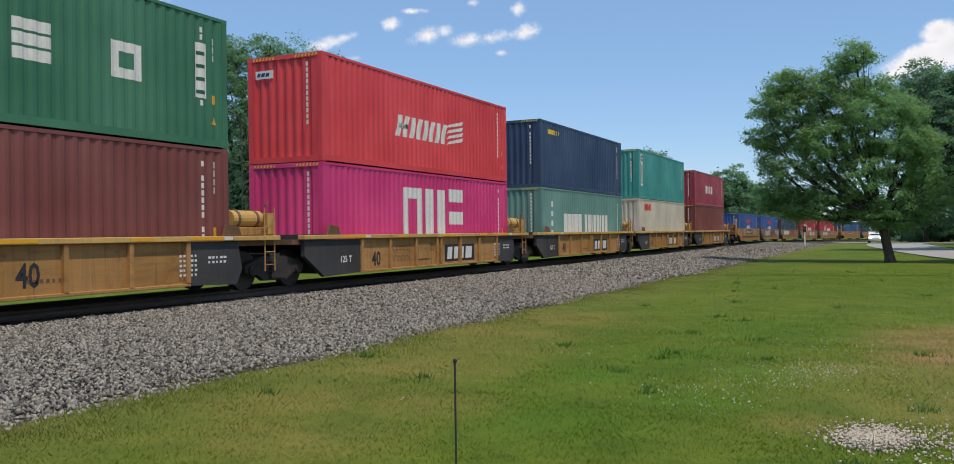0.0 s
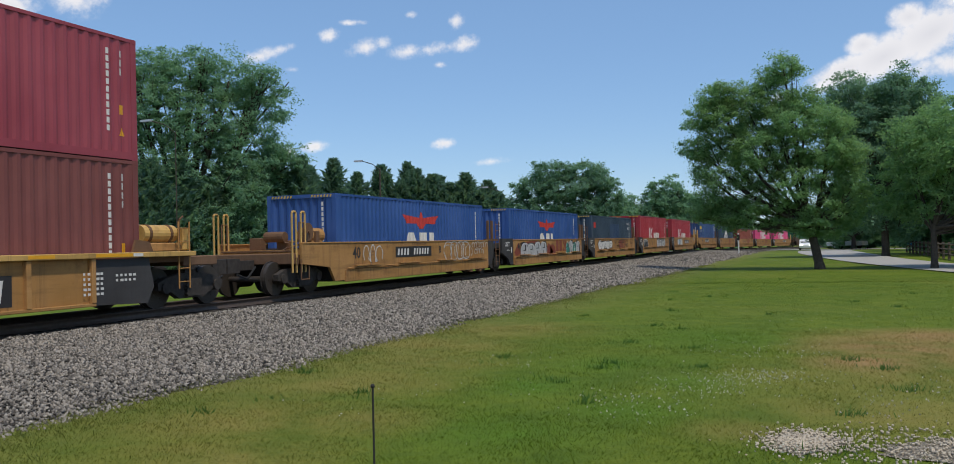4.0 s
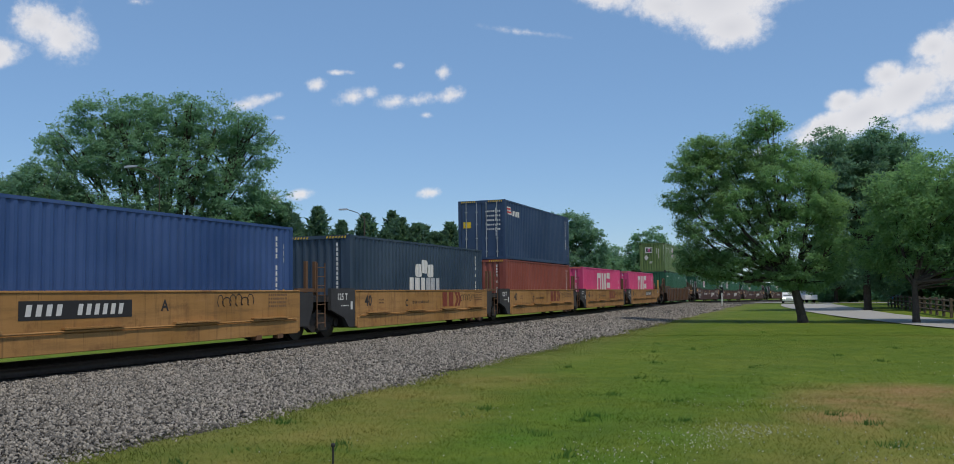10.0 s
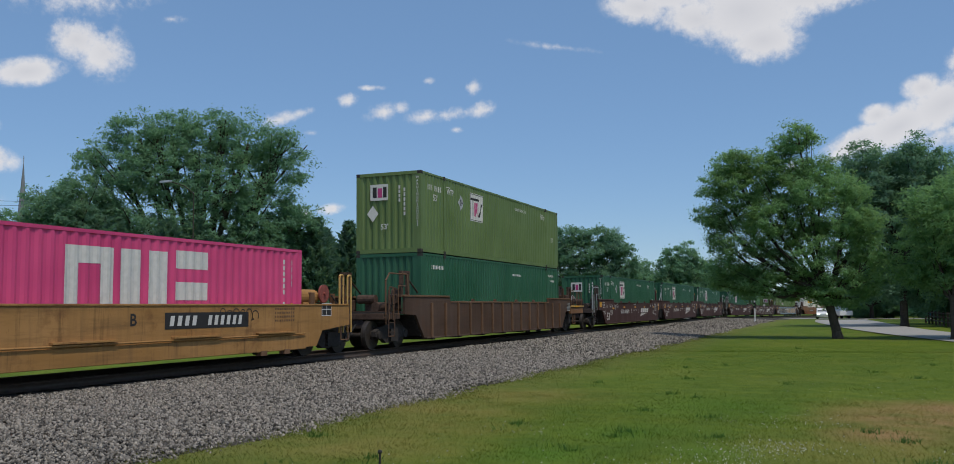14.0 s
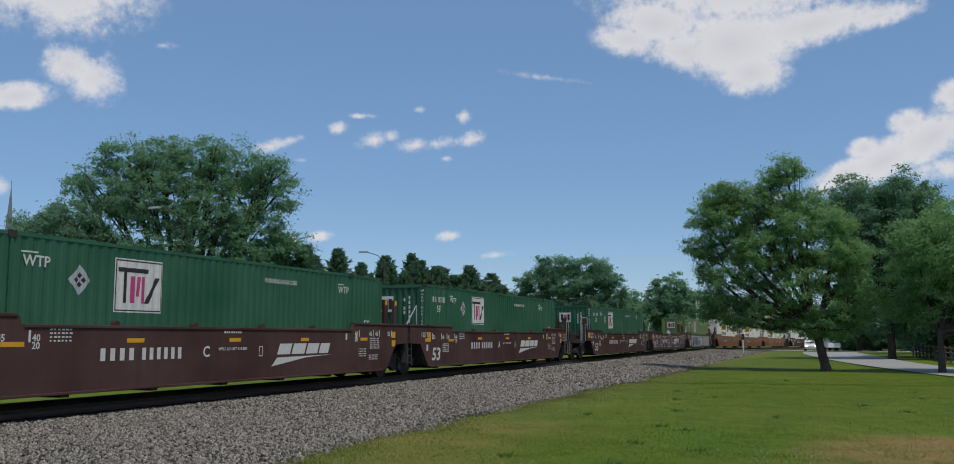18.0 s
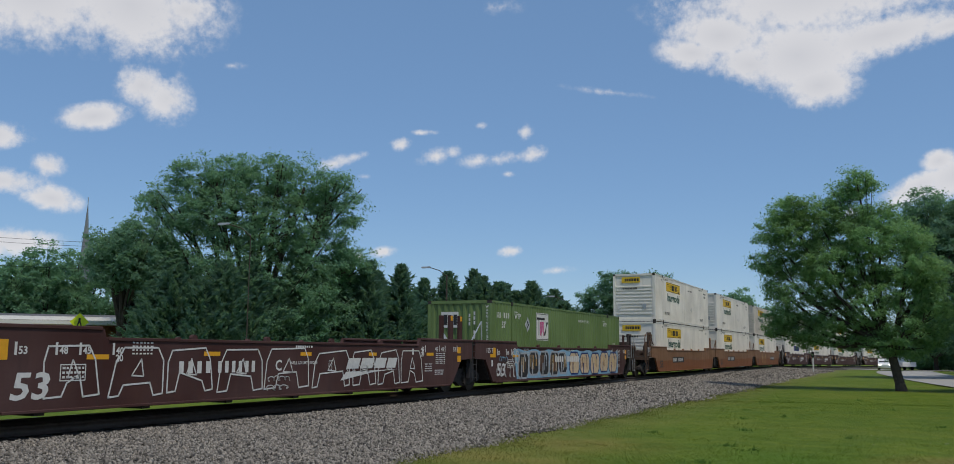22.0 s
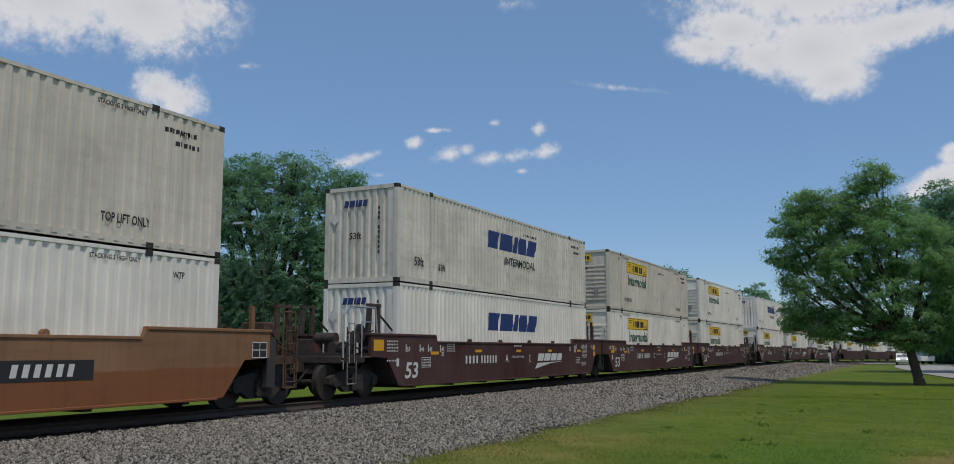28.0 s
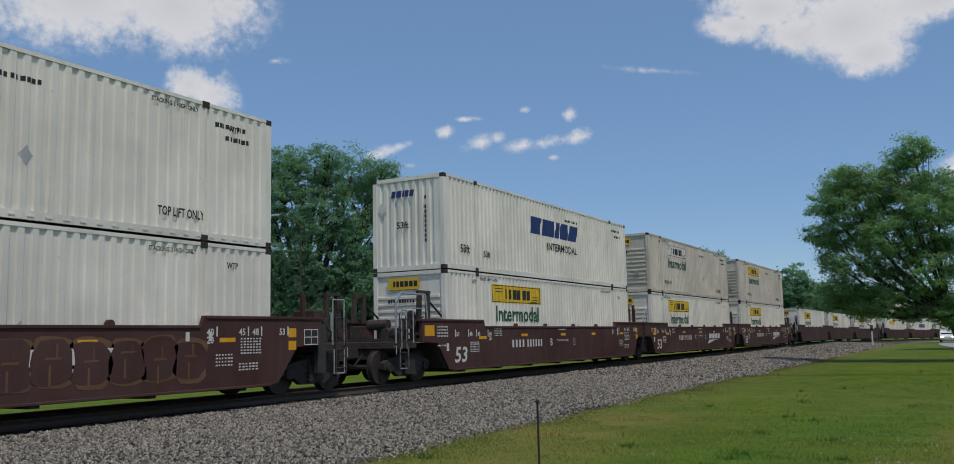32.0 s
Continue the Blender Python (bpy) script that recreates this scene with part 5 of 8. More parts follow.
def logo_scroll(c, h, faded=0, upper=True):
    f, cf = side_face("dom")
    u, v = -5.05, 1.98
    sticker("logo_panel", polys(rect(u, u + 3.72, v, v + 0.6)), M["yellow_ink" if not faded else "white_ink"], c, f, cf, 0.003, "yellow scroll-shaped logo panel")
    sticker("logo", polys(*blocks(u + 0.9, v + 0.13, (0.16, 0.22, 0.28, 0.28, 0.28, 0.26), 0.33, 0.09), *[[(u + 0.1 + 0.07 * i, v + 0.58 - 0.1 * i), (u + 0.75, v + 0.58 - 0.1 * i), (u + 0.75, v + 0.56 - 0.1 * i), (u + 0.12 + 0.07 * i, v + 0.55 - 0.1 * i)] for i in range(3)],
                         *[rect(u + 2.9 + 0.05 * i, u + 3.5, v + 0.05 + 0.09 * i, v + 0.075 + 0.09 * i) for i in range(3)], *ring(u + 0.02, u + 3.7, v + 0.02, v + 0.58, 0.02)), M["dark_ink"], c, f, cf, 0.007)
    sticker("lettering", word("Intermodal", u + 0.2, v - 0.6, 0.5, 3.3), M["green_ink"], c, f, cf, 0.004, "green word lettering")
    if upper:
        sticker("lettering", word("TOP LIFT ONLY", -5.55, 0.5, 0.17, 1.25), M["dark_ink"], c, f, cf)
        sticker("lettering", word("TOP LIFT ONLY", 4.9, 0.42, 0.18, 1.2), M["dark_ink"], c, f, cf)
    sticker("lettering", word("STACK LIMIT 3 HIGH", -5.9, h - 0.24, 0.09, 1.2), M["dark_ink"], c, f, cf)
    sticker("lettering", word("WTP", -6.45, h - 0.36, 0.13, 0.32), M["dark_ink"], c, f, cf)
    sticker("lettering", word("STACKING 3 HIGH ONLY", 4.7, h - 0.26, 0.09, 1.2), M["dark_ink"], c, f, cf)
    sticker("lettering", word("WTP", 6.75, h - 0.5, 0.13, 0.32), M["dark_ink"], c, f, cf)
    e = end_face("dom")
    sticker("logo_panel", polys(rect(-0.75, 0.4, h - 0.55, h - 0.2)), M["yellow_ink"], c, e, None, 0.012)
    sticker("logo", polys(*blocks(-0.55, h - 0.46, (0.08, 0.1, 0.13, 0.13, 0.13, 0.13), 0.17, 0.035)), M["dark_ink"], c, e, None, 0.016)
    sticker("marking", polys(*bars(INK, -0.75, h - 0.95, 1.0, 0.1, 10)), M["dark_ink"], c, e, None, 0.012)
    sticker("placard_holder", polys([(-0.95, 0.62), (-0.75, 0.85), (-0.95, 1.08), (-1.1, 0.85)]), M["white_ink"], c, e, None, 0.014)
    part("document_box", box(bmesh.new(), 0.55, 0.75, -8.12, -8.05, 0.75, 1.05), M["galv"], c)
    f2 = [(2.0, 1.1), (2.14, 1.28), (2.28, 1.1), (2.14, 0.92)]
    sticker("placard_holder", polys(f2), M["grey_ink"], c, f, cf, 0.006)


def logo_slant(c, h, upper=True):
    f, cf = side_face("dom")
    v = 1.62
    sticker("logo", polys(*blocks(-2.05, v, (0.85, 1.1, 0.34, 0.72, 0.8), 0.62, 0.12, 0.16)), M["blue_ink"], c, f, cf)
    if upper:
        sticker("lettering", word("INTERMODAL", -0.6, v - 0.5, 0.28, 2.85), M["dark_ink"], c, f, cf)
    sticker("lettering", word("53ft", -7.1, 0.55, 0.26), M["dark_ink"], c, f, cf)
    sticker("lettering", word("53ft", -5.6, 0.5, 0.2), M["dark_ink"], c, f, cf)
    e = end_face("dom")
    sticker("logo", polys(*blocks(-0.6, h - 0.62, (0.15, 0.19, 0.07, 0.13, 0.15), 0.2, 0.03, 0.04)), M["blue_ink"], c, e, None, 0.012)
    sticker("lettering", word("53ft", -0.4, h * 0.45, 0.2), M["dark_ink"], c, e, None, 0.012)
    sticker("marking", polys(*column(INK, 0.62, h - 0.5, 1.6, 11, 0.06)), M["dark_ink"], c, e, None, 0.012)
    sticker("placard_holder", polys([(-0.95, 1.75), (-0.75, 1.95), (-0.95, 2.15), (-1.1, 1.95)]), M["white_ink"], c, e, None, 0.014)


def logo_square(c, h, side=True):
    f, cf = side_face("long")
    u, v = -3.6, 1.5
    sticker("logo_panel", polys(rect(u, u + 1.42, v, v + 1.12)), M["white_ink"], c, f, cf, 0.003, "white square logo panel")
    sticker("marking", polys(*ring(u + 0.03, u + 1.39, v + 0.03, v + 1.09, 0.025)), M["dark_ink"], c, f, cf, 0.006)
    sticker("logo", polys(rect(u + 0.12, u + 0.98, v + 0.84, v + 0.93), rect(u + 0.26, u + 0.36, v + 0.2, v + 0.84), [(u + 0.88, v + 0.2), (u + 1.0, v + 0.2), (u + 1.32, v + 0.76), (u + 1.2, v + 0.76)]), M["dark_ink"], c, f, cf, 0.007)
    sticker("logo", polys(rect(u + 0.46, u + 0.58, v + 0.2, v + 0.76), rect(u + 0.64, u + 0.72, v + 0.34, v + 0.76, 0.03), rect(u + 0.78, u + 0.88, v + 0.2, v + 0.76)), M["pink_ink"], c, f, cf, 0.007)
    sticker("lettering", word("WTP", 5.3, h - 0.6, 0.2), M["white_ink"], c, f, cf)
    sticker("lettering", word("WTP", -5.85, h - 0.6, 0.2), M["white_ink"], c, f, cf)
    sticker("lettering", word("WARNING HIGH CUBE", 1.6, h - 0.5, 0.12, 1.5), M["white_ink"], c, f, cf)
    sticker("marking", polys(*blocks(-7.5, h - 0.62, (0.05,) * 4, 0.2, 0.07), *blocks(-6.92, h - 0.62, (0.05,) * 6, 0.2, 0.06), rect(-5.88, -5.5, h - 0.36, h - 0.33), rect(5.28, 5.66, h - 0.36, h - 0.33)), M["white_ink"], c, f, cf)
    sticker("lettering", word("53'", -7.05, h - 0.98, 0.24), M["white_ink"], c, f, cf)
    sticker("lettering", word("53'", 6.9, 1.3, 0.22), M["white_ink"], c, f, cf)
    sticker("placard_holder", polys([(-4.78, 2.1), (-4.5, 1.8), (-4.22, 2.1), (-4.5, 2.4)]), M["grey_ink"], c, f, cf, 0.006, "grey diamond placard holder")
    sticker("marking", polys(*[[(-4.5 + 0.09 * i - 0.06, 2.1 + 0.09 * k), (-4.5 + 0.09 * i, 2.04 + 0.09 * k), (-4.5 + 0.09 * i + 0.06, 2.1 + 0.09 * k), (-4.5 + 0.09 * i, 2.16 + 0.09 * k)] for i, k in ((-1, 0), (1, 0), (0, 1), (0, -1))]), M["dark_ink"], c, f, cf, 0.009)
    tall = "\n".join("WARNINGHIGHCUBE")
    sticker("lettering", word(tall, 1.1, h - 0.2, 0.085), M["white_ink"], c, end_face("long"), None, 0.006)
    e = end_face("long")
    sticker("logo_panel", polys(rect(-0.72, 0.0, h - 1.0, h - 0.42)), M["white_ink"], c, e, None, 0.004)
    sticker("logo", polys(rect(-0.62, -0.46, h - 0.9, h - 0.52), rect(-0.2, -0.06, h - 0.9, h - 0.52)), M["dark_ink"], c, e, None, 0.008)
    sticker("logo", polys(rect(-0.42, -0.24, h - 0.9, h - 0.56)), M["pink_ink"], c, e, None, 0.008)
    sticker("marking", polys(*column(INK, 0.42, h - 0.5, 0.62, 4, 0.07), *column(INK, 0.62, h - 0.42, 1.2, 7, 0.07), [(-0.85, 1.42), (-0.62, 1.12), (-0.39, 1.42), (-0.62, 1.72)]), M["white_ink"], c, e, None, 0.006)
    sticker("lettering", word("53'", -0.3, 0.85, 0.2), M["white_ink"], c, e, None, 0.006)


def logo_ring_block_bars(c, h):
    """Three big white shapes in a row: a square ring, two uprights, three bars."""
    f, cf = side_face("iso")
    v0, v1 = 0.5, h - 0.5 if h > 2.7 else h - 0.33
    u = -1.9
    sh = ring(u, u + 1.25, v0, v1, 0.34)
    u += 1.42
    sh += [rect(u, u + 0.56, v0, v1), rect(u + 0.8, u + 1.36, v0, v1)]
    u += 1.63
    t = (v1 - v0) / 5
    sh += [rect(u, u + 1.07, v0 + 2 * t * k, v0 + 2 * t * k + t * 1.15) for k in range(3)]
    sticker("logo", polys(*sh), M["white_ink"], c, f, cf, 0.004, "big white block-shaped logo")


# ---- well cars ----
V0, DEC = 16.058, 0.018          # metres a second, and its slow loss
WHEEL_R = 0.46


def bogie_master():
    b = new("bogie")
    for e in (-0.89, 0.89):
        bm = bmesh.new()
        for sgn in (1, -1):
            x = sgn * 0.755
            rod(bm, (x - 0.065, 0, 0), (x + 0.065, 0, 0), WHEEL_R, 28)
            rod(bm, (x - sgn * 0.085, 0, 0), (x - sgn * 0.06, 0, 0), WHEEL_R + 0.028, 28)
            rod(bm, (x + sgn * 0.06, 0, 0), (x + sgn * 0.09, 0, 0), 0.15, 12)
            for k in range(6):
                a = k * math.pi / 3
                rod(bm, (x + sgn * 0.062, 0.27 * math.cos(a), 0.27 * math.sin(a)), (x + sgn * 0.07, 0.27 * math.cos(a), 0.27 * math.sin(a)), 0.05, 6)
        rod(bm, (-1.0, 0, 0), (1.0, 0, 0), 0.08, 12)
        w = part("wheelset", bm, M["wheel"], b)
        w.matrix_parent_inverse = pose(0, e, WHEEL_R)
    for sgn in (1, -1):
        x = sgn * 1.0
        bm = bmesh.new()
        prism(bm, [(-1.12, 0.58), (-1.12, 0.42), (-0.7, 0.36), (-0.42, 0.2), (0.42, 0.2), (0.7, 0.36), (1.12, 0.42), (1.12, 0.58), (0.8, 0.7), (0.3, 0.78), (-0.3, 0.78), (-0.8, 0.7)], x - 0.08, x + 0.08)
        for e in (-0.89, 0.89):
            rod(bm, (x - 0.02, e, WHEEL_R), (x + sgn * 0.13, e, WHEEL_R), 0.13, 12)
        part("side_frame", bm, M["bogie"], b)
        zig = [(0.24 + 0.025 * (i % 2), 0.25 + 0.05 * i) for i in range(9)]
        part("spring_nest", prism(bmesh.new(), [*zig, *[(-p, q) for p, q in zig[::-1]]], *sorted((x + sgn * 0.06, x + sgn * 0.17))), M["bogie"], b)
    part("bolster", box(bmesh.new(), -1.05, 1.05, -0.2, 0.2, 0.55, 0.85), M["bogie"], b)
    return b


def ladder_bm(x, y0, y1, z0, z1, n):
    bm = bmesh.new()
    for y in (y0, y1):
        rod(bm, (x, y, z0), (x, y, z1), 0.018, 6)
    for i in range(n):
        z = z0 + (i + 0.5) * (z1 - z0) / n
        rod(bm, (x, y0, z), (x, y1, z), 0.014, 6)
    return bm


def add_bogie(unit, y):
    b = copy_thing(MASTERS["bogie"], pose(0, y, 0))
    b.parent = unit


def frame_posts(unit, y, z0, z1, mat, n=2, step=0.5, w=0.05):
    for i in range(n):
        for x in ((1.12, 0.78) if w > 0.06 else (1.12, -1.12)):
            yy = y + step * i
            part("guide_post", box(bmesh.new(), x - 0.05, x + 0.05, yy - w, yy + w, z0, z1), mat, unit, bevel=0.008)
            if w > 0.06 and x > 1:
                part("reflector", box(bmesh.new(), 1.17, 1.176, yy - w * 0.7, yy + w * 0.7, z1 - 0.18, z1 - 0.02), M["orange_ink"], unit, "yellow reflective marker")


def braced_posts(unit, y, s, mat, z0=1.2, z1=2.45):
    """A pair of stout posts with a slanted brace, on either side."""
    for sgn in (1, -1):
        x = sgn * 1.14
        bm = box(bmesh.new(), x - 0.05, x + 0.05, y - 0.07, y + 0.07, z0, z1)
        part("guide_post", bm, mat, unit, bevel=0.01)
        part("guide_post", prism(bmesh.new(), [(y + 0.42 * s, z0), (y + 0.58 * s, z0), (y + 0.5 * s, z1), (y + 0.36 * s, z1)], x - 0.05, x + 0.05), mat, unit)
        part("post_cap", box(bmesh.new(), x - 0.06, x + 0.06, *sorted((y - 0.08 * s, y + 0.52 * s)), z1, z1 + 0.08), mat, unit)
        part("brace", pipe(bmesh.new(), [(x, y - 0.95 * s, z0 + 0.05), (x, y - 0.05 * s, z0 + 0.6)], 0.03), mat, unit)


def placard(unit, u, face):
    sticker("placard", polys(rect(u, u + 0.5, 1.12, 1.48)), M["dark_ink"], unit, ("side", face), None, 0.005, "black square placard with white outline")
    sticker("marking", polys(*ring(u, u + 0.5, 1.12, 1.48, 0.02), rect(u + 0.24, u + 0.26, 1.14, 1.46), rect(u + 0.02, u + 0.48, 1.29, 1.31)), M["white_ink"], unit, ("side", face), None, 0.009)


def brake_gear(unit, y, s, mat, rail=None, wheel=None):
    """Hand brake, reservoir and railings on a car's end platform; s is the way to the car's end."""
    part("air_reservoir", rod(bmesh.new(), (-0.1, y, 1.62), (0.55, y, 1.62), 0.15, 14), mat, unit)
    bm = bmesh.new()
    rod(bm, (1.05, y - 0.35 * s, 1.75), (1.1, y - 0.35 * s, 1.75), 0.26, 18)
    rod(bm, (0.95, y - 0.35 * s, 1.75), (1.15, y - 0.35 * s, 1.75), 0.05, 8)
    part("hand_brake_wheel", bm, wheel or mat, unit)
    for x in (1.3, -1.3):
        part("grab_rail", pipe(bmesh.new(), [(x, y + 0.2 * s, 0.95), (x, y + 0.2 * s, 2.0), (x, y + 0.45 * s, 2.0), (x, y + 0.45 * s, 0.95)], 0.02), rail or M["galv"], unit)


def end_clutter(unit, y, s, mat, rail):
    """Pipes, brackets, steps and an uncoupling lever on a car's end platform; s is the way to the car's end."""
    part("train_pipe", pipe(bmesh.new(), [(1.1, y - 1.2 * s, 1.3), (1.1, y - 0.2 * s, 1.3), (1.05, y + 0.15 * s, 1.42), (0.7, y + 0.5 * s, 1.3), (0.45, y + 1.0 * s, 1.0)], 0.026), mat, unit)
    part("brake_rod", pipe(bmesh.new(), [(0.9, y - 1.1 * s, 1.85), (0.92, y - 0.1 * s, 1.5), (0.75, y + 0.7 * s, 1.45)], 0.02), mat, unit)
    part("uncoupling_lever", pipe(bmesh.new(), [(1.36, y + 1.0 * s, 0.8), (1.36, y + 1.0 * s, 1.02), (0.6, y + 1.02 * s, 1.05), (0.18, y + 1.0 * s, 0.95)], 0.016), rail, unit)
    for k, (x, dy, w, d, z0, z1) in enumerate(((0.95, -0.55, 0.12, 0.2, 1.22, 1.78), (0.35, 0.1, 0.22, 0.16, 1.22, 1.52), (1.15, 0.35, 0.06, 0.12, 1.16, 1.75), (-0.5, 0.2, 0.2, 0.25, 1.22, 1.6))):
        part("bracket", box(bmesh.new(), x - w, x + w, y + dy * s - d / 2, y + dy * s + d / 2, z0, z1), mat, unit, bevel=0.015)
    part("hose", pipe(bmesh.new(), [(1.2, y + 0.2 * s, 1.7), (1.28, y + 0.4 * s, 1.45), (1.26, y + 0.62 * s, 1.38), (1.2, y + 0.8 * s, 1.55)], 0.02), M["rubber"], unit)
    part("step", pipe(bmesh.new(), [(1.38, y + 0.45 * s, 1.0), (1.38, y + 0.45 * s, 0.42), (1.38, y + 0.85 * s, 0.42), (1.38, y + 0.85 * s, 1.0)], 0.018), rail, unit)
    for i in range(5):
        yy = y + (0.5 + 0.11 * i) * s
        part("tread_slat", box(bmesh.new(), -1.2, 1.2, yy - 0.03, yy + 0.03, 1.2, 1.235), mat, unit)


def hoop(unit, x, y, z0, z1, mat, w=0.2):
    part("guide_hoop", pipe(bmesh.new(), [(x, y - w / 2, z0), (x, y - w / 2, z1 - 0.05), (x, y - w / 2 + 0.05, z1), (x, y + w / 2 - 0.05, z1), (x, y + w / 2, z1 - 0.05), (x, y + w / 2, z0)], 0.03), mat, unit)


def coupler(unit, y, s):
    bm = box(bmesh.new(), -0.12, 0.12, min(y, y + 0.75 * s), max(y, y + 0.75 * s), 0.72, 0.98)
    box(bm, -0.2, 0.2, min(y + 0.75 * s, y + 1.28 * s), max(y + 0.75 * s, y + 1.28 * s), 0.66, 1.04)
    part("coupler", bm, M["bogie"], unit)
    part("brake_hose", pipe(bmesh.new(), [(0.3, y + 0.2 * s, 0.8), (0.32, y + 0.6 * s, 0.5), (0.28, y + 1.0 * s, 0.62)], 0.03), M["rubber"], unit)


def well_53(paint_key, end0, end1, chord_key=None):
    """A 53-foot well; end0 / end1: whether its front / rear is a car's end."""
    u = new("well_car")
    P, Q = M[paint_key], M[chord_key or paint_key]
    iron, rail = (M["soot"], M["galv"]) if paint_key == "maroon" else (M["grimy"], M["umber"])
    h = 8.08
    for sgn in (1, -1):
        x0, x1 = sorted((sgn * 1.36, sgn * 1.45))
        bm = bmesh.new()
        pts = [(-h - 1.55, 1.12), (-h - 0.72, 1.08), (-h - 0.08, 0.3), (h + 0.08, 0.3), (h + 0.72, 1.08), (h + 1.55, 1.12), (h + 1.55, 1.72), (h - 2.1, 1.72), (h - 2.16, 1.55), (-h + 2.16, 1.55), (-h + 2.1, 1.72), (-h - 1.55, 1.72)]
        prism(bm, pts, x0, x1)
        s = part("side_sill", bm, P, u)
        x0, x1 = sorted((sgn * 1.3, sgn * 1.475))
        part("top_chord", box(bmesh.new(), x0, x1, -h + 2.2, h - 2.2, 1.5, 1.565), Q, u, bevel=0.01)
        part("bottom_chord", box(bmesh.new(), x0, x1, -h + 0.1, h - 0.1, 0.255, 0.31), P, u, bevel=0.01)
        for e in (-1, 1):
            y0, y1 = sorted((e * (h - 2.05), e * (h + 1.6)))
            part("platform_edge", box(bmesh.new(), x0, x1, y0, y1, 1.69, 1.76), Q, u, bevel=0.012)
        for y in (-3.6, -1.2, 1.4, 3.8):
            part("lift_ear", rod(bmesh.new(), (sgn * 1.33, y, 1.58), (sgn * 1.42, y, 1.58), 0.085, 12), P, u)
    part("well_floor", box(bmesh.new(), -1.36, 1.36, -h + 0.3, h - 0.3, 0.27, 0.31), M["bogie"], u)
    for i in range(7):
        y = -h + 0.9 + i * (2 * h - 1.8) / 6
        part("cross_member", box(bmesh.new(), -1.36, 1.36, y - 0.1, y + 0.1, 0.2, 0.262), M["bogie"], u)
    for e in (-1, 1):
        y0, y1 = sorted((e * (h + 0.12), e * (h + 1.62)))
        part("end_platform", box(bmesh.new(), -1.355, 1.355, y0, y1, 1.12, 1.22), M["bogie"], u)
        part("end_bulkhead", prism(bmesh.new(), [(e * (h + 0.12), 0.35), (e * (h + 0.2), 0.35), (e * (h + 0.75), 1.1), (e * (h + 0.67), 1.1)], -1.35, 1.35), M["bogie"], u)
    if end0:
        add_bogie(u, -h - 1.75)
        coupler(u, -h - 2.6, -1)
        # sill made wide and dark to stand for the shade over the bogie
        part("draft_sill", box(bmesh.new(), -0.55, 0.55, -h - 2.7, -h - 0.7, 0.66, 1.1), M["soot"], u, bevel=0.02)
        part("brake_cylinder", rod(bmesh.new(), (0.85, -h - 2.5, 1.36), (0.85, -h - 1.75, 1.36), 0.16, 14), iron, u)
        part("end_beam", box(bmesh.new(), -1.3, 1.3, -h - 2.75, -h - 1.6, 0.95, 1.15), iron, u, bevel=0.02)
        part("walkway_grating", box(bmesh.new(), -1.25, 1.25, -h - 2.7, -h - 2.1, 1.16, 1.2), M["bogie"], u)
        part("ladder", ladder_bm(1.4, -h - 2.6, -h - 2.2, 0.4, 1.9, 5), iron, u)
        bm = pipe(bmesh.new(), [(1.35, -h - 2.7, 1.1), (1.35, -h - 2.7, 2.2), (1.35, -h - 2.45, 2.45), (1.35, -h - 1.2, 2.45), (1.35, -h - 1.1, 1.75)], 0.028)
        part("grab_rail", bm, rail, u, "pale bent handrail")
        braced_posts(u, -h - 0.75, -1, iron, 1.7, 2.5)
        brake_gear(u, -h - 1.9, -1, iron, rail)
        end_clutter(u, -h - 1.7, -1, iron, rail)
        part("grab_rail", pipe(bmesh.new(), [(1.42, -h - 1.95, 1.1), (1.42, -h - 1.95, 2.05), (1.42, -h - 1.45, 2.05)], 0.018), rail, u)
    if not end0:
        part("grab_rail", pipe(bmesh.new(), [(1.3, -h - 1.55, 1.75), (1.3, -h - 0.78, 2.42), (1.3, -h - 0.74, 1.75)], 0.026), rail, u, "pale slanted handrail")
    add_bogie(u, h + 1.75)
    if end1:
        coupler(u, h + 2.6, 1)
        # wide dark sill again, in place of the shade in this gap
        part("draft_sill", box(bmesh.new(), -0.55, 0.55, h + 0.7, h + 2.7, 0.66, 1.1), M["soot"], u, bevel=0.02)
        part("brake_cylinder", rod(bmesh.new(), (0.85, h + 1.75, 1.36), (0.85, h + 2.55, 1.36), 0.16, 14), iron, u)
        part("valve_box", box(bmesh.new(), 0.5, 1.2, h + 1.66, h + 2.05, 1.5, 1.95), iron, u, bevel=0.03)
        part("end_beam", box(bmesh.new(), -1.3, 1.3, h + 1.6, h + 2.75, 0.95, 1.15), iron, u, bevel=0.02)
        part("ladder", ladder_bm(1.4, h + 2.2, h + 2.6, 0.4, 1.9, 5), iron, u)
        braced_posts(u, h + 2.15, 1, iron, 1.15, 2.3)
        frame_posts(u, h + 1.3, 1.75, 2.3, P, 1)
        placard(u, h + 0.95, 1.45)
        end_clutter(u, h + 1.7, 1, iron, rail)
        part("grab_rail", pipe(bmesh.new(), [(1.3, h + 2.65, 1.1), (1.3, h + 2.65, 2.2), (1.3, h + 2.2, 2.2), (1.3, h + 2.2, 1.1)], 0.02), rail, u)
    else:
        part("ladder", ladder_bm(1.42, h + 1.62, h + 1.95, 0.35, 1.7, 6), M["black"], u)
        frame_posts(u, h + 0.54, 1.75, 2.56, P, 2, 0.7, 0.1)
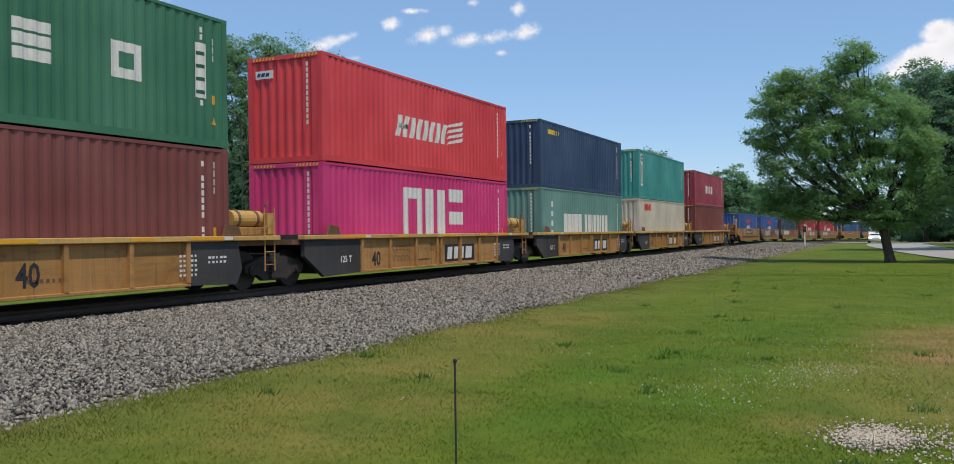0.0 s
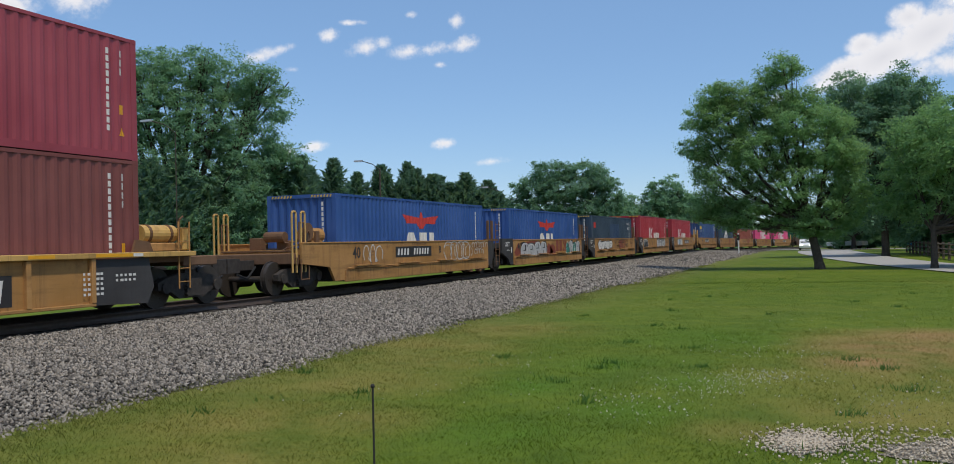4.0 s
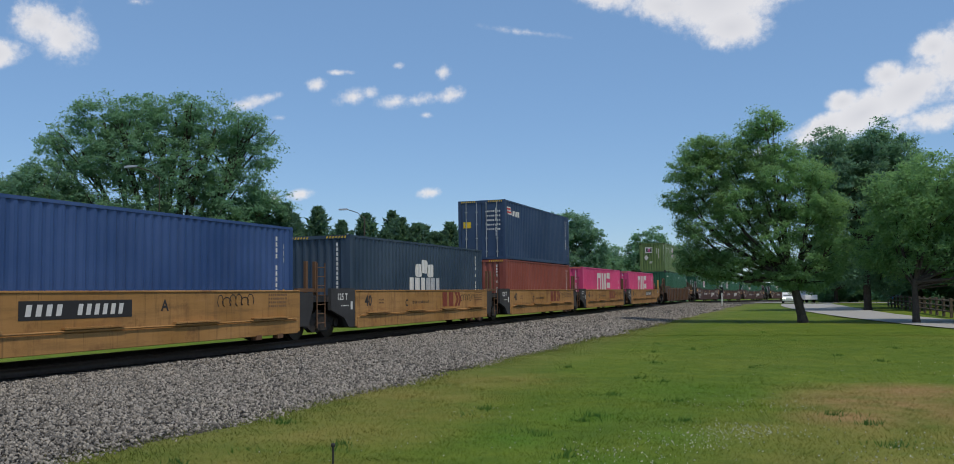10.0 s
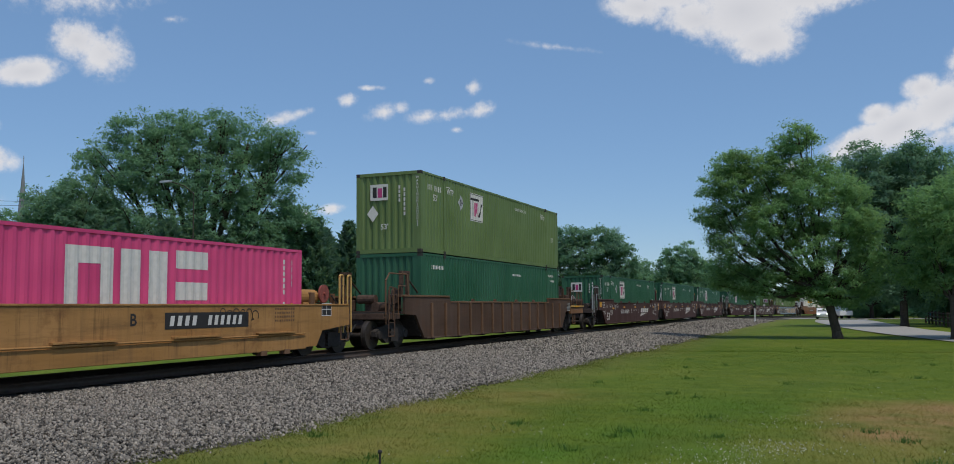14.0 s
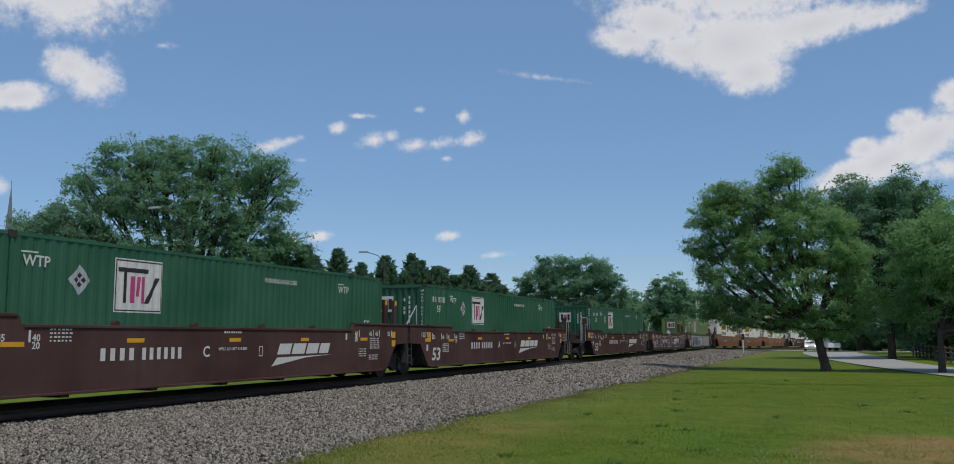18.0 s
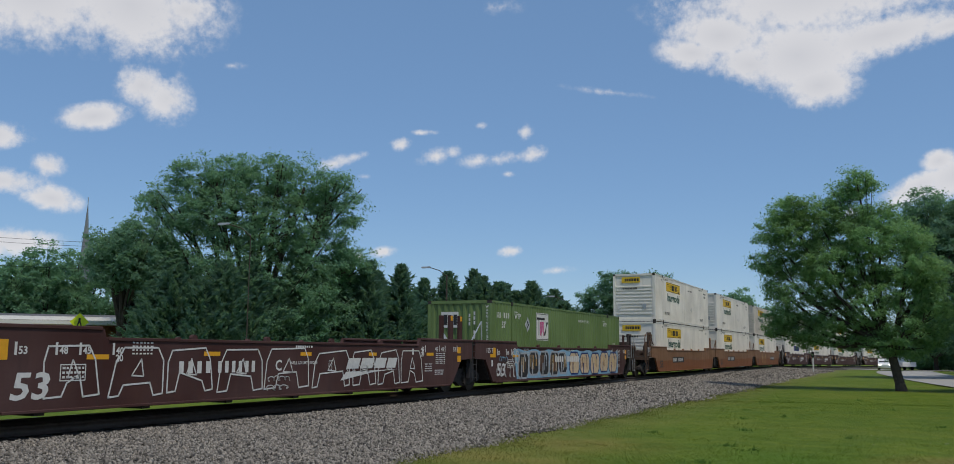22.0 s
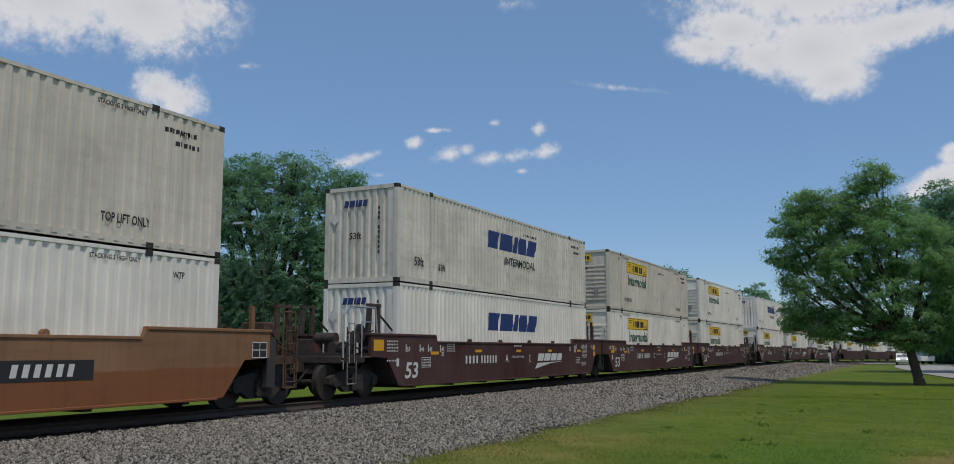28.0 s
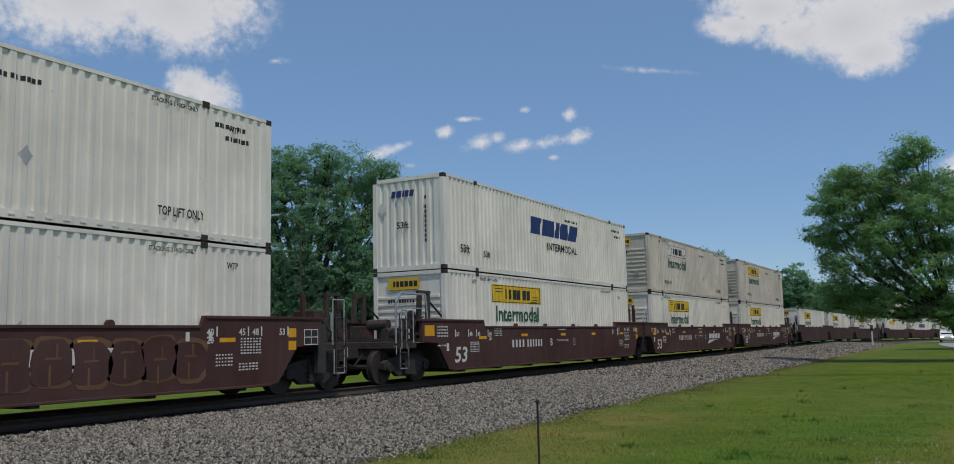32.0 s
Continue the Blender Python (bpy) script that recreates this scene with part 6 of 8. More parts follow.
    part("end_plate", box(bmesh.new(), 1.2, 1.34, h + 1.6, h + 1.9, 0.45, 1.6), M["black"], u)
    return u


def well_40_posts(end0, end1):
    """Forty-foot well with a bright top chord, side posts and recessed panels."""
    u = new("well_car")
    h = 6.096
    for sgn in (1, -1):
        x0, x1 = sorted((sgn * 1.3, sgn * 1.38))
        part("side_sill", prism(bmesh.new(), [(-4.64, 0.28), (4.64, 0.28), (4.64, 1.18), (-4.64, 1.18)], x0, x1), M["yellow"], u)
        x0, x1 = sorted((sgn * 1.28, sgn * 1.5))
        part("top_chord", box(bmesh.new(), x0, x1, -h - 1.2, h + 1.5, 1.175, 1.285), M["chord"], u, bevel=0.012)
        part("bottom_chord", box(bmesh.new(), *sorted((sgn * 1.28, sgn * 1.46)), -4.64, 4.64, 0.235, 0.3), M["yellow"], u, bevel=0.01)
        for y in (-4.58, -3.05, -1.5, -0.13, 0.13, 1.55, 3.05, 4.58):
            part("side_post", prism(bmesh.new(), [(y - 0.055, 0.3), (y + 0.055, 0.3), (y + 0.055, 1.17), (y - 0.055, 1.17)], *sorted((sgn * 1.37, sgn * 1.47))), M["yellow"], u, bevel=0.008)
        part("end_plate", prism(bmesh.new(), [(-7.2, 0.75), (-6.35, 0.2), (-4.645, 0.25), (-4.645, 1.16), (-7.2, 1.16)], *sorted((sgn * 1.3, sgn * 1.42))), M["black"], u)
        part("end_plate", prism(bmesh.new(), [(6.1, 0.2), (6.3, 0.55), (6.15, 1.16), (4.645, 1.16), (4.645, 0.25)], *sorted((sgn * 1.3, sgn * 1.42))), M["black"], u)
        part("latch_bracket", prism(bmesh.new(), [(-h - 0.1, 1.29), (-h + 0.5, 1.29), (-h + 0.42, 1.5), (-h + 0.02, 1.55)], *sorted((sgn * 1.36, sgn * 1.42))), M["umber"], u)
        part("latch_bracket", prism(bmesh.new(), [(h - 0.4, 1.29), (h + 0.2, 1.29), (h + 0.1, 1.5), (h - 0.3, 1.55)], *sorted((sgn * 1.36, sgn * 1.42))), M["umber"], u)
    part("well_floor", box(bmesh.new(), -1.3, 1.3, -h + 0.3, h - 0.3, 0.25, 0.29), M["bogie"], u)
    for e in (-1, 1):
        part("end_platform", box(bmesh.new(), -1.29, 1.29, *sorted((e * (h + 0.1), e * (h + 1.45))), 1.05, 1.17), M["umber"], u)
        part("end_bulkhead", box(bmesh.new(), -1.29, 1.29, *sorted((e * (h + 0.03), e * (h + 0.09))), 0.3, 1.3), M["black"], u)
    f = ("side", 1.38)
    sticker("lettering", word("125 T", -5.6, 0.55, 0.17), M["white_ink"], u, ("side", 1.42))
    sticker("marking", polys(*[b for k in range(5) for b in bars(INK, h - 1.75, 0.85 - 0.1 * k, 0.55, 0.05, 5)], *[b for k in range(2) for b in bars(INK, h - 0.9, 0.8 - 0.1 * k, 0.6, 0.05, 5)]), M["white_ink"], u, ("side", 1.42))
    sticker("marking", polys(*bars(INK, -0.9, 0.75, 0.7, 0.06, 6), *bars(INK, 0.8, 0.5, 0.9, 0.07, 7)), M["umber"], u, ("side", 1.38))
    add_bogie(u, h + 1.83)
    if end0:
        add_bogie(u, -h - 1.83)
        coupler(u, -h - 2.3, -1)
    if end1:
        coupler(u, h + 3.0, 1)
        part("end_beam", box(bmesh.new(), -1.3, 1.3, h + 1.3, h + 2.5, 0.95, 1.17), M["umber"], u, bevel=0.02)
    part("air_reservoir", rod(bmesh.new(), (1.0, 6.3, 1.68), (1.0, 7.35, 1.68), 0.2, 18), M["chord"], u)
    for y in (6.5, 7.15):
        part("tank_strap", rod(bmesh.new(), (1.0, y - 0.04, 1.68), (1.0, y + 0.04, 1.68), 0.212, 18), M["umber"], u)
    part("relay_valve", box(bmesh.new(), 1.08, 1.3, 7.4, 7.62, 1.3, 1.82), M["chord"], u, bevel=0.03)
    part("pipe_stand", pipe(bmesh.new(), [(1.25, 7.3, 1.29), (1.28, 7.3, 2.0), (1.28, 7.42, 2.08)], 0.02), M["umber"], u)
    for y0, y1, ink in ((-5.6, -4.5, "orange_ink"), (-4.48, -4.2, "white_ink"), (-2.7, -2.1, "orange_ink"), (-0.9, -0.15, "chord"), (0.2, 0.95, "orange_ink"), (3.0, 3.6, "orange_ink"), (4.6, 5.6, "orange_ink"), (5.62, 5.9, "white_ink")):
        sticker("reflector", polys(rect(y0, y1, 1.2, 1.265)), M[ink], u, ("side", 1.5), None, 0.004)
    part("access_door", box(bmesh.new(), 1.38, 1.4, -1.35, -0.55, 0.5, 1.0), M["yellow"], u, bevel=0.006)
    part("brake_box", box(bmesh.new(), 0.5, 1.25, 6.2, 7.6, 1.29, 1.48), M["yellow"], u, bevel=0.02)
    part("ladder", ladder_bm(1.42, 7.1, 7.46, 0.45, 1.95, 5), M["yellow"], u)
    return u


def well_40_smooth(end0, end1):
    """Forty-foot well with smooth tall side sills, a lower ledge and step plates."""
    u = new("well_car")
    h = 6.096
    lo = -h - 2.2 if end0 else -h - 0.02
    hi = h + 2.2 if end1 else h + 0.05
    for sgn in (1, -1):
        pts = [(max(lo, -h - 0.05), 0.3), (min(hi, h + 0.05), 0.3)]
        if end1:
            pts += [(h + 0.45, 0.3), (h + 0.75, 0.72), (h + 2.2, 0.85)]
        pts += [(hi, 1.42), (lo, 1.42)]
        if end0:
            pts += [(-h - 2.2, 0.85), (-h - 0.75, 0.72), (-h - 0.45, 0.3)]
        part("side_sill", prism(bmesh.new(), pts, *sorted((sgn * 1.34, sgn * 1.42))), M["yellow"], u)
        part("bottom_ledge", prism(bmesh.new(), [(-h + 0.1, 0.25), (h - 0.1, 0.25), (h - 0.1, 0.62), (-h + 0.1, 0.62)], *sorted((sgn * 1.4, sgn * 1.455))), M["yellow"], u, bevel=0.012)
        part("pipe_rail", rod(bmesh.new(), (sgn * 1.48, -h + 0.2, 0.66), (sgn * 1.48, h - 0.2, 0.66), 0.022, 8), M["yellow"], u)
        for y in (-4.6, -1.6, 1.6, 4.6):
            part("step_plate", box(bmesh.new(), *sorted((sgn * 1.42, sgn * 1.53)), y - 0.8, y + 0.8, 0.7, 0.735), M["yellow"], u)
        for y in (h - 2.0, h - 1.0):
            bm = box(bmesh.new(), *sorted((sgn * 1.3, sgn * 1.47)), y - 0.12, y + 0.12, 0.16, 0.28)
            part("lock_box", bm, M["umber"], u)
        part("top_chord", box(bmesh.new(), *sorted((sgn * 1.3, sgn * 1.44)), lo + 0.02, hi - 0.02, 1.405, 1.45), M["yellow"], u, bevel=0.01)
    part("well_floor", box(bmesh.new(), -1.33, 1.33, -h + 0.3, h - 0.3, 0.25, 0.29), M["bogie"], u)
    for e, isend in ((-1, end0), (1, end1)):
        mat = M["yellow"] if isend else M["black"]
        part("end_bulkhead", box(bmesh.new(), -1.33, 1.33, *sorted((e * (h + 0.03), e * (h + 0.09))), 0.3, 1.3), M["black"], u)
        part("end_platform", box(bmesh.new(), -1.33, 1.33, *sorted((e * (h + 0.1), e * (h + (2.2 if isend else 1.65)))), 1.1, 1.25), mat, u)
        if isend:
            part("tank", rod(bmesh.new(), (0.8, e * (h + 0.3), 1.66), (0.8, e * (h + 1.2), 1.66), 0.21, 16), mat, u)
            part("tank_cradle", box(bmesh.new(), 0.6, 1.0, *sorted((e * (h + 0.45), e * (h + 1.05))), 1.25, 1.5), mat, u, bevel=0.02)
            coupler(u, e * (h + 2.6), e)
            brake_gear(u, e * (h + 1.7), e, M["umber"], M["umber"], M["handwheel"] if e > 0 else None)
            end_clutter(u, e * (h + 1.35), e, M["umber"], M["umber"])
            if e > 0:
                placard(u, h + 0.7, 1.42)
            for dy in (1.95, 2.4):
                for x in (1.3, -1.3):
                    hoop(u, x, e * (h + dy), 0.62, 2.3, M["chord"])
            part("end_beam", box(bmesh.new(), -1.3, 1.3, *sorted((e * (h + 2.1), e * (h + 2.5))), 0.85, 1.15), M["umber"], u, bevel=0.02)
    if not end1:
        for sgn in (1, -1):
            part("end_plate", prism(bmesh.new(), [(h + 0.06, 0.42), (h + 0.55, 0.42), (h + 0.8, 0.95), (h + 0.8, 1.38), (h + 0.06, 1.38)], *sorted((sgn * 1.3, sgn * 1.4))), M["black"], u)
        part("ladder", ladder_bm(1.44, h + 0.95, h + 1.4, 0.35, 2.25, 7), M["umber"], u)
        frame_posts(u, h + 0.85, 1.3, 2.3, M["umber"], 2)
        part("platform_rail", box(bmesh.new(), 1.2, 1.32, h + 0.1, h + 1.6, 1.4, 1.5), M["umber"], u)
    if not end0:
        for sgn in (1, -1):
            part("end_plate", prism(bmesh.new(), [(-h - 0.06, 0.3), (-h - 0.45, 0.3), (-h - 0.75, 0.6), (-h - 1.55, 0.85), (-h - 1.55, 1.5), (-h - 0.06, 1.5)], *sorted((sgn * 1.3, sgn * 1.42))), M["black"], u)
        sticker("lettering", word("125 T", -h - 1.15, 1.15, 0.2), M["white_ink"], u, ("side", 1.42))
        sticker("marking", polys(*bars(INK, -h - 0.95, 0.95, 0.5, 0.04, 6), rect(-h - 0.35, -h - 0.22, 0.85, 1.1)), M["white_ink"], u, ("side", 1.42))
    else:
        add_bogie(u, -h - 1.75)
    add_bogie(u, h + 1.7)
    f = ("side", 1.42)
    sticker("lettering", word("40", -h + 0.6, 0.94, 0.35), M["dark_ink"], u, f)
    sticker("marking", polys(*bars(INK, -h + 1.6, 1.1, 0.4, 0.05, 5), *bars(INK, -h + 1.6, 1.0, 0.4, 0.05, 5), *[b for k in range(4) for b in bars(INK, h - 1.5, 1.3 - 0.1 * k, 0.9, 0.05, 9)]), M["umber"], u, f)
    return u


def well_ribbed():
    """53-foot single well with closely ribbed brown sides."""
    # ribs and chord keep the sunlit tone; panel shade is painted in
    u = well_53("shade_brown", True, True, "umber")
    for sgn in (1, -1):
        for i in range(14):
            y = -7.6 + i * 15.2 / 13
            part("side_rib", box(bmesh.new(), *sorted((sgn * 1.45, sgn * 1.52)), y - 0.055, y + 0.055, 0.3, 1.5), M["umber"], u, bevel=0.008)
    h = 8.08
    for sgn in (1, -1):
        x0, x1 = sorted((sgn * 1.3, sgn * 1.46))
        part("platform_beam", box(bmesh.new(), x0, x1, h + 1.62, h + 4.0, 0.95, 1.3), M["brown"], u, bevel=0.02)
        part("platform_edge", box(bmesh.new(), *sorted((sgn * 1.28, sgn * 1.5)), h + 1.62, h + 4.05, 1.3, 1.38), M["chord"], u, bevel=0.012)
        for y in (h + 2.9, h + 3.6):
            part("grab_rail", pipe(bmesh.new(), [(sgn * 1.4, y, 1.38), (sgn * 1.4, y, 2.1), (sgn * 1.4, y + 0.3, 2.1), (sgn * 1.4, y + 0.3, 1.38)], 0.02), M["umber"], u)
    part("platform_deck", box(bmesh.new(), -1.3, 1.3, h + 2.76, h + 4.0, 1.1, 1.2), M["umber"], u)
    part("draft_sill", box(bmesh.new(), -0.4, 0.4, h + 2.7, h + 4.2, 0.66, 1.09), M["umber"], u, bevel=0.02)
    sticker("reflector", polys(rect(h + 2.0, h + 3.2, 1.31, 1.37)), M["orange_ink"], u, ("side", 1.5), None, 0.004)
    coupler(u, h + 3.94, 1)
    return u


MASTERS["bogie"] = bogie_master()


# ---- the train ----
PAINTS = {k: paint(k + " container paint", *v) for k, v in {
    "green": ((0.034, 0.155, 0.081), 0.45, 0.3, 0.15), "ox": ((0.185, 0.048, 0.040), 0.5, 0.3, 0.2), "red": ((0.648, 0.045, 0.054), 0.42, 0.25, 0.1),
    "magenta": ((0.60, 0.032, 0.165), 0.42, 0.22, 0.1), "pink": ((0.68, 0.062, 0.20), 0.42, 0.22, 0.1), "navy": ((0.024, 0.052, 0.115), 0.42, 0.3, 0.12), "slate": ((0.028, 0.052, 0.085), 0.45, 0.4, 0.15),
    "seagreen": ((0.120, 0.252, 0.222), 0.45, 0.3, 0.15), "teal": ((0.040, 0.276, 0.253), 0.42, 0.5, 0.6, 0.3, 0.2), "cream": ((0.560, 0.515, 0.414), 0.45, 0.45, 0.45, 0.3, 0.12), "blue": ((0.023, 0.081, 0.276), 0.42, 0.3, 0.12),
    "midblue": ((0.028, 0.07, 0.20), 0.42, 0.3, 0.12), "crimson": ((0.36, 0.022, 0.035), 0.42, 0.3, 0.12), "brickred": ((0.25, 0.06, 0.04), 0.45, 0.35, 0.2), "wine": ((0.300, 0.042, 0.060), 0.45, 0.3, 0.15),
    "deepgreen": ((0.018, 0.105, 0.05), 0.42, 0.3, 0.1), "olive": ((0.125, 0.19, 0.055), 0.45, 0.35, 0.12), "white": ((0.79, 0.745, 0.655), 0.45, 0.4, 0.35, 0.3, 0.06), "stained": ((0.66, 0.61, 0.52), 0.5, 0.5, 0.4, 0.3, 0.4), "dirtywhite": ((0.62, 0.56, 0.47), 0.5, 0.55, 0.4, 0.3, 0.2)}.items()}
TRAIN = []          # (distance back along the train, thing, offset)
HC, STD = 2.896, 2.591
FAR = 640.0         # from here back the wells never come close
WELLS = {}


def unit(kind, end0, end1, u, label, group):
    key = (kind, end0, end1)
    if key not in WELLS:
        WELLS[key] = {"posts": lambda: well_40_posts(end0, end1), "smooth": lambda: well_40_smooth(end0, end1), "ribbed": well_ribbed,
                      "maroon": lambda: well_53("maroon", end0, end1), "brown": lambda: well_53("brown", end0, end1)}[kind]()
    w = tagged(copy_thing(WELLS[key], along(u)), label, "well car", group)
    TRAIN.append((u, w, Matrix()))
    return w


def load(kind, h, colour, u, z, label, door=False, group="containers on the train"):
    off = pose(0, 0, z)
    c = container(kind, h, along(u) @ off, PAINTS[colour], label, door, group, u > FAR)
    TRAIN.append((u, c, off))
    if kind == "iso":
        iso_marks(c, h)
    return c


def stroke(p, q, t):
    d = Vector((q[0] - p[0], q[1] - p[1]))
    d = d.normalized() * t if d.length > 1e-6 else Vector((t, 0))
    p, q = (p[0] - d.x * 0.5, p[1] - d.y * 0.5), (q[0] + d.x * 0.5, q[1] + d.y * 0.5)
    return [(p[0] - d.y, p[1] + d.x), (p[0] + d.y, p[1] - d.x), (q[0] + d.y, q[1] - d.x), (q[0] - d.y, q[1] + d.x)]


def scribble(seed, u0, u1, v0, v1, n, t):
    """A running, looping spray line with n loops that spells nothing."""
    rng = random.Random(seed)
    pts, m, s = [], 11, (u1 - u0) / n
    for i in range(n):
        top, low, back = v1 - rng.uniform(0, 0.25) * (v1 - v0), v0 + rng.uniform(0, 0.25) * (v1 - v0), rng.uniform(0.25, 0.6)
        for k in range(m):
            a = 2 * math.pi * k / m
            pts.append((u0 + s * (i + 0.5 + 0.5 * (k / m - 0.5) - back * math.sin(a + rng.uniform(-0.15, 0.15))), (top + low) / 2 - (top - low) / 2 * math.cos(a)))
    pts.append((u1, v0 + rng.uniform(0, 0.5) * (v1 - v0)))
    return [stroke(pts[i], pts[i + 1], t) for i in range(len(pts) - 1)]


def outline(shape, t):
    return [stroke(shape[i], shape[(i + 1) % len(shape)], t) for i in range(len(shape))]


def striped_piece(w, u0, u1, v0, v1, n, base, stripes, edge, seed, face=1.45):
    """Big sprayed rounded shapes with drips of colour running down inside them."""
    rng = random.Random(seed)
    shapes, drips, rims = [], {k: [] for k in stripes}, []
    for i in range(n):
        a = u0 + (u1 - u0) * i / n
        b = a + (u1 - u0) / n * 0.9
        top, low = v1 - rng.uniform(0, 0.1), v0 + rng.uniform(0, 0.12)
        c = 0.16 * (b - a)
        lean = rng.uniform(-0.12, 0.12)
        sh = [(a + c, low), (b - c, low), (b, low + c), (b + lean, top - c), (b - c + lean, top), (a + c + lean, top), (a + lean, top - c), (a, low + c)]
        shapes.append(sh)
        rims += outline(sh, 0.035)
        u = a + c * 0.6
        while u < b - c:
            g = rng.uniform(0.03, 0.1)
            drips[rng.choice(stripes)].append(rect(u, u + g, low + c * 0.8 + rng.uniform(0, 0.25) * (top - low), top - c * 0.8, lean * 0.7))
            u += g + rng.uniform(0.06, 0.2)
        rims += [stroke((a + 0.35 * (b - a), low), (a + 0.35 * (b - a) + lean * 0.5, (low + top) / 2), 0.05), stroke((a + 0.6 * (b - a), top), (a + 0.75 * (b - a), top - 0.3 * (top - low)), 0.04)]
    sticker("graffiti", polys(*shapes), M[base], w, ("side", face), None, 0.0065)
    for k, v in drips.items():
        if v:
            sticker("graffiti", polys(*v), M[k], w, ("side", face), None, 0.0085)
    sticker("graffiti", polys(*rims), M[edge], w, ("side", face), None, 0.011)


def graffiti(w, u0, u1, v0, v1, fills, edge, seed, face=1.42, n=None):
    """Sprayed bubble shapes that cannot be read: an edge colour under smaller fills."""
    rng = random.Random(seed)
    n = n or max(3, int((u1 - u0) / 0.75))
    out, fill = [], {k: [] for k in fills}
    for i in range(n):
        cu, cv = u0 + (i + 0.5) * (u1 - u0) / n, (v0 + v1) / 2 + rng.uniform(-0.05, 0.05)
        ww, hh = (u1 - u0) / n * 0.62, (v1 - v0) / 2 * rng.uniform(0.82, 1.0)
        out.append(blob(rng, cu, cv, ww, hh))
        fill[fills[i % len(fills)]].append(blob(rng, cu, cv, ww * 0.84, hh * 0.88))
    sticker("graffiti", polys(*out), M[edge], w, ("side", face), None, 0.0045)
    for k, v in fill.items():
        if v:
            sticker("graffiti", polys(*v), M[k], w, ("side", face), None, 0.007)
    lines = []
    for i in range(n):
        cu = u0 + (i + 0.5) * (u1 - u0) / n
        w2 = (u1 - u0) / n * 0.2
        cv = (v0 + v1) / 2 + rng.uniform(-0.1, 0.1)
        lines += [rect(cu - w2, cu + w2, cv + 0.08, cv + 0.12, 0.03), rect(cu - w2 * 0.4, cu - w2 * 0.1, cv - (v1 - v0) * 0.36, cv - 0.02), rect(cu + w2 * rng.uniform(0.2, 1), cu + w2 * rng.uniform(0.2, 1) + 0.03, cv + 0.12, cv + (v1 - v0) * 0.34)]
    sticker("graffiti", polys(*lines), M[edge], w, ("side", face), None, 0.0095)


def number_plate(w, u, face=1.42, width=2.9, v=0.95):
    sticker("number_plate", polys(rect(u, u + width, v - 0.05, v + 0.31)), M["dark_ink"], w, ("side", face), None, 0.005)
    sticker("marking", polys(*blocks(u + 0.14, v + 0.02, (0.13,) * 4, 0.22, 0.11, 0.04), *blocks(u + width * 0.48, v + 0.02, (0.12,) * 6, 0.22, 0.1, 0.04)), M["white_ink"], w, ("side", face), None, 0.009)


def three_blocks(w, u, v, h, ink, face=1.42):
    sticker("logo", polys(rect(u + h * 0.1, u + h * 0.95, v, v + h), rect(u + h * 1.25, u + h * 2.1, v, v + h),
                          [(u + h * 2.35, v), (u + h * 2.75, v), (u + h * 3.15, v + h * 0.5), (u + h * 2.75, v + h), (u + h * 2.35, v + h), (u + h * 2.75, v + h * 0.5)], [(u + h * 2.9, v), (u + h * 3.3, v), (u + h * 3.7, v + h * 0.5), (u + h * 3.3, v + h), (u + h * 2.9, v + h), (u + h * 3.3, v + h * 0.5)]), M[ink], w, ("side", face), None, 0.0055)


